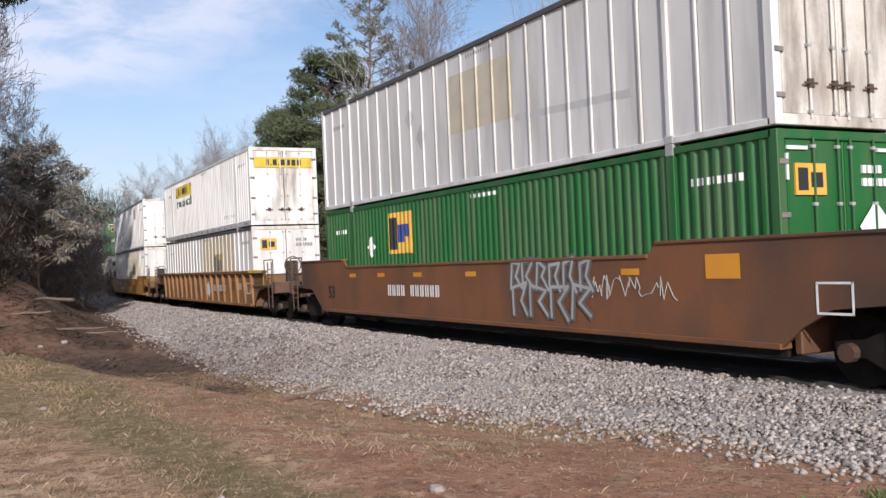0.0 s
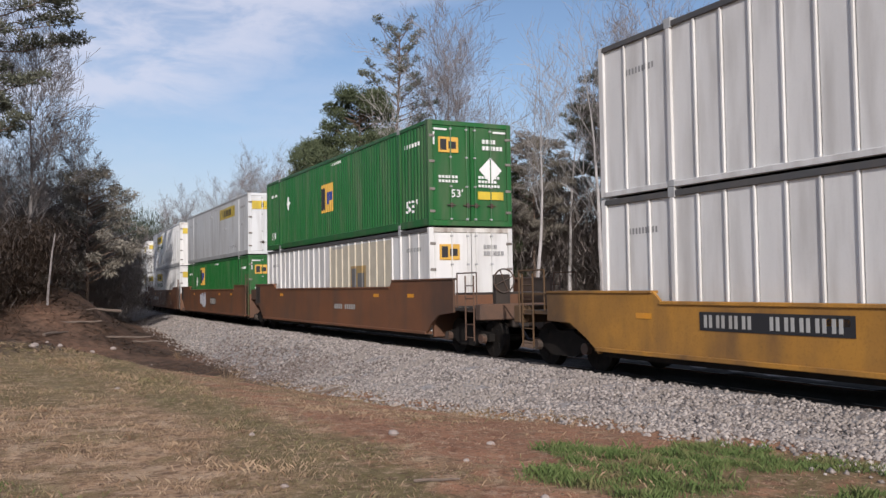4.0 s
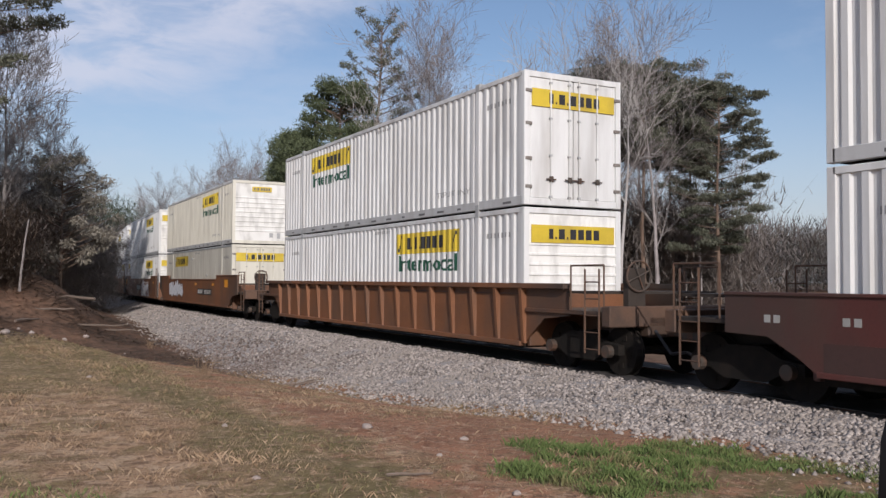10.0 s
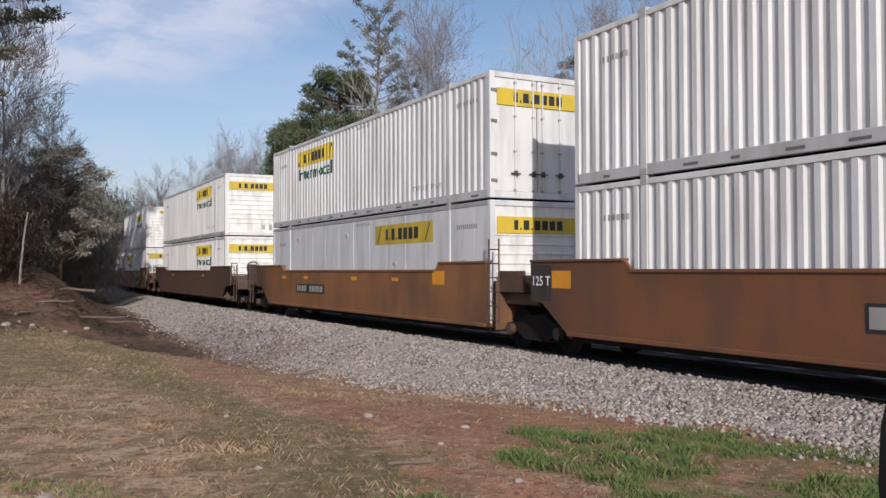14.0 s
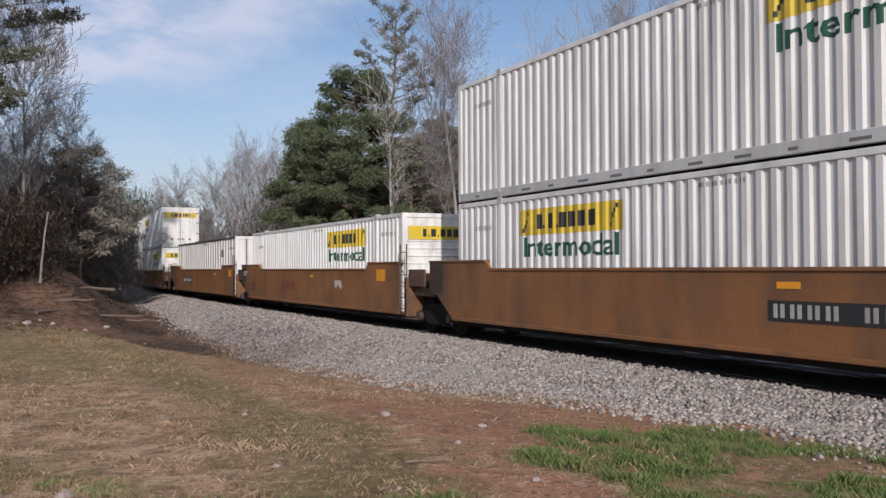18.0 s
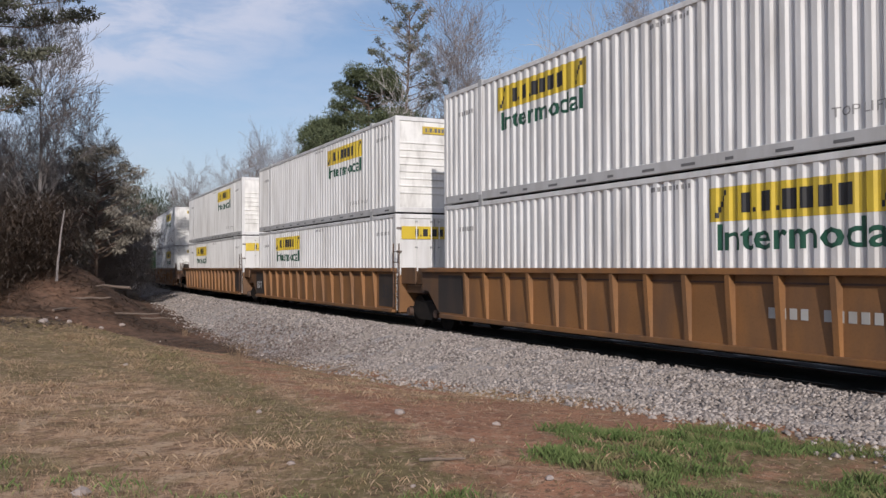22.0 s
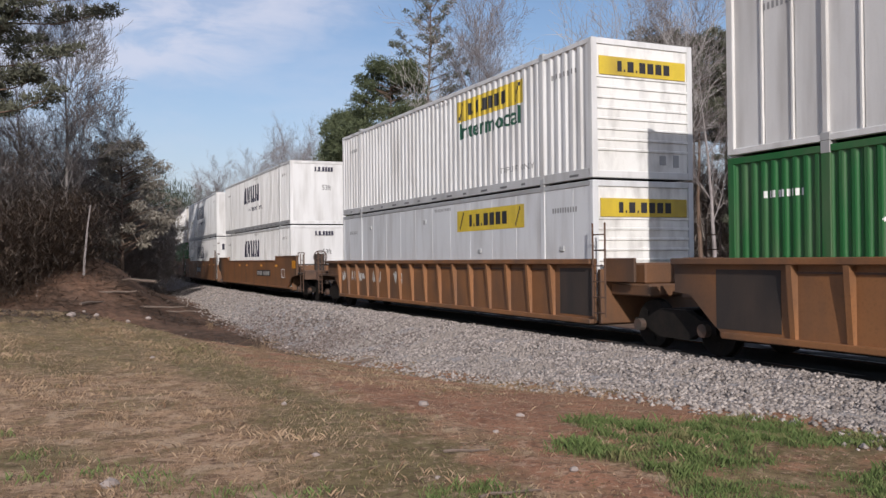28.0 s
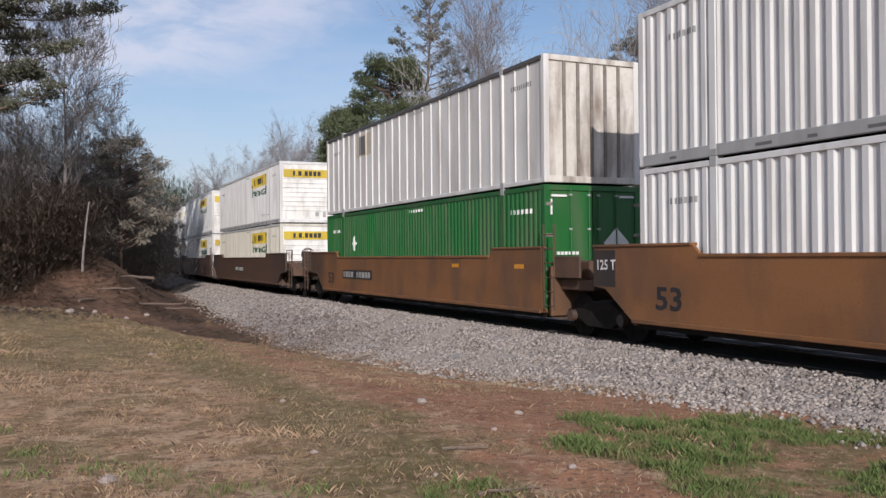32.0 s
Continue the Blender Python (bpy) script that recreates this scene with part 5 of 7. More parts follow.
        part("brand_shape", cached(("fadedb", kind), lambda: with_mat(conform([(2.08, 2.5, 1.25, 1.9), (2.62, 3.2, 1.3, 1.75)], kind, 0.009), M["grey_ink"])), M["grey_ink"], sq)
    elif logo == "patch":
        part("faded_patch", cached(("patch", kind), lambda: with_mat(conform([(-0.6, 1.9, 1.1, 2.35)], kind, 0.003), M["tan"])), M["tan"], box, "faded tan patch")
        part("faded_stripe", cached("fadedstripe", lambda: with_mat(conform([(1.95 + 0.3 * k, 2.25 + 0.3 * k, 1.0 - 0.012 * k, 1.13 - 0.012 * k) for k in range(11)], kind, 0.003), M["washed_grey"])), M["washed_grey"], box, "faded grey stripe")
        for dx, dz in ((-2.75, 1.75), (-2.2, 1.25)):
            part("placard", cached(("greydiamond", dx), lambda: with_mat(conform([(dx + abs(k) * 0.04, dx + 0.48 - abs(k) * 0.04, dz + k * 0.05, dz + 0.05 + k * 0.05) for k in range(-5, 6)], kind, 0.004), M["rail_light"])), M["rail_light"], box, "worn grey diamond placard")
    elif logo == "dark_square":
        part("brand_square", cached(("dsq", kind), lambda: with_mat(conform([(4.71, 5.32, 1.9, 2.28)], kind, 0.005), M["grey_ink"])), M["grey_ink"], box, "small dark square marking")
    elif logo == "window":
        wx = 0.0 if where == "front" else -7.9
        sq = part("brand_square", cached(("win", kind, where), lambda: with_mat(conform([(3.27 + wx, 4.69 + wx, 1.85, 2.62)], kind, 0.005), M["tan"])), M["tan"], box, "weathered square marking")
        part("brand_shape", cached(("winb", kind, where), lambda: with_mat(conform([(3.5 + wx, 4.2 + wx, 1.9, 2.55)], kind, 0.008), M["grey_ink"])), M["grey_ink"], sq)
    ink = "chalk" if paint == "green" else "pale_ink"
    for name, bars in (("number_bar", glyph_bars(6.5, 2.25, 2.36, [0.055] * 10, 0.045)), ("number_bar", glyph_bars(-7.3, 2.18, 2.29, [0.05] * 9, 0.04)), ("number_bar", glyph_bars(0.2, 2.6, 2.68, [0.05] * 11, 0.05))):
        part(name, cached((name, kind, bars[0][0], ink), lambda: with_mat(conform(bars, kind, 0.004), M[ink])), M[ink], box)
    if kind in ("rib", "plate") and paint != "green":
        part("word", cached(("lift", kind), lambda: with_mat(word_on_wall("TOP LIFT ONLY", 4.1, 0.42, 1.6, 0.14, kind, 0.0, 0.004), M["pale_ink"])), M["pale_ink"], box, "small grey words TOP LIFT ONLY")
    if kind in ("rib", "swift"):
        slots = Geo()
        for k in range(15):
            sx = -7.2 + k * 1.03
            if abs(abs(sx) - 6.1) > 0.25:
                slots.box(sx, sx + (0.34 if k % 3 else 0.18), -hw - 0.003, -hw + 0.01, 0.055, 0.105)
        part("slot_strip", cached("slots", lambda: with_mat(slots, M["grey_ink"])), M["grey_ink"], box, "dark slots in the bottom rail")["kind"] = "stuff"
    if kind == "plate":
        for x in (-5.2, -0.6, 2.9, 6.8):
            part("vent", cached(("vent", x), lambda: with_mat(Geo().box(x, x + 0.16, -hw - 0.012, -hw + 0.02, 2.3 if x < 0 else 1.42, 2.42 if x < 0 else 1.53, 0.01), M["rail_grey"])), M["rail_grey"], box)
    if "banner_end" in extras:
        b = part("banner", cached("endbanner", lambda: with_mat(Geo().box(hl - 0.03, hl + 0.002, -1.1, 1.1, 2.12, 2.5), M["banner"])), M["banner"], box, "yellow banner across the end")
        part("brand_bar", cached("endbars", lambda: with_mat(end_bars(-0.66, 1.34, 2.2, 2.42), M["black"])), M["black"], b)
    if "small_banner" in extras:
        b = part("banner", cached("endbanner2", lambda: with_mat(Geo().box(hl - 0.03, hl + 0.002, -0.4, 0.5, 2.38, 2.6), M["banner"])), M["banner"], box, "small yellow banner on the end")
        part("brand_bar", cached("endbars2", lambda: with_mat(end_bars(-0.32, 0.74, 2.43, 2.55), M["grey_ink"])), M["grey_ink"], b)
    if "gold_end" in extras:
        b = part("brand_square", cached("endgold", lambda: with_mat(Geo().box(hl - 0.03, hl + 0.002, -0.98, -0.38, 2.0, 2.42), M["gold"])), M["gold"], box, "gold square on the door")
        part("brand_shape", cached("endgoldb", lambda: with_mat(Geo().box(hl, hl + 0.005, -0.93, -0.74, 2.06, 2.36).box(hl, hl + 0.005, -0.68, -0.45, 2.1, 2.3), M["black"])), M["black"], b)
    if "number_end" in extras:
        part("number_bar", cached(("endnum", ink), lambda: with_mat(end_number(), M[ink])), M[ink], box)
    if "diamond" in extras:
        d = Geo().add([(hl + 0.004, 0.62, 1.2), (hl + 0.004, 0.98, 1.56), (hl + 0.004, 0.62, 1.92), (hl + 0.004, 0.26, 1.56)], [(0, 1, 2, 3)])
        part("placard", cached("diamond", lambda: with_mat(d, M["chalk"])), M["chalk"], box, "white diamond placard")
    if "swift_door" in extras:
        part("brand_bar", cached("swiftdoor", lambda: with_mat(end_bars(-0.95, 1.85, 2.02, 2.4), M["navy"])), M["navy"], box).location.x = 0.03
    if "swift_end" in extras:
        part("brand_bar", cached("swiftend", lambda: with_mat(end_bars(-0.15, 0.85, 2.4, 2.6), M["navy"])), M["navy"], box)
        m = cached("w53ft", lambda: with_mat(turned_word("53ft", 0.42, 0.24), M["grey_ink"]))
        o = part("word", m, M["grey_ink"], box, "grey writing 53ft")
        o.location = (hl - 0.028, 0.2, 1.55)
    if paint == "green" and end == "doors":
        o = part("word", cached("w53door", lambda: with_mat(turned_word("53'", 0.36, 0.22), M["chalk"])), M["chalk"], box, "white writing 53'")
        o.location = (hl + 0.004, -0.62, 0.78)
        part("warning_label", cached("doorlabel", lambda: with_mat(Geo().box(hl - 0.03, hl + 0.003, 0.22, 1.02, 0.74, 0.96), M["banner"])), M["banner"], box, "yellow label on the door")
        part("number_bar", cached("doorrows", lambda: with_mat(door_rows(), M["chalk"])), M["chalk"], box)
    if paint == "green":
        m = cached("w53", lambda: with_mat(word_on_wall("53'", 6.55, 0.42, 0.75, 0.36, kind, 0.02), M["chalk"]))
        part("word", m, M["chalk"], box, "white writing 53'")
        part("word", cached("w53b", lambda: with_mat(word_on_wall("53'", -7.3, 0.42, 0.6, 0.3, kind, 0.02), M["chalk"])), M["chalk"], box, "white writing 53'")
        part("placard", cached("diamondside", lambda: with_mat(conform([(-4.95 - 0.24 * (1 - abs(k) / 13), -4.95 + 0.24 * (1 - abs(k) / 13), 1.75 + k * 0.021, 1.771 + k * 0.021) for k in range(-12, 13)], kind), M["chalk"])), M["chalk"], box, "pale diamond placard")
    for o in box.children_recursive:
        if o.name.split(".")[0] in ("brand_bar", "number_bar", "brand_shape", "rod_guide", "word"):
            o["kind"] = "stuff"
    return box


def with_mat(g, mat):
    m = g.mesh("part") if isinstance(g, Geo) else g
    if not m.materials:
        m.materials.append(mat)
    return m


def turned_word(text, width, height):
    m = word_flat(text, width, height, 0.01)
    for v in m.vertices:
        v.co = (0, v.co.x, v.co.z)
    return m


def roof_geo():
    g = Geo()
    xs = np.arange(-7.95, 7.96, 0.53)
    v, f = [], []
    for k, x in enumerate(xs):
        z = CH - 0.03 + (0.018 if k % 2 else 0.0)
        v += [(float(x), -1.2, z), (float(x), 1.2, z)]
    for k in range(len(xs) - 1):
        f.append((2 * k, 2 * k + 2, 2 * k + 3, 2 * k + 1))
    return g.add(v, f)


def door_geo(ya, yb):
    g = Geo()
    hl = CL / 2
    g.box(hl - 0.075, hl - 0.032, ya, yb, 0.155, CH - 0.135, 0.008)
    g.box(hl - 0.05, hl - 0.024, ya + 0.03, ya + 0.06, 0.17, CH - 0.15).box(hl - 0.05, hl - 0.024, yb - 0.06, yb - 0.03, 0.17, CH - 0.15)
    return g


def handle_geo(y):
    """Short lever across a lock rod, with its catch."""
    hl = CL / 2
    return Geo().box(hl + 0.012, hl + 0.036, y - 0.13, y + 0.13, 0.55, 0.58, 0.006).box(hl - 0.03, hl + 0.03, y - 0.02, y + 0.06, 0.50, 0.63, 0.006)


def rod_guides(y):
    g = Geo()
    hl = CL / 2
    for z in (0.16, 1.05, 1.85, 2.62):
        g.box(hl - 0.03, hl + 0.032, y - 0.035, y + 0.035, z, z + 0.05, 0.008)
    return g


def banner_bars(kind):
    bars = glyph_bars(2.4, 2.12, 2.43, [0.15, 0.06, 0.2, 0.06, 0.24, 0.24, 0.24, 0.24], 0.085)
    bars = [b if b[1] - b[0] > 0.1 else (b[0], b[1], 2.12, 2.19) for b in bars]
    g = conform(bars, kind, 0.008)
    a = conform([(1.8, 1.86, 2.06, 2.5), (4.82, 4.87, 2.06, 2.5)], kind, 0.008, 0.55)
    return g.add(a.v, a.f)


def swift_bars(x0, width, z0, z1):
    """Plain slanted bars in place of brand lettering."""
    w = width / 5.3
    return [(x0 + w * a, x0 + w * b, z0, z1) for a, b in ((0.0, 0.62), (0.86, 1.2), (1.42, 1.76), (2.0, 2.36), (2.62, 3.1), (3.36, 3.74), (4.02, 4.5))]


def end_number():
    """Two short rows of character bars on an end door."""
    g, hl = Geo(), CL / 2
    for z, n in ((2.30, 4), (2.12, 6)):
        for k in range(n):
            g.box(hl - 0.03, hl + 0.003, 0.38 + k * 0.11, 0.455 + k * 0.11, z, z + 0.11)
    return g


def door_rows():
    """Rows of small stencil bars and corner marks on a green door end."""
    g, hl = Geo(), CL / 2
    for y0, z, n in ((-0.98, 1.30, 6), (-0.98, 1.18, 6), (0.24, 1.32, 7), (0.24, 1.20, 6), (0.24, 1.08, 7)):
        for k in range(n):
            g.box(hl - 0.03, hl + 0.003, y0 + k * 0.1, y0 + k * 0.1 + 0.065, z, z + 0.07)
    for y0 in (-1.12, 0.72):
        g.box(hl - 0.03, hl + 0.003, y0, y0 + 0.4, 2.6, 2.65)
    return g.box(hl - 0.03, hl + 0.003, -1.14, -1.10, 2.2, 2.55)


def emp_shape(x0):
    return [(x0 + 0.08, x0 + 0.46, 1.25, 2.03)]


def end_bars(y0, width, z0, z1):
    g = Geo()
    hl = CL / 2
    ws = (0.7, 0.25, 1, 0.25, 1, 1, 1, 1)
    unit = width / (sum(ws) + 0.35 * 7)
    y = y0
    for w in ws:
        g.box(hl - 0.02, hl + 0.006, y, y + w * unit, z0, z1 if w > 0.3 else z0 + 0.05)
        y += (w + 0.35) * unit
    return g

# ---- well cars: origin on the rail head at the middle, x towards the head of the train ----
def wheelset(parent, x):
    """Axle with two wheels; it turns in the truck."""
    g = Geo()
    g.tube((0, -0.8, 0), (0, 0.8, 0), 0.08, None, 10)
    for s in (-1, 1):
        g.tube((0, s * 0.69, 0), (0, s * 0.83, 0), 0.457, None, 24)
        g.tube((0, s * 0.66, 0), (0, s * 0.69, 0), 0.485, None, 24)
        for k in range(5):
            a = k * 2 * math.pi / 5
            g.box(math.cos(a) * 0.27 - 0.05, math.cos(a) * 0.27 + 0.05, s * 0.835 - 0.01, s * 0.835 + 0.01, math.sin(a) * 0.27 - 0.05, math.sin(a) * 0.27 + 0.05)
    ws = part("wheelset", cached("wheelset", lambda: with_mat(g, M["truck"])), M["truck"], parent)
    ws.matrix_parent_inverse = pose(x, 0, 0.457)
    return ws


WHEELSETS = []


def truck(parent, x):
    t = part("truck", cached("truckframe", lambda: with_mat(truck_geo(), M["truck"])), M["truck"], parent, "black cast-iron truck")
    t.location.x = x
    for dx in (-0.89, 0.89):
        WHEELSETS.append(wheelset(t, dx))
    for s in (-1, 1):
        for dx in (-0.12, 0.12):
            part("spring", cached(("spring", s, dx), lambda: with_mat(Geo().tube((dx, s * 1.0, 0.34), (dx, s * 1.0, 0.58), 0.075, None, 8), M["steel"])), M["steel"], t)
        for dx in (-0.89, 0.89):
            part("bearing_cap", cached(("bearing", s, dx), lambda: with_mat(Geo().tube((dx, s * 1.08, 0.457), (dx, s * 1.2, 0.457), 0.12, None, 10), M["steel"])), M["steel"], t)


def truck_geo():
    g = Geo()
    for s in (-1, 1):
        y0, y1 = sorted((s * 0.93, s * 1.08))
        o = [(-1.12, 0.40), (-0.7, 0.40), (-0.42, 0.26), (0.42, 0.26), (0.7, 0.40), (1.12, 0.40), (1.12, 0.58), (0.72, 0.62), (0.36, 0.78), (-0.36, 0.78), (-0.72, 0.62), (-1.12, 0.58)]
        g.slab(o, y0, y1)
    g.box(-0.2, 0.2, -0.95, 0.95, 0.5, 0.8, 0.03)
    return g


SIDE_Y = 1.47


def car_outline(body, front, rear):
    """Side plate in x, z."""
    low = body == "low"
    top, high, bot = (1.42, 1.60, 0.50) if low else (1.74, 1.93, 0.50)
    if body == "ribbed":
        top, high, bot = 1.66, 1.66, 0.42
    pts = []
    if front == "joint":
        pts += [(8.2, bot)]
        xe = 8.2
    else:
        pts += [(8.15, bot), (8.45, bot + 0.25), (8.9, 1.0 if not low else 0.95), (9.75, 1.08 if not low else 1.0)]
        xe = 9.75
    pts += [(xe, high), (5.9, high), (5.72, top)]
    re = -9.35 if rear == "joint" else -9.75
    pts += [(-6.25, top), (-6.45, high), (re, high), (re, 1.12 if not low else 1.0), (-8.95, 1.08 if not low else 0.98), (-8.4, bot + 0.2), (-8.1, bot)]
    if body == "ribbed":
        pts = [p for p in pts if p not in ((5.9, high), (5.72, top), (-6.25, top), (-6.45, high))]
    return pts, top, high, bot


def ladder(parent, x, y, z0, z1, paint, width=0.42, axis="x"):
    rungs = Geo()
    for s in (0, 1):
        p = (x + s * width, y, z0) if axis == "x" else (x, y + s * width, z0)
        rungs.tube(p, (p[0], p[1], z1), 0.02, None, 5)
    z = z0 + 0.08
    while z < z1 - 0.05:
        q = (x + width, y, z) if axis == "x" else (x, y + width, z)
        rungs.tube((x, y, z), q, 0.014, None, 5)
        z += 0.31
    return part("ladder", rungs, paint, parent)


def well_car(body, paint, front, rear, label, marks=()):
    car = tagged(new("well_car"), label, "railway wagon", "well cars of the train")
    P = M[paint]
    EP = P if paint == "yellow_orange" else M["end_iron"]
    IW = P if body == "ribbed" else M["end_iron"]
    DK = P if body == "ribbed" or paint == "yellow_orange" else M["underparts"]
    outline, top, high, bot = car_outline(body, front, rear)
    key = (body, front, rear, paint)
    for sgn in (-1, 1):
        ya, yb = sorted((sgn * (SIDE_Y - 0.06), sgn * SIDE_Y)) if body != "ribbed" else sorted((sgn * 1.325, sgn * 1.36))
        if body == "ribbed":
            ob = part("side_panel", cached(("side",) + key + (sgn,), lambda: with_mat(Geo().slab(outline, ya, yb), P)), P, car)
            cy = sorted((sgn * 1.30, sgn * 1.50))
            xa, xb = (-9.3 if rear == "joint" else -9.75), (8.2 if front == "joint" else 9.75)
            part("top_chord", cached(("chord",) + key + (sgn,), lambda: with_mat(Geo().box(xa, xb, *cy, 1.60, 1.71, 0.012), P)), P, car)
            part("bottom_sill", cached(("sill",) + key + (sgn,), lambda: with_mat(Geo().box(-8.1, 8.15, *sorted((sgn * 1.30, sgn * 1.46)), 0.40, 0.50, 0.012), P)), P, car)
            ra, rb = (-6.64 if rear == "joint" else -8.2), (6.64 if front == "joint" else 8.2)
            count = round((rb - ra) / 1.02)
            part("stiffener", cached(("stiff",) + key + (sgn,), lambda: with_mat(Geo().box(ra, rb, *sorted((sgn * 1.355, sgn * 1.385)), 1.47, 1.50), M["end_iron"])), M["end_iron"], car)
            for k in range(count + 1):
                x = ra + (rb - ra) * k / count
                rib = cached(("ribgeo", paint, sgn), lambda: with_mat(rib_geo(sgn), P))
                o = part("side_rib", rib, P, car)
                o.location.x = x
        else:
            ob = part("side_panel", cached(("side",) + key + (sgn,), lambda: with_mat(Geo().slab(outline, ya, yb), P)), P, car)
            cy = sorted((sgn * 1.33, sgn * 1.50))
            part("top_chord", cached(("chord",) + key + (sgn,), lambda: with_mat(Geo().box(-6.25, 5.72, *cy, top - 0.05, top + 0.012, 0.01), P)), P, car)
            xe = 8.2 if front == "joint" else 9.75
            part("end_cap", cached(("capf",) + key + (sgn,), lambda: with_mat(Geo().box(5.9, xe, *cy, high - 0.04, high + 0.012, 0.01), P)), P, car)
            re = -9.35 if rear == "joint" else -9.75
            part("end_cap", cached(("capr",) + key + (sgn,), lambda: with_mat(Geo().box(re, -6.45, *cy, high - 0.04, high + 0.012, 0.01), P)), P, car)
            part("bottom_sill", cached(("sill",) + key + (sgn,), lambda: with_mat(Geo().box(-8.1, 8.15, *sorted((sgn * 1.28, sgn * 1.50)), bot - 0.03, bot + 0.05, 0.01), P)), P, car)
    part("well_floor", cached(("floor", paint), lambda: with_mat(Geo().box(-8.1, 8.1, -1.32, 1.32, 0.36, 0.445), M["truck"])), M["truck"], car)
    for sgn, kind in ((1, front), (-1, rear)):
        part("bulkhead", cached(("bulk", paint, sgn), lambda: with_mat(Geo().box(*sorted((sgn * 8.2, sgn * 8.32)), -1.3, 1.3, 0.40, 1.5, 0.02), P)), P, car)
        if kind == "joint":
            reach = 9.55
            part("end_deck", cached(("deckj", sgn, IW.name), lambda: with_mat(Geo().box(*sorted((sgn * 8.3, sgn * reach)), -1.05, 1.05, 0.98, 1.22, 0.03).box(*sorted((sgn * 8.32, sgn * 9.3)), -0.95, 0.95, 1.22, 1.62, 0.03), IW)), IW, car)
            part("side_bracket", cached(("brk", sgn, IW.name), lambda: with_mat(Geo().box(*sorted((sgn * 8.3, sgn * 9.3)), -1.22, -1.16, 1.25, 1.72, 0.01), IW)), IW, car)
        else:
            part("end_deck", cached(("deckc", sgn, DK.name), lambda: with_mat(Geo().box(*sorted((sgn * 8.3, sgn * 11.1)), -0.55, 0.55, 0.72, 1.12, 0.03).box(*sorted((sgn * 8.3, sgn * 11.0)), -1.42, 1.42, 1.12, 1.2, 0.01), DK)), DK, car)
            part("end_sill", cached(("esill", EP.name, sgn), lambda: with_mat(Geo().box(*sorted((sgn * 10.85, sgn * 11.1)), -1.45, 1.45, 0.92, 1.3, 0.02), EP)), EP, car)
            part("walkway", cached(("walk", paint, sgn), lambda: with_mat(Geo().box(*sorted((sgn * 9.75, sgn * 10.8)), -1.4, 1.4, 1.52, 1.57), DK)), DK, car)
            part("coupler", cached(("coupler", sgn), lambda: with_mat(Geo().box(*sorted((sgn * 11.0, sgn * 11.55)), -0.12, 0.12, 0.74, 0.98, 0.02).box(*sorted((sgn * 11.5, sgn * 11.85)), -0.17, 0.17, 0.68, 1.04, 0.04), M["steel"])), M["steel"], car)
            for y in (-1.44, 1.03):
                ladder(car, sgn * 10.55 - 0.2, y, 0.42, 1.98, EP)
            part("air_hose", cached(("hose", sgn), lambda: with_mat(Geo().tube((sgn * 11.1, -0.4, 0.85), (sgn * 11.5, -0.38, 0.45), 0.03, None, 6).tube((sgn * 11.5, -0.38, 0.45), (sgn * 11.8, -0.3, 0.5), 0.03, None, 6), M["black"])), M["black"], car)
            for y in (-1.43, 1.43):
                part("grab_iron", cached(("grab", sgn, y, EP.name), lambda: with_mat(Geo().tube((sgn * 9.9, y, 1.2), (sgn * 9.9, y, 2.05), 0.018, None, 5).tube((sgn * 10.9, y, 1.2), (sgn * 10.9, y, 2.05), 0.018, None, 5).tube((sgn * 9.9, y, 2.05), (sgn * 10.9, y, 2.05), 0.018, None, 5), EP)), EP, car)
    if front == "joint":
        ladder(car, 8.28, -1.46, 0.56, 2.42, M["end_iron"])
        ladder(car, 8.28, 1.44, 0.56, 2.42, M["end_iron"])
    else:
        wheel = Geo()
        n, m = 20, 6
        ring = [(11.12 + 0.02 * math.sin(j * math.tau / m), -0.8 + (0.28 + 0.02 * math.cos(j * math.tau / m)) * math.cos(i * math.tau / n), 1.85 + (0.28 + 0.02 * math.cos(j * math.tau / m)) * math.sin(i * math.tau / n)) for i in range(n) for j in range(m)]
        wheel.add(ring, [(i * m + j, i * m + (j + 1) % m, (i + 1) % n * m + (j + 1) % m, (i + 1) % n * m + j) for i in range(n) for j in range(m)])
        for k in range(4):
            a = k * math.pi / 2 + 0.4
            wheel.tube((11.12, -0.8, 1.85), (11.12, -0.8 + 0.28 * math.cos(a), 1.85 + 0.28 * math.sin(a)), 0.014, None, 5)
        bwk = part("brake_wheel", cached("brakewheel", lambda: with_mat(wheel, M["steel"])), M["steel"], car)
        part("brake_stand", cached(("bstand", paint), lambda: with_mat(Geo().box(10.9, 11.08, -1.0, -0.6, 1.15, 2.0, 0.02), M["underparts"])), M["underparts"], bwk)
        truck(car, 9.75)
    if rear != "none":
        truck(car, -9.75)
    if rear == "joint" and body != "ribbed":
        shape = [(-8.62, 1.12), (-8.62, high - 0.1), (-9.34, high - 0.1), (-9.34, 1.13)]
        part("end_panel", cached(("epanel", body), lambda: with_mat(Geo().slab(list(reversed(shape)), -SIDE_Y - 0.004, -SIDE_Y), M["grey_patch"])), M["grey_patch"], car, "black painted end panel")
    if body == "ribbed":
        for sgn, kind in ((1, front), (-1, rear)):
            if kind == "joint":
                part("end_panel", cached(("rpanel", sgn), lambda: with_mat(Geo().box(*sorted((sgn * 6.9, sgn * (8.15 if sgn > 0 else 8.3))), -1.366, -1.36, 0.55, 1.52), M["grey_patch"])), M["grey_patch"], car, "black painted end panel")
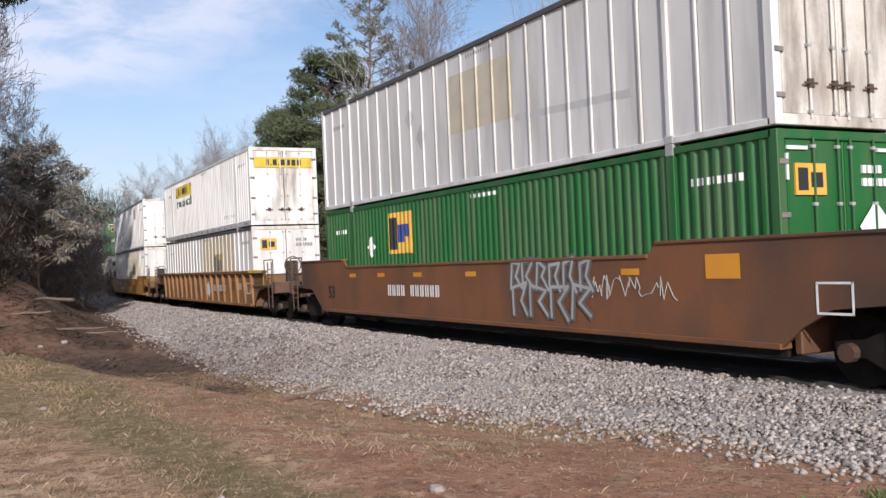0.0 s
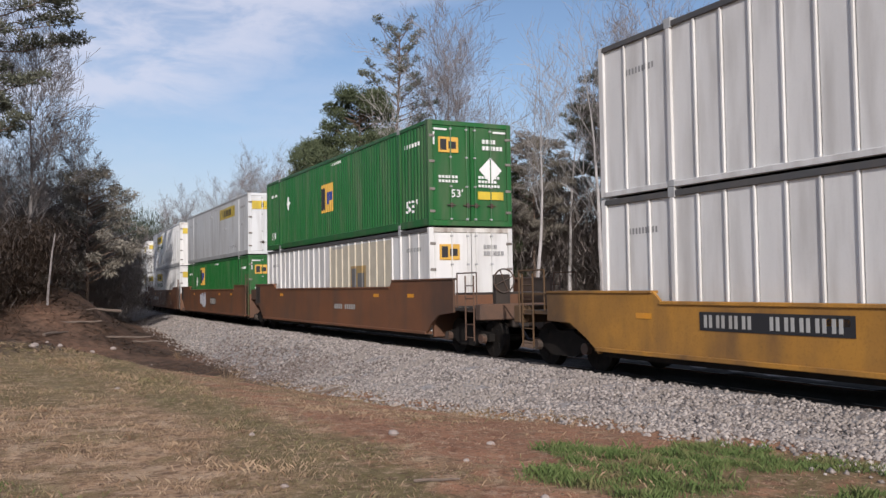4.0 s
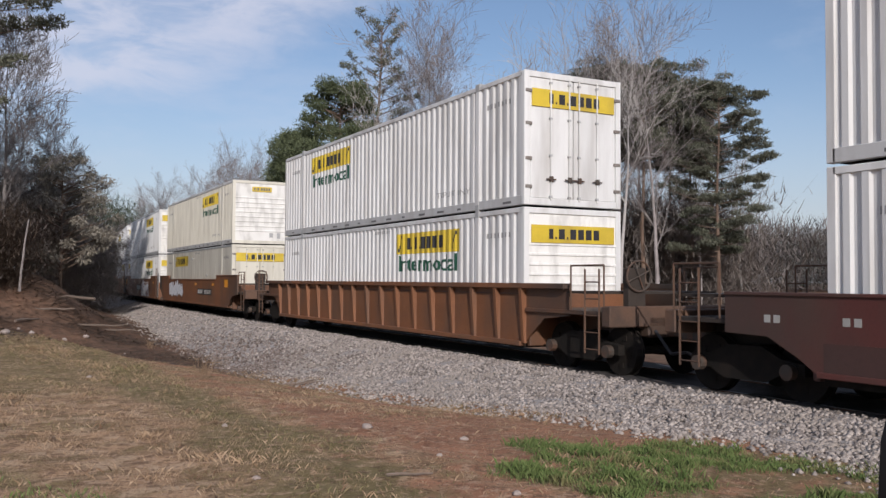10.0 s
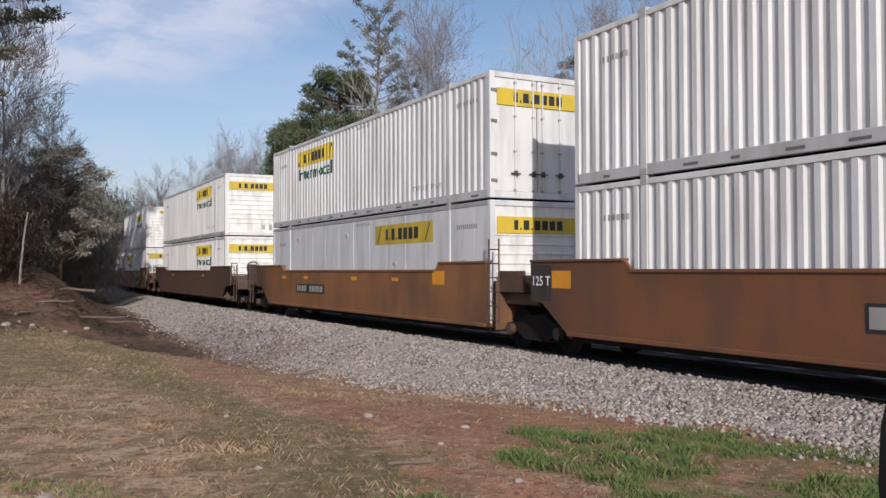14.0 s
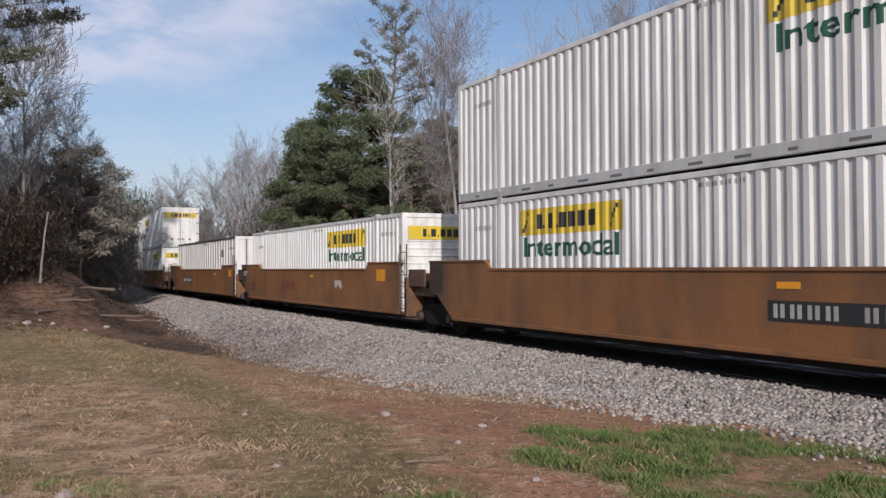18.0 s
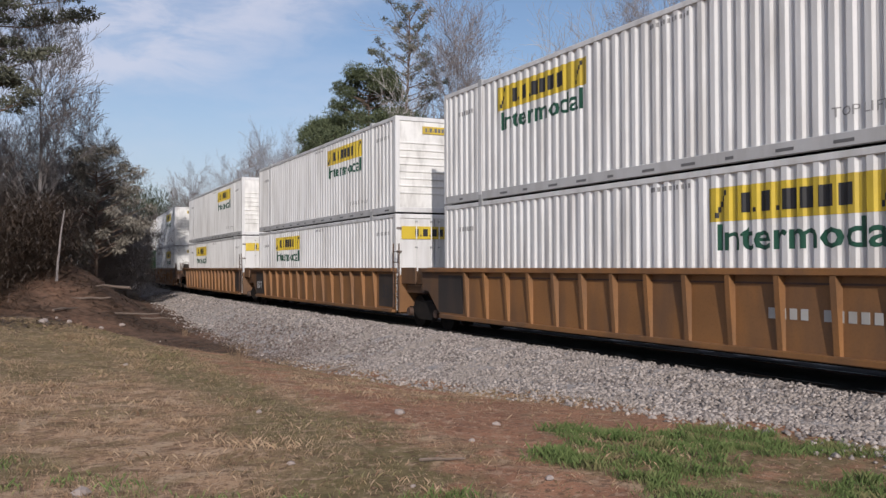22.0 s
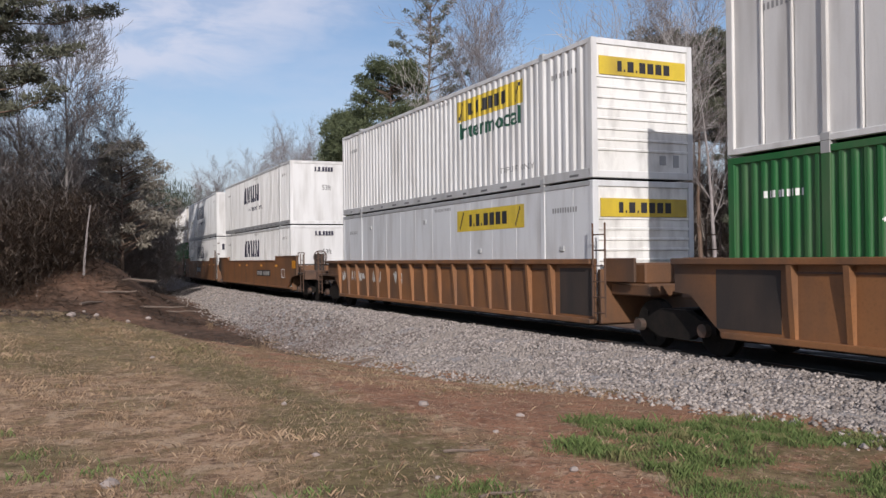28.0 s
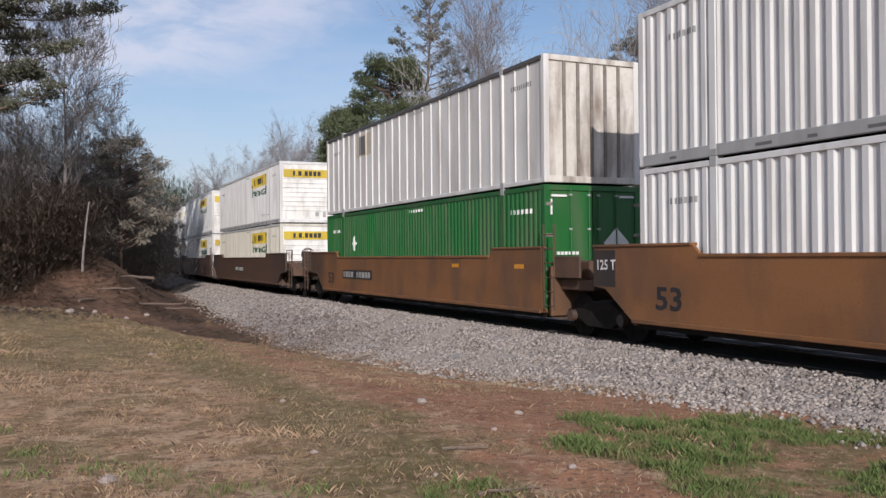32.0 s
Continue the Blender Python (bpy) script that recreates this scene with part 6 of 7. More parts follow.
    if paint == "oxide_red":
        part("lower_band", Geo().box(-8.0, 8.05, -SIDE_Y - 0.003, -SIDE_Y + 0.01, bot + 0.052, bot + 0.44), M["oxide_dark"], car, "dirt-darkened lower side")
        g = Geo()
        for x0, n in ((-9.0, 2), (-7.7, 2), (-6.9, 2), (-0.6, 3), (2.2, 3), (6.0, 2), (7.0, 3), (8.2, 3)):
            for k in range(n):
                g.box(x0 + k * 0.17, x0 + k * 0.17 + 0.11, -SIDE_Y - 0.004, -SIDE_Y + 0.01, top - 0.24, top - 0.13)
        part("number_bar", g, M["dim_chalk"], car)
    y = (-SIDE_Y - 0.005) if body != "ribbed" else -1.365
    mid = (top + bot) / 2 + (0.16 if body == "low" else 0.0)
    for m in marks:
        mark_on_car(car, m, y, mid, top, bot, body)
    for o in car.children_recursive:
        if o.name.split(".")[0] in ("brand_bar", "number_bar", "graffiti", "graffiti_fill", "graffiti_line", "graffiti_shade", "word"):
            o["kind"] = "stuff"
    return car


def rib_geo(sgn):
    """Tapered outside stake of a ribbed side."""
    g = Geo()
    ya, yb, yc = sgn * 1.355, sgn * 1.488, sgn * 1.41
    v = [(-0.065, ya, 0.46), (0.065, ya, 0.46), (0.05, yc, 0.46), (-0.05, yc, 0.46), (-0.065, ya, 1.62), (0.065, ya, 1.62), (0.05, yb, 1.62), (-0.05, yb, 1.62)]
    f = [(0, 1, 2, 3), (4, 7, 6, 5), (0, 3, 7, 4), (1, 5, 6, 2), (2, 6, 7, 3), (0, 4, 5, 1)]
    return g.add(v, f if sgn > 0 else [tuple(reversed(q)) for q in f])


def plate(x0, x1, z0, z1, y, d=0.004):
    return Geo().box(x0, x1, y - d, y, z0, z1)


def mark_on_car(car, m, y, mid, top, bot, body):
    kind, x = m[0], m[1]
    if kind == "number":          # dark panel with pale character bars
        w = m[2]
        pn = part("number_panel", plate(x, x + w, mid - 0.15, mid + 0.15, y), M["black"], car, "black panel with pale number bars")
        g = Geo()
        n = 10
        u = (w - 0.2) / n
        for k in range(n):
            if k != 4:
                for dx in (0.0, 0.42):
                    g.box(x + 0.1 + k * u + u * dx, x + 0.1 + k * u + u * (dx + 0.24), y - 0.008, y - 0.004, mid - 0.1, mid + 0.1)
        part("number_bar", g, M["dim_chalk"], pn)
    elif kind in ("plain_number", "faded_number"):
        w, g = m[2], Geo()
        u = w / 11
        for k in range(11):
            if k != 4:
                for dx in (0.0, 0.42):
                    g.box(x + k * u + u * dx, x + k * u + u * (dx + 0.24), y - 0.004, y, mid - 0.13, mid + 0.13)
        part("number_bar", g, M["chalk" if kind == "plain_number" else "dim_chalk"], car)
    elif kind == "blocks":        # tall block shapes, pale with dark cuts
        random.seed(m[4])
        w, n, z0, z1 = m[2] / m[3], m[3], m[5], m[6]
        face, cuts, back = Geo(), Geo(), Geo()
        for k in range(n):
            xa, xb = x + k * w + 0.03, x + (k + 1) * w - 0.03
            ring = [(xa + jit(0.05), z0 + jit(0.03)), (xb + jit(0.05), z0 + jit(0.03)), (xb + jit(0.08), z1 + jit(0.04)), (xa + jit(0.08), z1 + jit(0.04))]
            back.slab([(px + (0.05 if px > (xa + xb) / 2 else -0.05), pz + (0.05 if pz > (z0 + z1) / 2 else -0.04)) for px, pz in ring], y - 0.002, y)
            face.slab(ring, y - 0.005, y - 0.003)
            cx = (xa + xb) / 2
            for q in range(3):
                ax, az, hw2, hz = cx + jit(w * 0.25), z0 + (z1 - z0) * (0.25 + 0.25 * q), w * (0.08 + 0.1 * random.random()), (z1 - z0) * 0.06
                cuts.slab([(ax - hw2, az - hz), (ax + hw2, az - hz + jit(0.04)), (ax + hw2 * 0.8, az + hz + jit(0.05)), (ax - hw2 * 0.6, az + hz)], y - 0.008, y - 0.006)
        b = part("graffiti", back, M["black"], car, "tall pale block graffiti with dark edges")
        part("graffiti_fill", face, M["spray"], b)
        part("graffiti_line", cuts, M["black"], b)
    elif kind == "tag":           # dark scrawl outlined in white
        random.seed(m[4])
        w, h, z0 = m[2], m[3], m[5]
        dark, line = Geo(), Geo()

        def stroke(g, p0, p1, wd, yy):
            d = Vector((p1[0] - p0[0], p1[1] - p0[1]))
            d = d.normalized() if d.length > 0 else Vector((1, 0))
            nx, nz = -d.y * wd, d.x * wd
            ex, ez = d.x * wd * 0.7, d.y * wd * 0.7
            g.slab([(p0[0] - ex - nx, p0[1] - ez - nz), (p1[0] + ex - nx, p1[1] + ez - nz), (p1[0] + ex + nx, p1[1] + ez + nz), (p0[0] - ex + nx, p0[1] - ez + nz)], yy - 0.001, yy)

        for row, (za, zb, n) in enumerate(((z0 + h * 0.5, z0 + h, 6), (z0, z0 + h * 0.55, 4))):
            for k in range(n):
                xa, xb = x + w * (k + 0.12) / n, x + w * (k + 0.88) / n
                spots = [(xa + jit(0.04), za), (xa + jit(0.05), zb + jit(0.05)), (xb + jit(0.05), zb + jit(0.1)), ((xa + xb) / 2 + jit(0.08), (za + zb) / 2), (xb + jit(0.05), za + jit(0.05))]
                for q, (p0, p1) in enumerate(zip(spots, spots[1:])):
                    yy = y - 0.002 - 0.0004 * (row * 24 + k * 4 + q)
                    stroke(dark, p0, p1, 0.075, yy)
                    stroke(line, p0, p1, 0.028, yy - 0.011)
        b = part("graffiti", dark, M["grey_ink"], car, "dark spray-painted graffiti with pale strokes")
        part("graffiti_line", line, M["dim_chalk"], b)
    elif kind == "piece":         # large white figure with maroon shade and thin black lines
        f = lambda pts: [(x + 4.3 * px, 0.53 + 1.19 * pz) for px, pz in pts]
        rim = f([(0.0, 0.0), (0.03, 0.35), (-0.02, 0.62), (0.05, 0.72), (0.13, 0.68), (0.15, 0.98), (0.36, 1.0), (0.40, 0.82), (0.48, 0.84), (0.60, 0.72), (0.66, 0.80), (0.78, 0.82), (0.90, 0.86), (0.93, 0.60), (0.90, 0.45), (1.0, 0.02)])
        shade = f([(0.02, 0.02), (0.05, 0.35), (0.01, 0.60), (0.06, 0.68), (0.16, 0.64), (0.17, 0.94), (0.35, 0.97), (0.39, 0.78), (0.48, 0.80), (0.60, 0.68), (0.67, 0.76), (0.88, 0.80), (0.90, 0.60), (0.86, 0.45), (0.96, 0.04)])
        white = f([(0.08, 0.02), (0.10, 0.5), (0.06, 0.62), (0.15, 0.58), (0.20, 0.94), (0.26, 0.80), (0.33, 0.95), (0.38, 0.66), (0.50, 0.70), (0.58, 0.62), (0.70, 0.70), (0.86, 0.74), (0.88, 0.62), (0.80, 0.52), (0.90, 0.40), (0.95, 0.05)])
        b = part("graffiti", Geo().slab(rim, y - 0.002, y), M["chalk"], car, "large white graffiti figure with maroon shading")
        part("graffiti_shade", Geo().slab(shade, y - 0.004, y - 0.0025), M["maroon"], b)
        part("graffiti_fill", Geo().slab(white, y - 0.006, y - 0.0045), M["spray"], b)
        extra = Geo().slab(f([(0.62, 0.30), (0.70, 0.38), (0.76, 0.06), (0.68, 0.06)]), y - 0.008, y - 0.0065).slab(f([(0.78, 0.42), (0.84, 0.46), (0.86, 0.30), (0.92, 0.10), (0.80, 0.14), (0.83, 0.28)]), y - 0.008, y - 0.0065).slab(f([(0.26, 0.60), (0.38, 0.56), (0.38, 0.48), (0.30, 0.54)]), y - 0.008, y - 0.0065)
        part("graffiti_shade", extra, M["maroon"], b)
        g = Geo()
        path = f([(0.20, 0.04), (0.22, 0.22), (0.21, 0.36), (0.24, 0.42), (0.25, 0.34), (0.27, 0.42), (0.30, 0.34), (0.29, 0.22), (0.31, 0.04)])
        for p0, p1 in zip(path, path[1:]):
            g.tube((p0[0], y - 0.008, p0[1]), (p1[0], y - 0.008, p1[1]), 0.012, None, 4)
        part("graffiti_line", g, M["black"], b)
    elif kind == "faint":
        g = Geo()
        for k in range(10):
            if k != 4:
                g.box(x + k * 0.2, x + k * 0.2 + 0.13, y - 0.004, y, mid - 0.08, mid + 0.08)
        part("number_bar", g, M["dim_chalk"], car)
    elif kind == "brand":
        w = m[2]
        pn = part("brand_panel", plate(x, x + w, mid - 0.19, mid + 0.19, y), M["black"], car, "dark panel with pale lettering shapes")
        g = Geo()
        u = w / 6
        for k in range(6):
            g.box(x + k * u + 0.05, x + k * u + u - 0.03, y - 0.008, y - 0.004, mid - 0.14, mid + 0.14)
        part("brand_bar", g, M["dim_chalk"], pn)
    elif kind == "brand_red":
        g = Geo()
        for k in range(3):
            g.box(x + k * 0.6, x + k * 0.6 + 0.45, y - 0.004, y, mid - 0.16, mid + 0.16)
        part("brand_bar", g, M["faded_red"], car, "faded red lettering shapes")
    elif kind == "reflectors":
        for xx in m[1:]:
            part("reflector", plate(xx, xx + 0.42, top - 0.30, top - 0.2, y), M["reflector"], car)
    elif kind == "square":
        part("reflector", plate(x, x + 0.62, top - 0.36, top - 0.02, y), M["reflector"], car, "orange reflective square")
    elif kind == "word":
        mm = word_flat(m[2], m[3], m[4], 0.02)
        ob = part("word", mm, M[m[5]], car, "painted writing " + m[2])
        ob.location = (x, y - 0.004, m[6])
    elif kind == "frame":
        g = Geo()
        z = mid - 0.18
        g.box(x, x + 0.52, y - 0.005, y, z, z + 0.03).box(x, x + 0.52, y - 0.005, y, z + 0.37, z + 0.4).box(x, x + 0.03, y - 0.005, y, z, z + 0.4).box(x + 0.49, x + 0.52, y - 0.005, y, z, z + 0.4)
        part("placard_frame", g, M["chalk"], car, "white framed data stencil")
    elif kind == "graffiti":
        w, h, n, seed = m[2], m[3], m[4], m[5]
        random.seed(seed)
        back, face = Geo(), Geo()
        z0 = m[6]
        for k in range(n):
            cx, cz = x + w * (k + 0.5) / n + jit(0.05), z0 + h * 0.5 + jit(h * 0.08)
            rx, rz = w / n * 0.78, h * (0.46 + jit(0.06))
            ring = [(cx + rx * math.cos(a) * (0.85 + 0.15 * math.cos(3 * a + k)), cz + rz * math.sin(a) * (0.85 + 0.15 * math.cos(2 * a + 2 * k))) for a in [i * 2 * math.pi / 18 for i in range(18)]]
            yb = y - 0.004 - 0.0012 * k
            back.slab([(cx + (px - cx) * 1.09, cz + (pz - cz) * 1.07) for px, pz in ring], yb - 0.001, yb)
            face.slab(ring, yb - 0.0022, yb - 0.0012)
        b = part("graffiti", back, M["black"], car, "spray-painted graffiti with a dark outline")
        part("graffiti_fill", face, M["spray"], b)
    elif kind == "scribble":
        random.seed(m[4])
        g = Geo()
        px, pz = x, mid
        for k in range(44):
            nx, nz = px + m[2] / 44 + jit(0.11), mid + 0.12 + jit(m[3])
            g.tube((px, y - 0.002, pz), (nx, y - 0.002, nz), 0.0075, None, 4)
            px, pz = nx, nz
        part("graffiti", g, M["dim_chalk"], car, "scrawled pale graffiti")
    elif kind == "yellow_end":
        part("painted_end", Geo().box(x, m[2], -1.504, -1.29, 1.625, 1.716).box(m[2] - 0.3, m[2] + 0.004, -1.364, -1.35, 1.2, 1.62), M["safety_yellow"], car, "yellow painted corner")
    elif kind == "pale_patch":
        part("worn_patch", plate(x, x + m[2], mid - 0.05, mid + 0.2, y, 0.003), M["dim_chalk"], car, "worn pale patch")
    elif kind == "panel_mark":
        part("stencil_panel", plate(x, x + m[2], mid - 0.3, mid + 0.25, y), M["grey_patch"], car, "dark painted panel")


# ---- the train ----
SPEED, T_REF = 15.284, 16.0
JOINT, COUPLED = "joint", "coupler"


def jb(**k):
    base = dict(kind="rib", paint="silver", end="doors", logo="banner", where="front", rail="rail_light", top="silver", extras=("banner_end",), label="white corrugated container with a yellow banner")
    base.update(k)
    return base


def emp(**k):
    base = dict(kind="panel", paint="emp_white", end="doors", logo="faded", rail="emp_white", top="dark_rail", extras=("gold_end", "number_end"), label="white panelled container with a faded square mark")
    base.update(k)
    return base


def grn(**k):
    base = dict(kind="green", paint="green", end="doors", logo="gold", where="rear", extras=("gold_end", "number_end", "diamond"), label="green corrugated container with a gold square")
    base.update(k)
    return base


def smooth(**k):
    base = dict(kind="plate", paint="pale_grey", end="doors", logo="banner", where="front", rail="rail_grey", top="rail_grey", extras=("banner_end",), label="smooth pale grey container with a yellow banner")
    base.update(k)
    return base


def swift(**k):
    base = dict(kind="swift", paint="silver", end="wall_plain", logo="swift", rail="rail_grey", top="silver", extras=("swift_end", "word"), label="white corrugated container with slanted navy lettering")
    base.update(k)
    return base


WALL = dict(end="wall")
TRAIN = (  # place along the train, body, colour, front, rear, lower, upper, marks
    (-225.95, "smooth", "brown", COUPLED, COUPLED, grn(), emp(logo="patch", end_paint="rust_white", extras=("number_end",), label="white panelled container with rust-stained doors"),
     (("plain_number", -3.6, 2.7), ("tag", 1.9, 2.5, 0.95, 1, 0.72), ("scribble", 4.3, 1.0, 0.2, 2), ("square", 6.9), ("reflectors", -6.0, -4.2, -2.2, 0.2, 5.1), ("frame", 8.7), ("word", -7.6, "53", 0.5, 0.36, "black", 0.85))),
    (-202.30, "ribbed", "orange", COUPLED, COUPLED, emp(), jb(where="rear", paint="white", end_paint="stained_white"),
     (("word", 5.05, "53'", 0.55, 0.36, "black", 0.95), ("frame", 7.35), ("yellow_end", 8.1, 9.745), ("pale_patch", 6.1, 0.5), ("brand", 2.2, 2.1), ("graffiti", 1.0, 0.6, 0.8, 2, 4, 0.62))),
    (-178.71, "low", "yellow_orange", COUPLED, COUPLED, emp(extras=("number_end",)), emp(logo="window", end_paint="white", extras=("number_end",), label="white panelled container with a weathered square"),
     (("number", -5.3, 2.9), ("brand_red", 1.4), ("reflectors", -6.9, -2.9, 4.2, 7.2), ("square", 8.9))),
    (-155.00, "smooth", "brown", COUPLED, JOINT, emp(paint="emp_white", logo="faded"), grn(where="mid", label="green corrugated container with gold squares and white stencils"),
     (("faint", 1.0), ("reflectors", -5.5, 4.5, 7.0))),
    (-135.50, "smooth", "brown", JOINT, JOINT, grn(where="rear", extras=("gold_end", "number_end")), smooth(kind="plate", paint="pale_grey", label="smooth grey-white container with grey rails and a yellow banner"),
     (("brand", 0.0, 1.4), ("graffiti", -2.9, 1.6, 0.95, 3, 9, 0.75), ("reflectors", -5.0, 2.2, 5.0))),
    (-116.04, "smooth", "brown", JOINT, COUPLED, jb(where="rear"), jb(where="rear", paint="white"), (("faded_number", -5.55, 2.9), ("reflectors", -5.0, 4.2))),
    (-92.54, "low", "oxide_red", COUPLED, COUPLED, jb(**WALL), jb(**WALL), (("reflectors", -4.3, -2.1, 1.4), ("square", 4.4), ("word", 6.3, "53", 0.62, 0.34, "dim_chalk", 0.78), ("faint", -6.5))),
    (-68.94, "ribbed", "brown", COUPLED, COUPLED, jb(**WALL), jb(where="rear"), ()),
    (-45.12, "smooth", "brown", COUPLED, JOINT, smooth(paint="cream", where="rear", label="smooth cream container with rust streaks and a yellow banner"), jb(paint="cream", end="wall", extras=("small_banner",)),
     (("graffiti", -6.0, 4.0, 0.95, 9, 11, 0.68), ("number", 1.8, 3.1), ("square", 7.5), ("reflectors", 1.1, 5.0))),
    (-25.75, "smooth", "brown", JOINT, JOINT, jb(**WALL), jb(**WALL), (("brand", -1.7, 2.3), ("piece", 0.9), ("reflectors", 6.9), ("square", -8.6), ("word", -9.25, "125 T", 0.6, 0.2, "chalk", 1.42))),
    (-6.45, "smooth", "orange_brown", JOINT, COUPLED, smooth(where="front", **WALL), jb(where="rear"), (("number", -4.8, 2.8), ("reflectors", -6.4, -4.0, 0.3, 3.2), ("square", 5.6))),
    (17.20, "smooth", "dark_brown", COUPLED, COUPLED, jb(**WALL), jb(**WALL), (("reflectors", -4.0, 4.0),)),
    (40.84, "smooth", "orange_brown", COUPLED, JOINT, jb(where="rear"), jb(end="wall", extras=("small_banner",)), (("number", 1.84, 3.2), ("square", 8.0), ("frame", 9.1), ("reflectors", 2.0))),
    (60.34, "smooth", "orange_brown", JOINT, JOINT, jb(paint="white", **WALL), None, (("brand_red", -3.0), ("scribble", 3.1, 1.6, 0.16, 8), ("reflectors", 0.4), ("square", 6.6), ("word", -7.6, "53", 0.6, 0.4, "black", 0.8), ("word", -9.0, "125 T", 0.6, 0.2, "chalk", 1.45))),
    (79.80, "smooth", "orange_brown", JOINT, COUPLED, emp(logo="dark_square", end="posts_clean", extras=(), label="white panelled container with a small dark square"), None, (("number", -4.9, 2.6), ("reflectors", 4.0), ("square", 7.4), ("word", -8.1, "53", 0.6, 0.4, "black", 0.8))),
    (103.53, "ribbed", "orange", COUPLED, JOINT, jb(**WALL), jb(where="rear"), (("faint", 3.0),)),
    (122.95, "ribbed", "orange", JOINT, JOINT, jb(where="rear", paint="silver"), jb(end="wall", extras=("small_banner",)), (("word", 7.2, "53", 0.5, 0.4, "black", 0.8), ("word", -8.1, "125 T", 0.8, 0.3, "chalk", 0.8))),
    (142.60, "ribbed", "orange", JOINT, COUPLED, jb(where="rear"), jb(end="wall", extras=("small_banner",)), (("panel_mark", 6.8, 1.3), ("word", 6.0, "53", 0.5, 0.4, "black", 0.8))),
    (166.08, "ribbed", "orange", COUPLED, JOINT, jb(end="wall", extras=("small_banner",)), jb(end="wall", extras=("small_banner",), paint="white"), (("faint", -3.5),)),
    (185.60, "ribbed", "orange_brown", JOINT, JOINT, grn(where="front", extras=("gold_end", "diamond")), emp(logo="window", end="posts", end_paint="rust_white", extras=(), label="white panelled container with rusty ribs on its end"), (("blocks", 0.4, 5.3, 5, 15, 0.62, 1.38), ("word", 7.0, "53", 0.5, 0.36, "chalk", 0.95))),
    (205.60, "ribbed", "orange_brown", JOINT, COUPLED, smooth(where="front", **WALL), jb(**WALL), (("scribble", -7.9, 0.6, 0.2, 21), ("scribble", -6.9, 0.6, 0.18, 22), ("scribble", -4.8, 0.6, 0.2, 23), ("scribble", -2.7, 0.6, 0.2, 24), ("scribble", -5.8, 0.6, 0.12, 25))),
    (229.37, "smooth", "orange_brown", COUPLED, JOINT, swift(extras=("swift_end",)), swift(), (("number", 1.8, 3.0), ("square", 9.0), ("frame", 7.1), ("reflectors", -3.0, -1.0, 2.6, 5.8))),
    (249.02, "smooth", "orange_brown", JOINT, JOINT, swift(end="doors", extras=("swift_door",)), swift(), (("brand", -1.2, 2.35), ("reflectors", 2.3, 5.7, 7.72), ("word", -7.4, "53", 0.7, 0.42, "black", 0.75), ("word", -9.2, "125 T", 0.6, 0.2, "chalk", 1.45))),
    (268.56, "smooth", "orange_brown", JOINT, COUPLED, grn(logo=None, extras=("diamond",)), emp(logo="window", where="rear", end="posts", end_paint="rust_white", extras=(), label="white panelled container with rusty ribs on its end"), (("number", -5.65, 3.05), ("reflectors", 3.6, 7.0), ("word", -7.4, "53", 0.7, 0.42, "black", 0.75))),
    (292.20, "smooth", "dark_brown", COUPLED, JOINT, jb(where="front", paint="cream", **WALL), jb(**WALL), (("number", -2.0, 2.4),)),
    (311.54, "smooth", "dark_brown", JOINT, JOINT, jb(**WALL), jb(**WALL), ()),
    (331.0, "smooth", "dark_brown", JOINT, COUPLED, jb(**WALL), jb(**WALL), ()),
)
FLOOR, STACK = 0.452, 0.452 + CH + 0.05
MOVERS = []
for s0, body, paint, front, rear, lower, upper, marks in TRAIN:
    names = {"smooth": "smooth-sided", "low": "low smooth-sided", "ribbed": "ribbed"}
    colours = {"orange_brown": "orange-brown", "orange": "orange", "yellow_orange": "yellow-orange", "brown": "weathered brown", "dark_brown": "dark brown", "oxide_red": "dark red"}
    car = well_car(body, paint, front, rear, "%s %s well wagon carrying %s" % (names[body], colours[paint], "stacked containers" if upper else "one container"), marks)
    MOVERS.append((car, s0, 0.0))
    for spec, z in ((lower, FLOOR), (upper, STACK)):
        if spec:
            MOVERS.append((container(**spec), s0, z))

# ---- small things on the ground ----
def lump(radius, seed, flat=0.6, n=7):
    """An angular stone."""
    random.seed(seed)
    g = Geo()
    v, f = [], []
    rings = 4
    for i in range(rings + 1):
        th = math.pi * i / rings
        for j in range(n):
            r = radius * (0.75 + 0.4 * random.random())
            v.append((r * math.sin(th) * math.cos(2 * math.pi * j / n), r * math.sin(th) * math.sin(2 * math.pi * j / n) * 0.8, r * math.cos(th) * flat))
    for i in range(rings):
        for j in range(n):
            f.append((i * n + j, (i + 1) * n + j, (i + 1) * n + (j + 1) % n, i * n + (j + 1) % n))
    return g.add(v, f)


M["pale_stone"] = material("pale_stone", (0.33, 0.28, 0.25), 0.9, second=(0.28, 0.22, 0.19), amount=0.7, scale=9, bump=0.4)
M["dead_wood"] = material("dead_wood", (0.17, 0.13, 0.105), 0.9, second=(0.085, 0.065, 0.05), amount=0.8, scale=5, stretch=(1, 6, 6), bump=0.4)


def at_view(az, el, lift=0.0):
    """The place on the ground seen at an azimuth and elevation from the standing camera."""
    for d in np.arange(4.0, 120.0, 0.1):
        x, y = math.sin(radians(az)) * d, math.cos(radians(az)) * d
        z = float(ground_z(x, y)[0])
        if 1.75 + d * math.tan(radians(el)) <= z:
            return x, y, z + lift
    return x, y, z + lift


def ground_stone(az, el, r, seed, label):
    o = tagged(new("stone", lump(r, seed).mesh("stone")), label, "stone")
    o.data.materials.append(M["pale_stone"])
    x, y, z = at_view(az, el)
    o.matrix_basis = pose(x, y, z + r * 0.25, 0, 0, seed * 50)
    return o


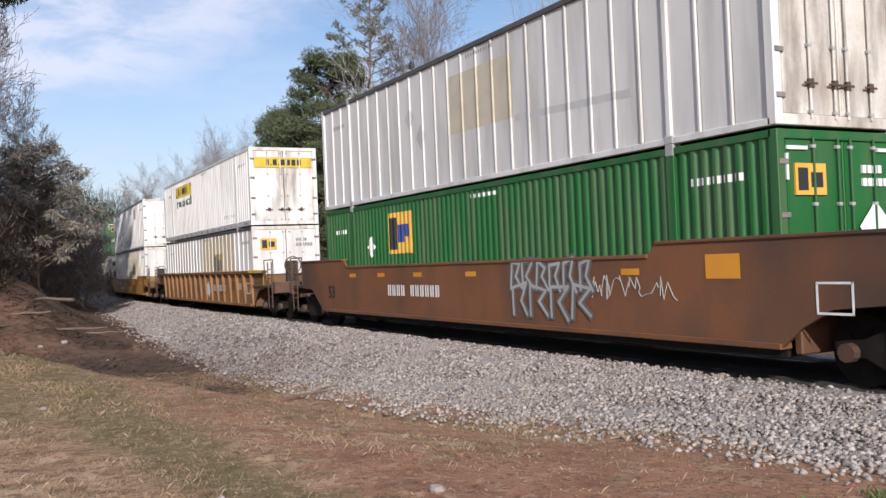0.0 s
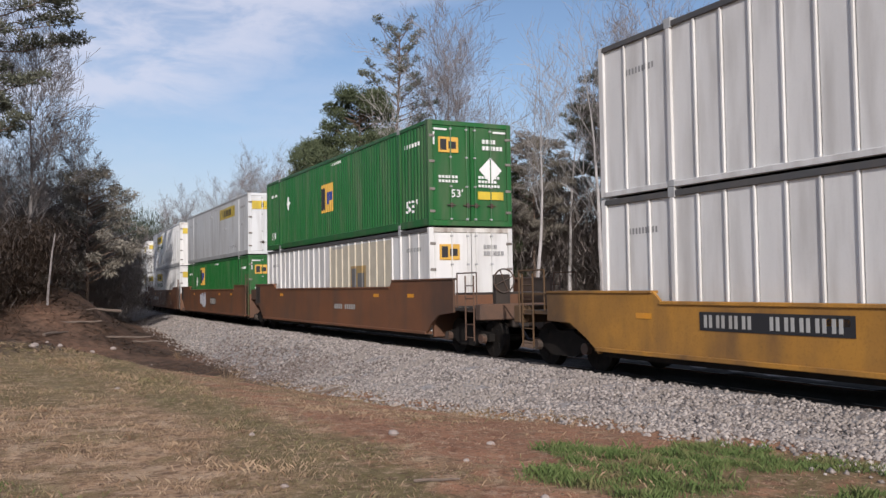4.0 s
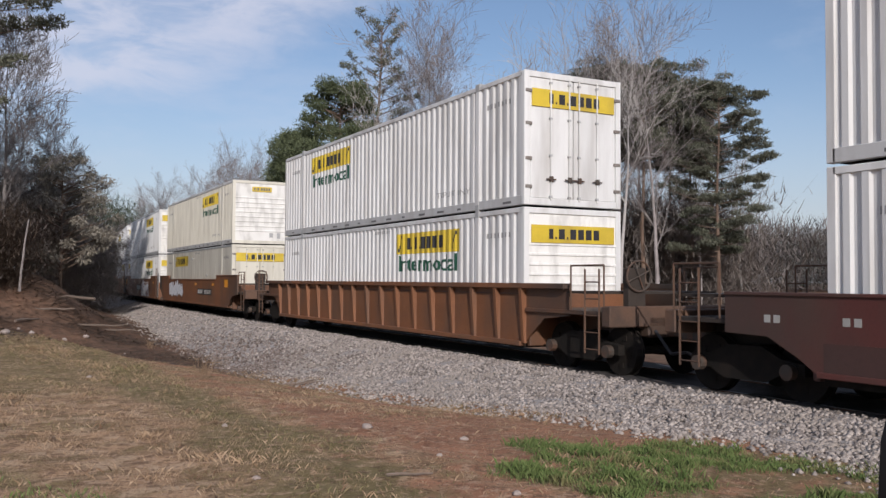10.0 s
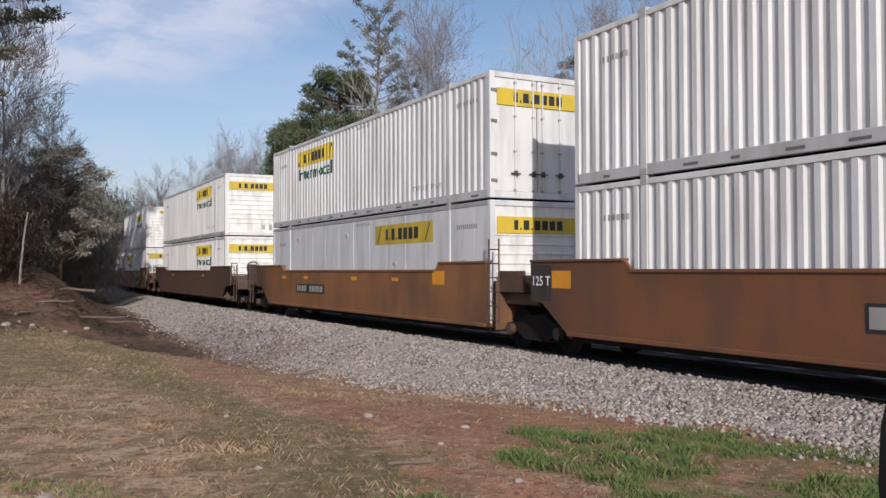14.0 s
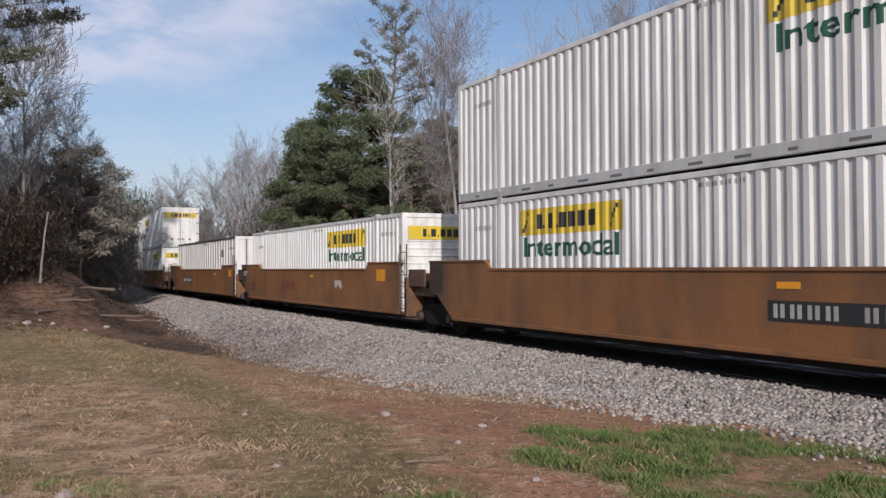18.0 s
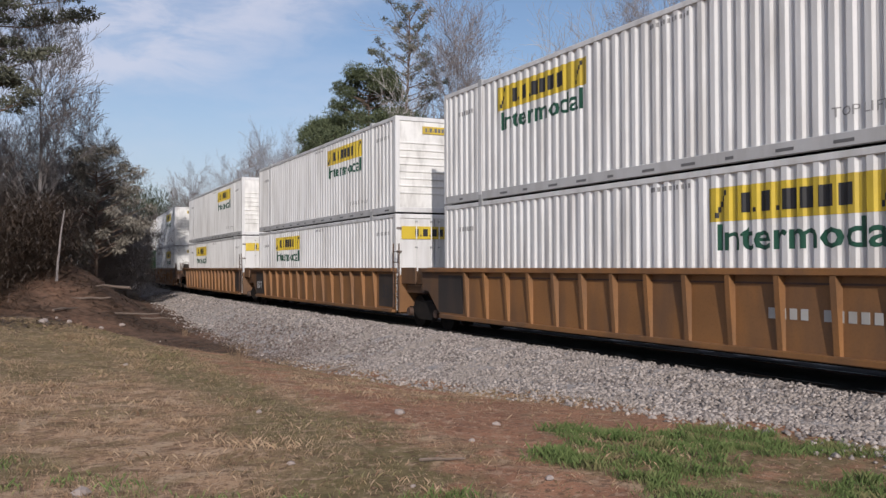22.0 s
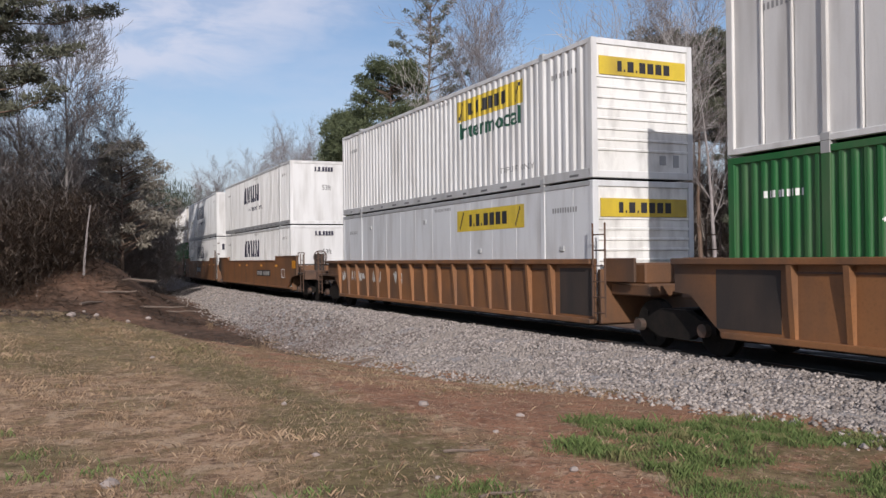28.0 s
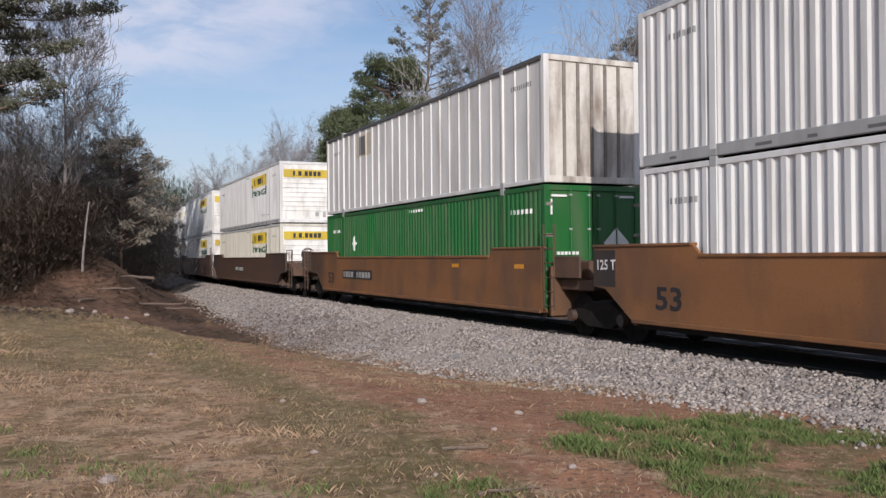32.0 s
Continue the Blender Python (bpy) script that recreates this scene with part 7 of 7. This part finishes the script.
ground_stone(-5.06, -9.55, 0.075, 3, "pale angular stone lying on bare red soil")
for i, (az, el, r) in enumerate(((-0.4, -11.2, 0.035), (-12.0, -12.6, 0.04), (-4.2, -14.0, 0.03), (-14.0, -9.2, 0.045), (1.2, -10.2, 0.05), (-22.0, -6.0, 0.05), (4.6, -13.6, 0.05), (-24.5, -13.5, 0.09), (10.0, -12.0, 0.03), (-20.0, -4.6, 0.06))):
    ground_stone(az, el, r, 10 + i, "small pale stone on worn ground")


def stick(az, el, length, radius, turn, seed, label, name="stick"):
    random.seed(seed)
    g = Geo()
    q = Vector((-length / 2, 0, radius))
    for k in range(5):
        nx = Vector((-length / 2 + length * (k + 1) / 5, jit(0.04) * length, radius + abs(jit(0.03)) * length))
        g.tube(q, nx, radius * (1 - 0.1 * k), radius * (0.9 - 0.1 * k), 6)
        q = nx
    o = tagged(new(name, g.mesh(name)), label, "dead wood")
    o.data.materials.append(M["dead_wood"])
    x, y, z = at_view(az, el)
    o.matrix_basis = pose(x, y, z + 0.005, 0, 0, turn)
    return o


stick(-2.3, -12.6, 0.40, 0.016, 5, 1, "short grey stick on bare soil")
stick(0.6, -15.2, 0.5, 0.014, 25, 2, "weathered stick in thin grass")
stick(-9.2, -6.75, 1.3, 0.035, 30, 3, "weathered fallen branch beside the ballast", "fallen_branch")
stick(-8.4, -6.5, 0.8, 0.022, 60, 4, "thin fallen branch beside the ballast", "fallen_branch")
for i, (az, el, ln, r, turn) in enumerate(((-23.5, -1.3, 4.2, 0.07, 150), (-24.4, -2.0, 2.2, 0.06, 20), (-21.9, -3.0, 2.6, 0.06, 15), (-20.7, -3.25, 1.8, 0.05, 35), (-25.4, -2.6, 1.6, 0.06, 80))):
    stick(az, el, ln, r, turn, 20 + i, "fallen grey log on the ditch bank", "fallen_log")
for i, (az, el, r) in enumerate(((-26.6, -3.25, 0.13), (-25.9, -3.05, 0.09), (-25.2, -3.3, 0.11), (-23.4, -3.7, 0.12), (-22.2, -3.55, 0.14))):
    ground_stone(az, el, r, 40 + i, "grey stone at the head of the ditch")


def weed(az, el, height, seed, label):
    """A clump of dead, bent stems."""
    random.seed(seed)
    thing = tagged(new("dead_weeds"), label, "weeds")
    g = Geo()
    for k in range(34):
        a, ln = random.random() * 6.28, height * (0.5 + 0.7 * random.random())
        p0 = Vector((jit(0.12), jit(0.12), -0.02))
        p1 = p0 + Vector((math.cos(a) * 0.25 * ln, math.sin(a) * 0.25 * ln, ln * 0.7))
        p2 = p1 + Vector((math.cos(a) * 0.6 * ln, math.sin(a) * 0.6 * ln, jit(0.25) * ln))
        g.tube(p0, p1, 0.003, 0.0025, 3, False).tube(p1, p2, 0.0025, 0.0015, 3, False)
    part("stems", g, M["dry_grass"], thing)["kind"] = "stuff"
    thing.matrix_basis = pose(*at_view(az, el))
    return thing


weed(-15.4, -6.2, 0.5, 5, "clump of bent dead stems on the field's edge")
weed(-18.5, -4.3, 0.4, 6, "low clump of dead stems above the ditch")
weed(-13.4, -14.6, 0.16, 8, "tuft of dry grass in thin turf")
weed(-24.0, -9.5, 0.14, 9, "tuft of dry grass in thin turf")

# leaf litter on the field
lx, ly = tufts(5200, 1, -14, 6, 5, 26, 0.3, lambda a, b: np.clip(0.4 + 0.6 * wobble(a, b, 1.2, 7.0), 0, 1))
scatter_s, scatter_u = track_coords(lx, ly)
ok = (scatter_u > foot_of_ballast(scatter_s)[0] + 0.1) & (scatter_s < 34)
lx, ly = lx[ok], ly[ok]
n = len(lx)
lz = ground_z(lx, ly) + 0.012
a, w = rng.random(n) * 6.28, 0.007 + 0.011 * rng.random(n)
ex, ey = np.cos(a) * w, np.sin(a) * w
tip = (rng.random((n, 4)) - 0.3) * 0.012
lv = np.stack([np.stack([lx + ex, ly + ey, lz + tip[:, 0]], 1), np.stack([lx - ey * 0.6, ly + ex * 0.6, lz + tip[:, 1]], 1),
               np.stack([lx - ex, ly - ey, lz + tip[:, 2]], 1), np.stack([lx + ey * 0.6, ly - ex * 0.6, lz + tip[:, 3]], 1)], 1).reshape(-1, 3)
tagged(new("leaf_litter", fast_mesh("leaf_litter", lv, np.arange(4 * n).reshape(-1, 4), M["litter"])), "scattered dry brown leaves on the ground", "leaves", kind="stuff")

# ---- the parked car whose mirror stands beside the camera ----
M["car_black"] = material("black_plastic", (0.012, 0.012, 0.013), 0.45, bump=0.03, vary=0)
M["car_paint"] = material("dark_car_paint", (0.02, 0.02, 0.024), 0.25, bump=0, vary=0, fine_amount=0)
mirror_mat = bpy.data.materials.new("mirror_glass")
mirror_mat.use_nodes = True
mb = mirror_mat.node_tree.nodes["Principled BSDF"]
mb.inputs["Metallic"].default_value, mb.inputs["Roughness"].default_value = 1.0, 0.06
mb.inputs["Base Color"].default_value = (0.55, 0.58, 0.6, 1)
parked_car = tagged(new("parked_car"), "dark parked car with a black door mirror", "car")
parked_car.matrix_basis = pose(0.72, -0.2, float(ground_z(1.4, -0.5)[0]))
body = Geo().box(0.0, 1.75, -3.0, 1.1, 0.35, 1.12, 0.12)
body.box(0.14, 1.61, -2.6, 0.75, 1.1, 1.72, 0.18)
part("body", body, M["car_paint"], parked_car)
part("side_window", Geo().box(0.128, 0.15, -2.0, 0.35, 1.2, 1.55, 0.02), M["car_black"], parked_car)
for wx in (0.12, 1.6):
    for wy in (-2.2, 0.45):
        part("wheel", Geo().tube((wx - 0.1, wy, 0.33), (wx + 0.1, wy, 0.33), 0.33, None, 24), M["car_black"], parked_car)


def oval(cx, cz, rx, rz, y0, y1, swell, n=28, power=2.6):
    """A rounded shell along y: rings of a superellipse."""
    g = Geo()
    rows = []
    for t in np.linspace(0, 1, 8):
        k = math.sqrt(max(0.02, 1 - (1 - t) ** 2.4 * swell))
        y = y0 + (y1 - y0) * (1 - t)
        ring = []
        for i in range(n):
            a = 2 * math.pi * i / n
            ca, sa = math.cos(a), math.sin(a)
            ring.append((cx + rx * k * math.copysign(abs(ca) ** (2 / power), ca), y, cz + rz * k * math.copysign(abs(sa) ** (2 / power), sa)))
        rows.append(ring)
    for r in rows:
        g.v += r
    for i in range(len(rows) - 1):
        for j in range(n):
            g.f.append((i * n + j, i * n + (j + 1) % n, (i + 1) * n + (j + 1) % n, (i + 1) * n + j))
    g.f.append(tuple(reversed(range(n))))
    g.f.append(tuple(range((len(rows) - 1) * n, len(rows) * n)))
    return g


# mirror: built round its own centre, then turned towards the driver
mh = part("mirror_housing", oval(0, 0, 0.135, 0.162, 0.0, 0.13, 0.95), M["car_black"], parked_car, "black mirror housing", True)
mg = part("mirror_glass", oval(0.016, -0.004, 0.105, 0.126, -0.006, 0.004, 0.03), mirror_mat, mh, "mirror glass")
mh.matrix_basis = pose(-0.72 + 0.517, 0.2 + 0.755, 1.513, 0, 0, -26)
part("mirror_arm", Geo().tube((-0.1, 0.98, 1.38), (0.12, 0.72, 1.22), 0.03, 0.045, 10), M["car_black"], parked_car)

def motions():
    """The train rolls by at a steady speed; every wagon and container follows the bend; the wheels turn."""
    times = [i * 0.5 for i in range(65)]
    for thing, s0, z in MOVERS:
        rows = []
        for t in times:
            c = s0 - SPEED * (t - T_REF) + CL / 2
            xa, ya, _ = on_track(c - 9.75)
            xb, yb, _ = on_track(c + 9.75)
            rows.append((t, pose((xa + xb) / 2, (ya + yb) / 2, z, 0, 0, math.degrees(math.atan2(ya - yb, xa - xb)))))
        walk(thing, rows)
    first = WHEELSETS[0]
    turn = SPEED / 0.457 / FPS
    walk(first, [(k / FPS, pose(0, 0, 0, 0, math.degrees((k * turn) % (2 * math.pi)), 0)) for k in range(int(32 * FPS) + 1)])
    for w in WHEELSETS[1:]:
        w.rotation_mode = "QUATERNION"
        keys = w.animation_data_create()
        keys.action = first.animation_data.action
        keys.action_slot = first.animation_data.action_slot


motions()
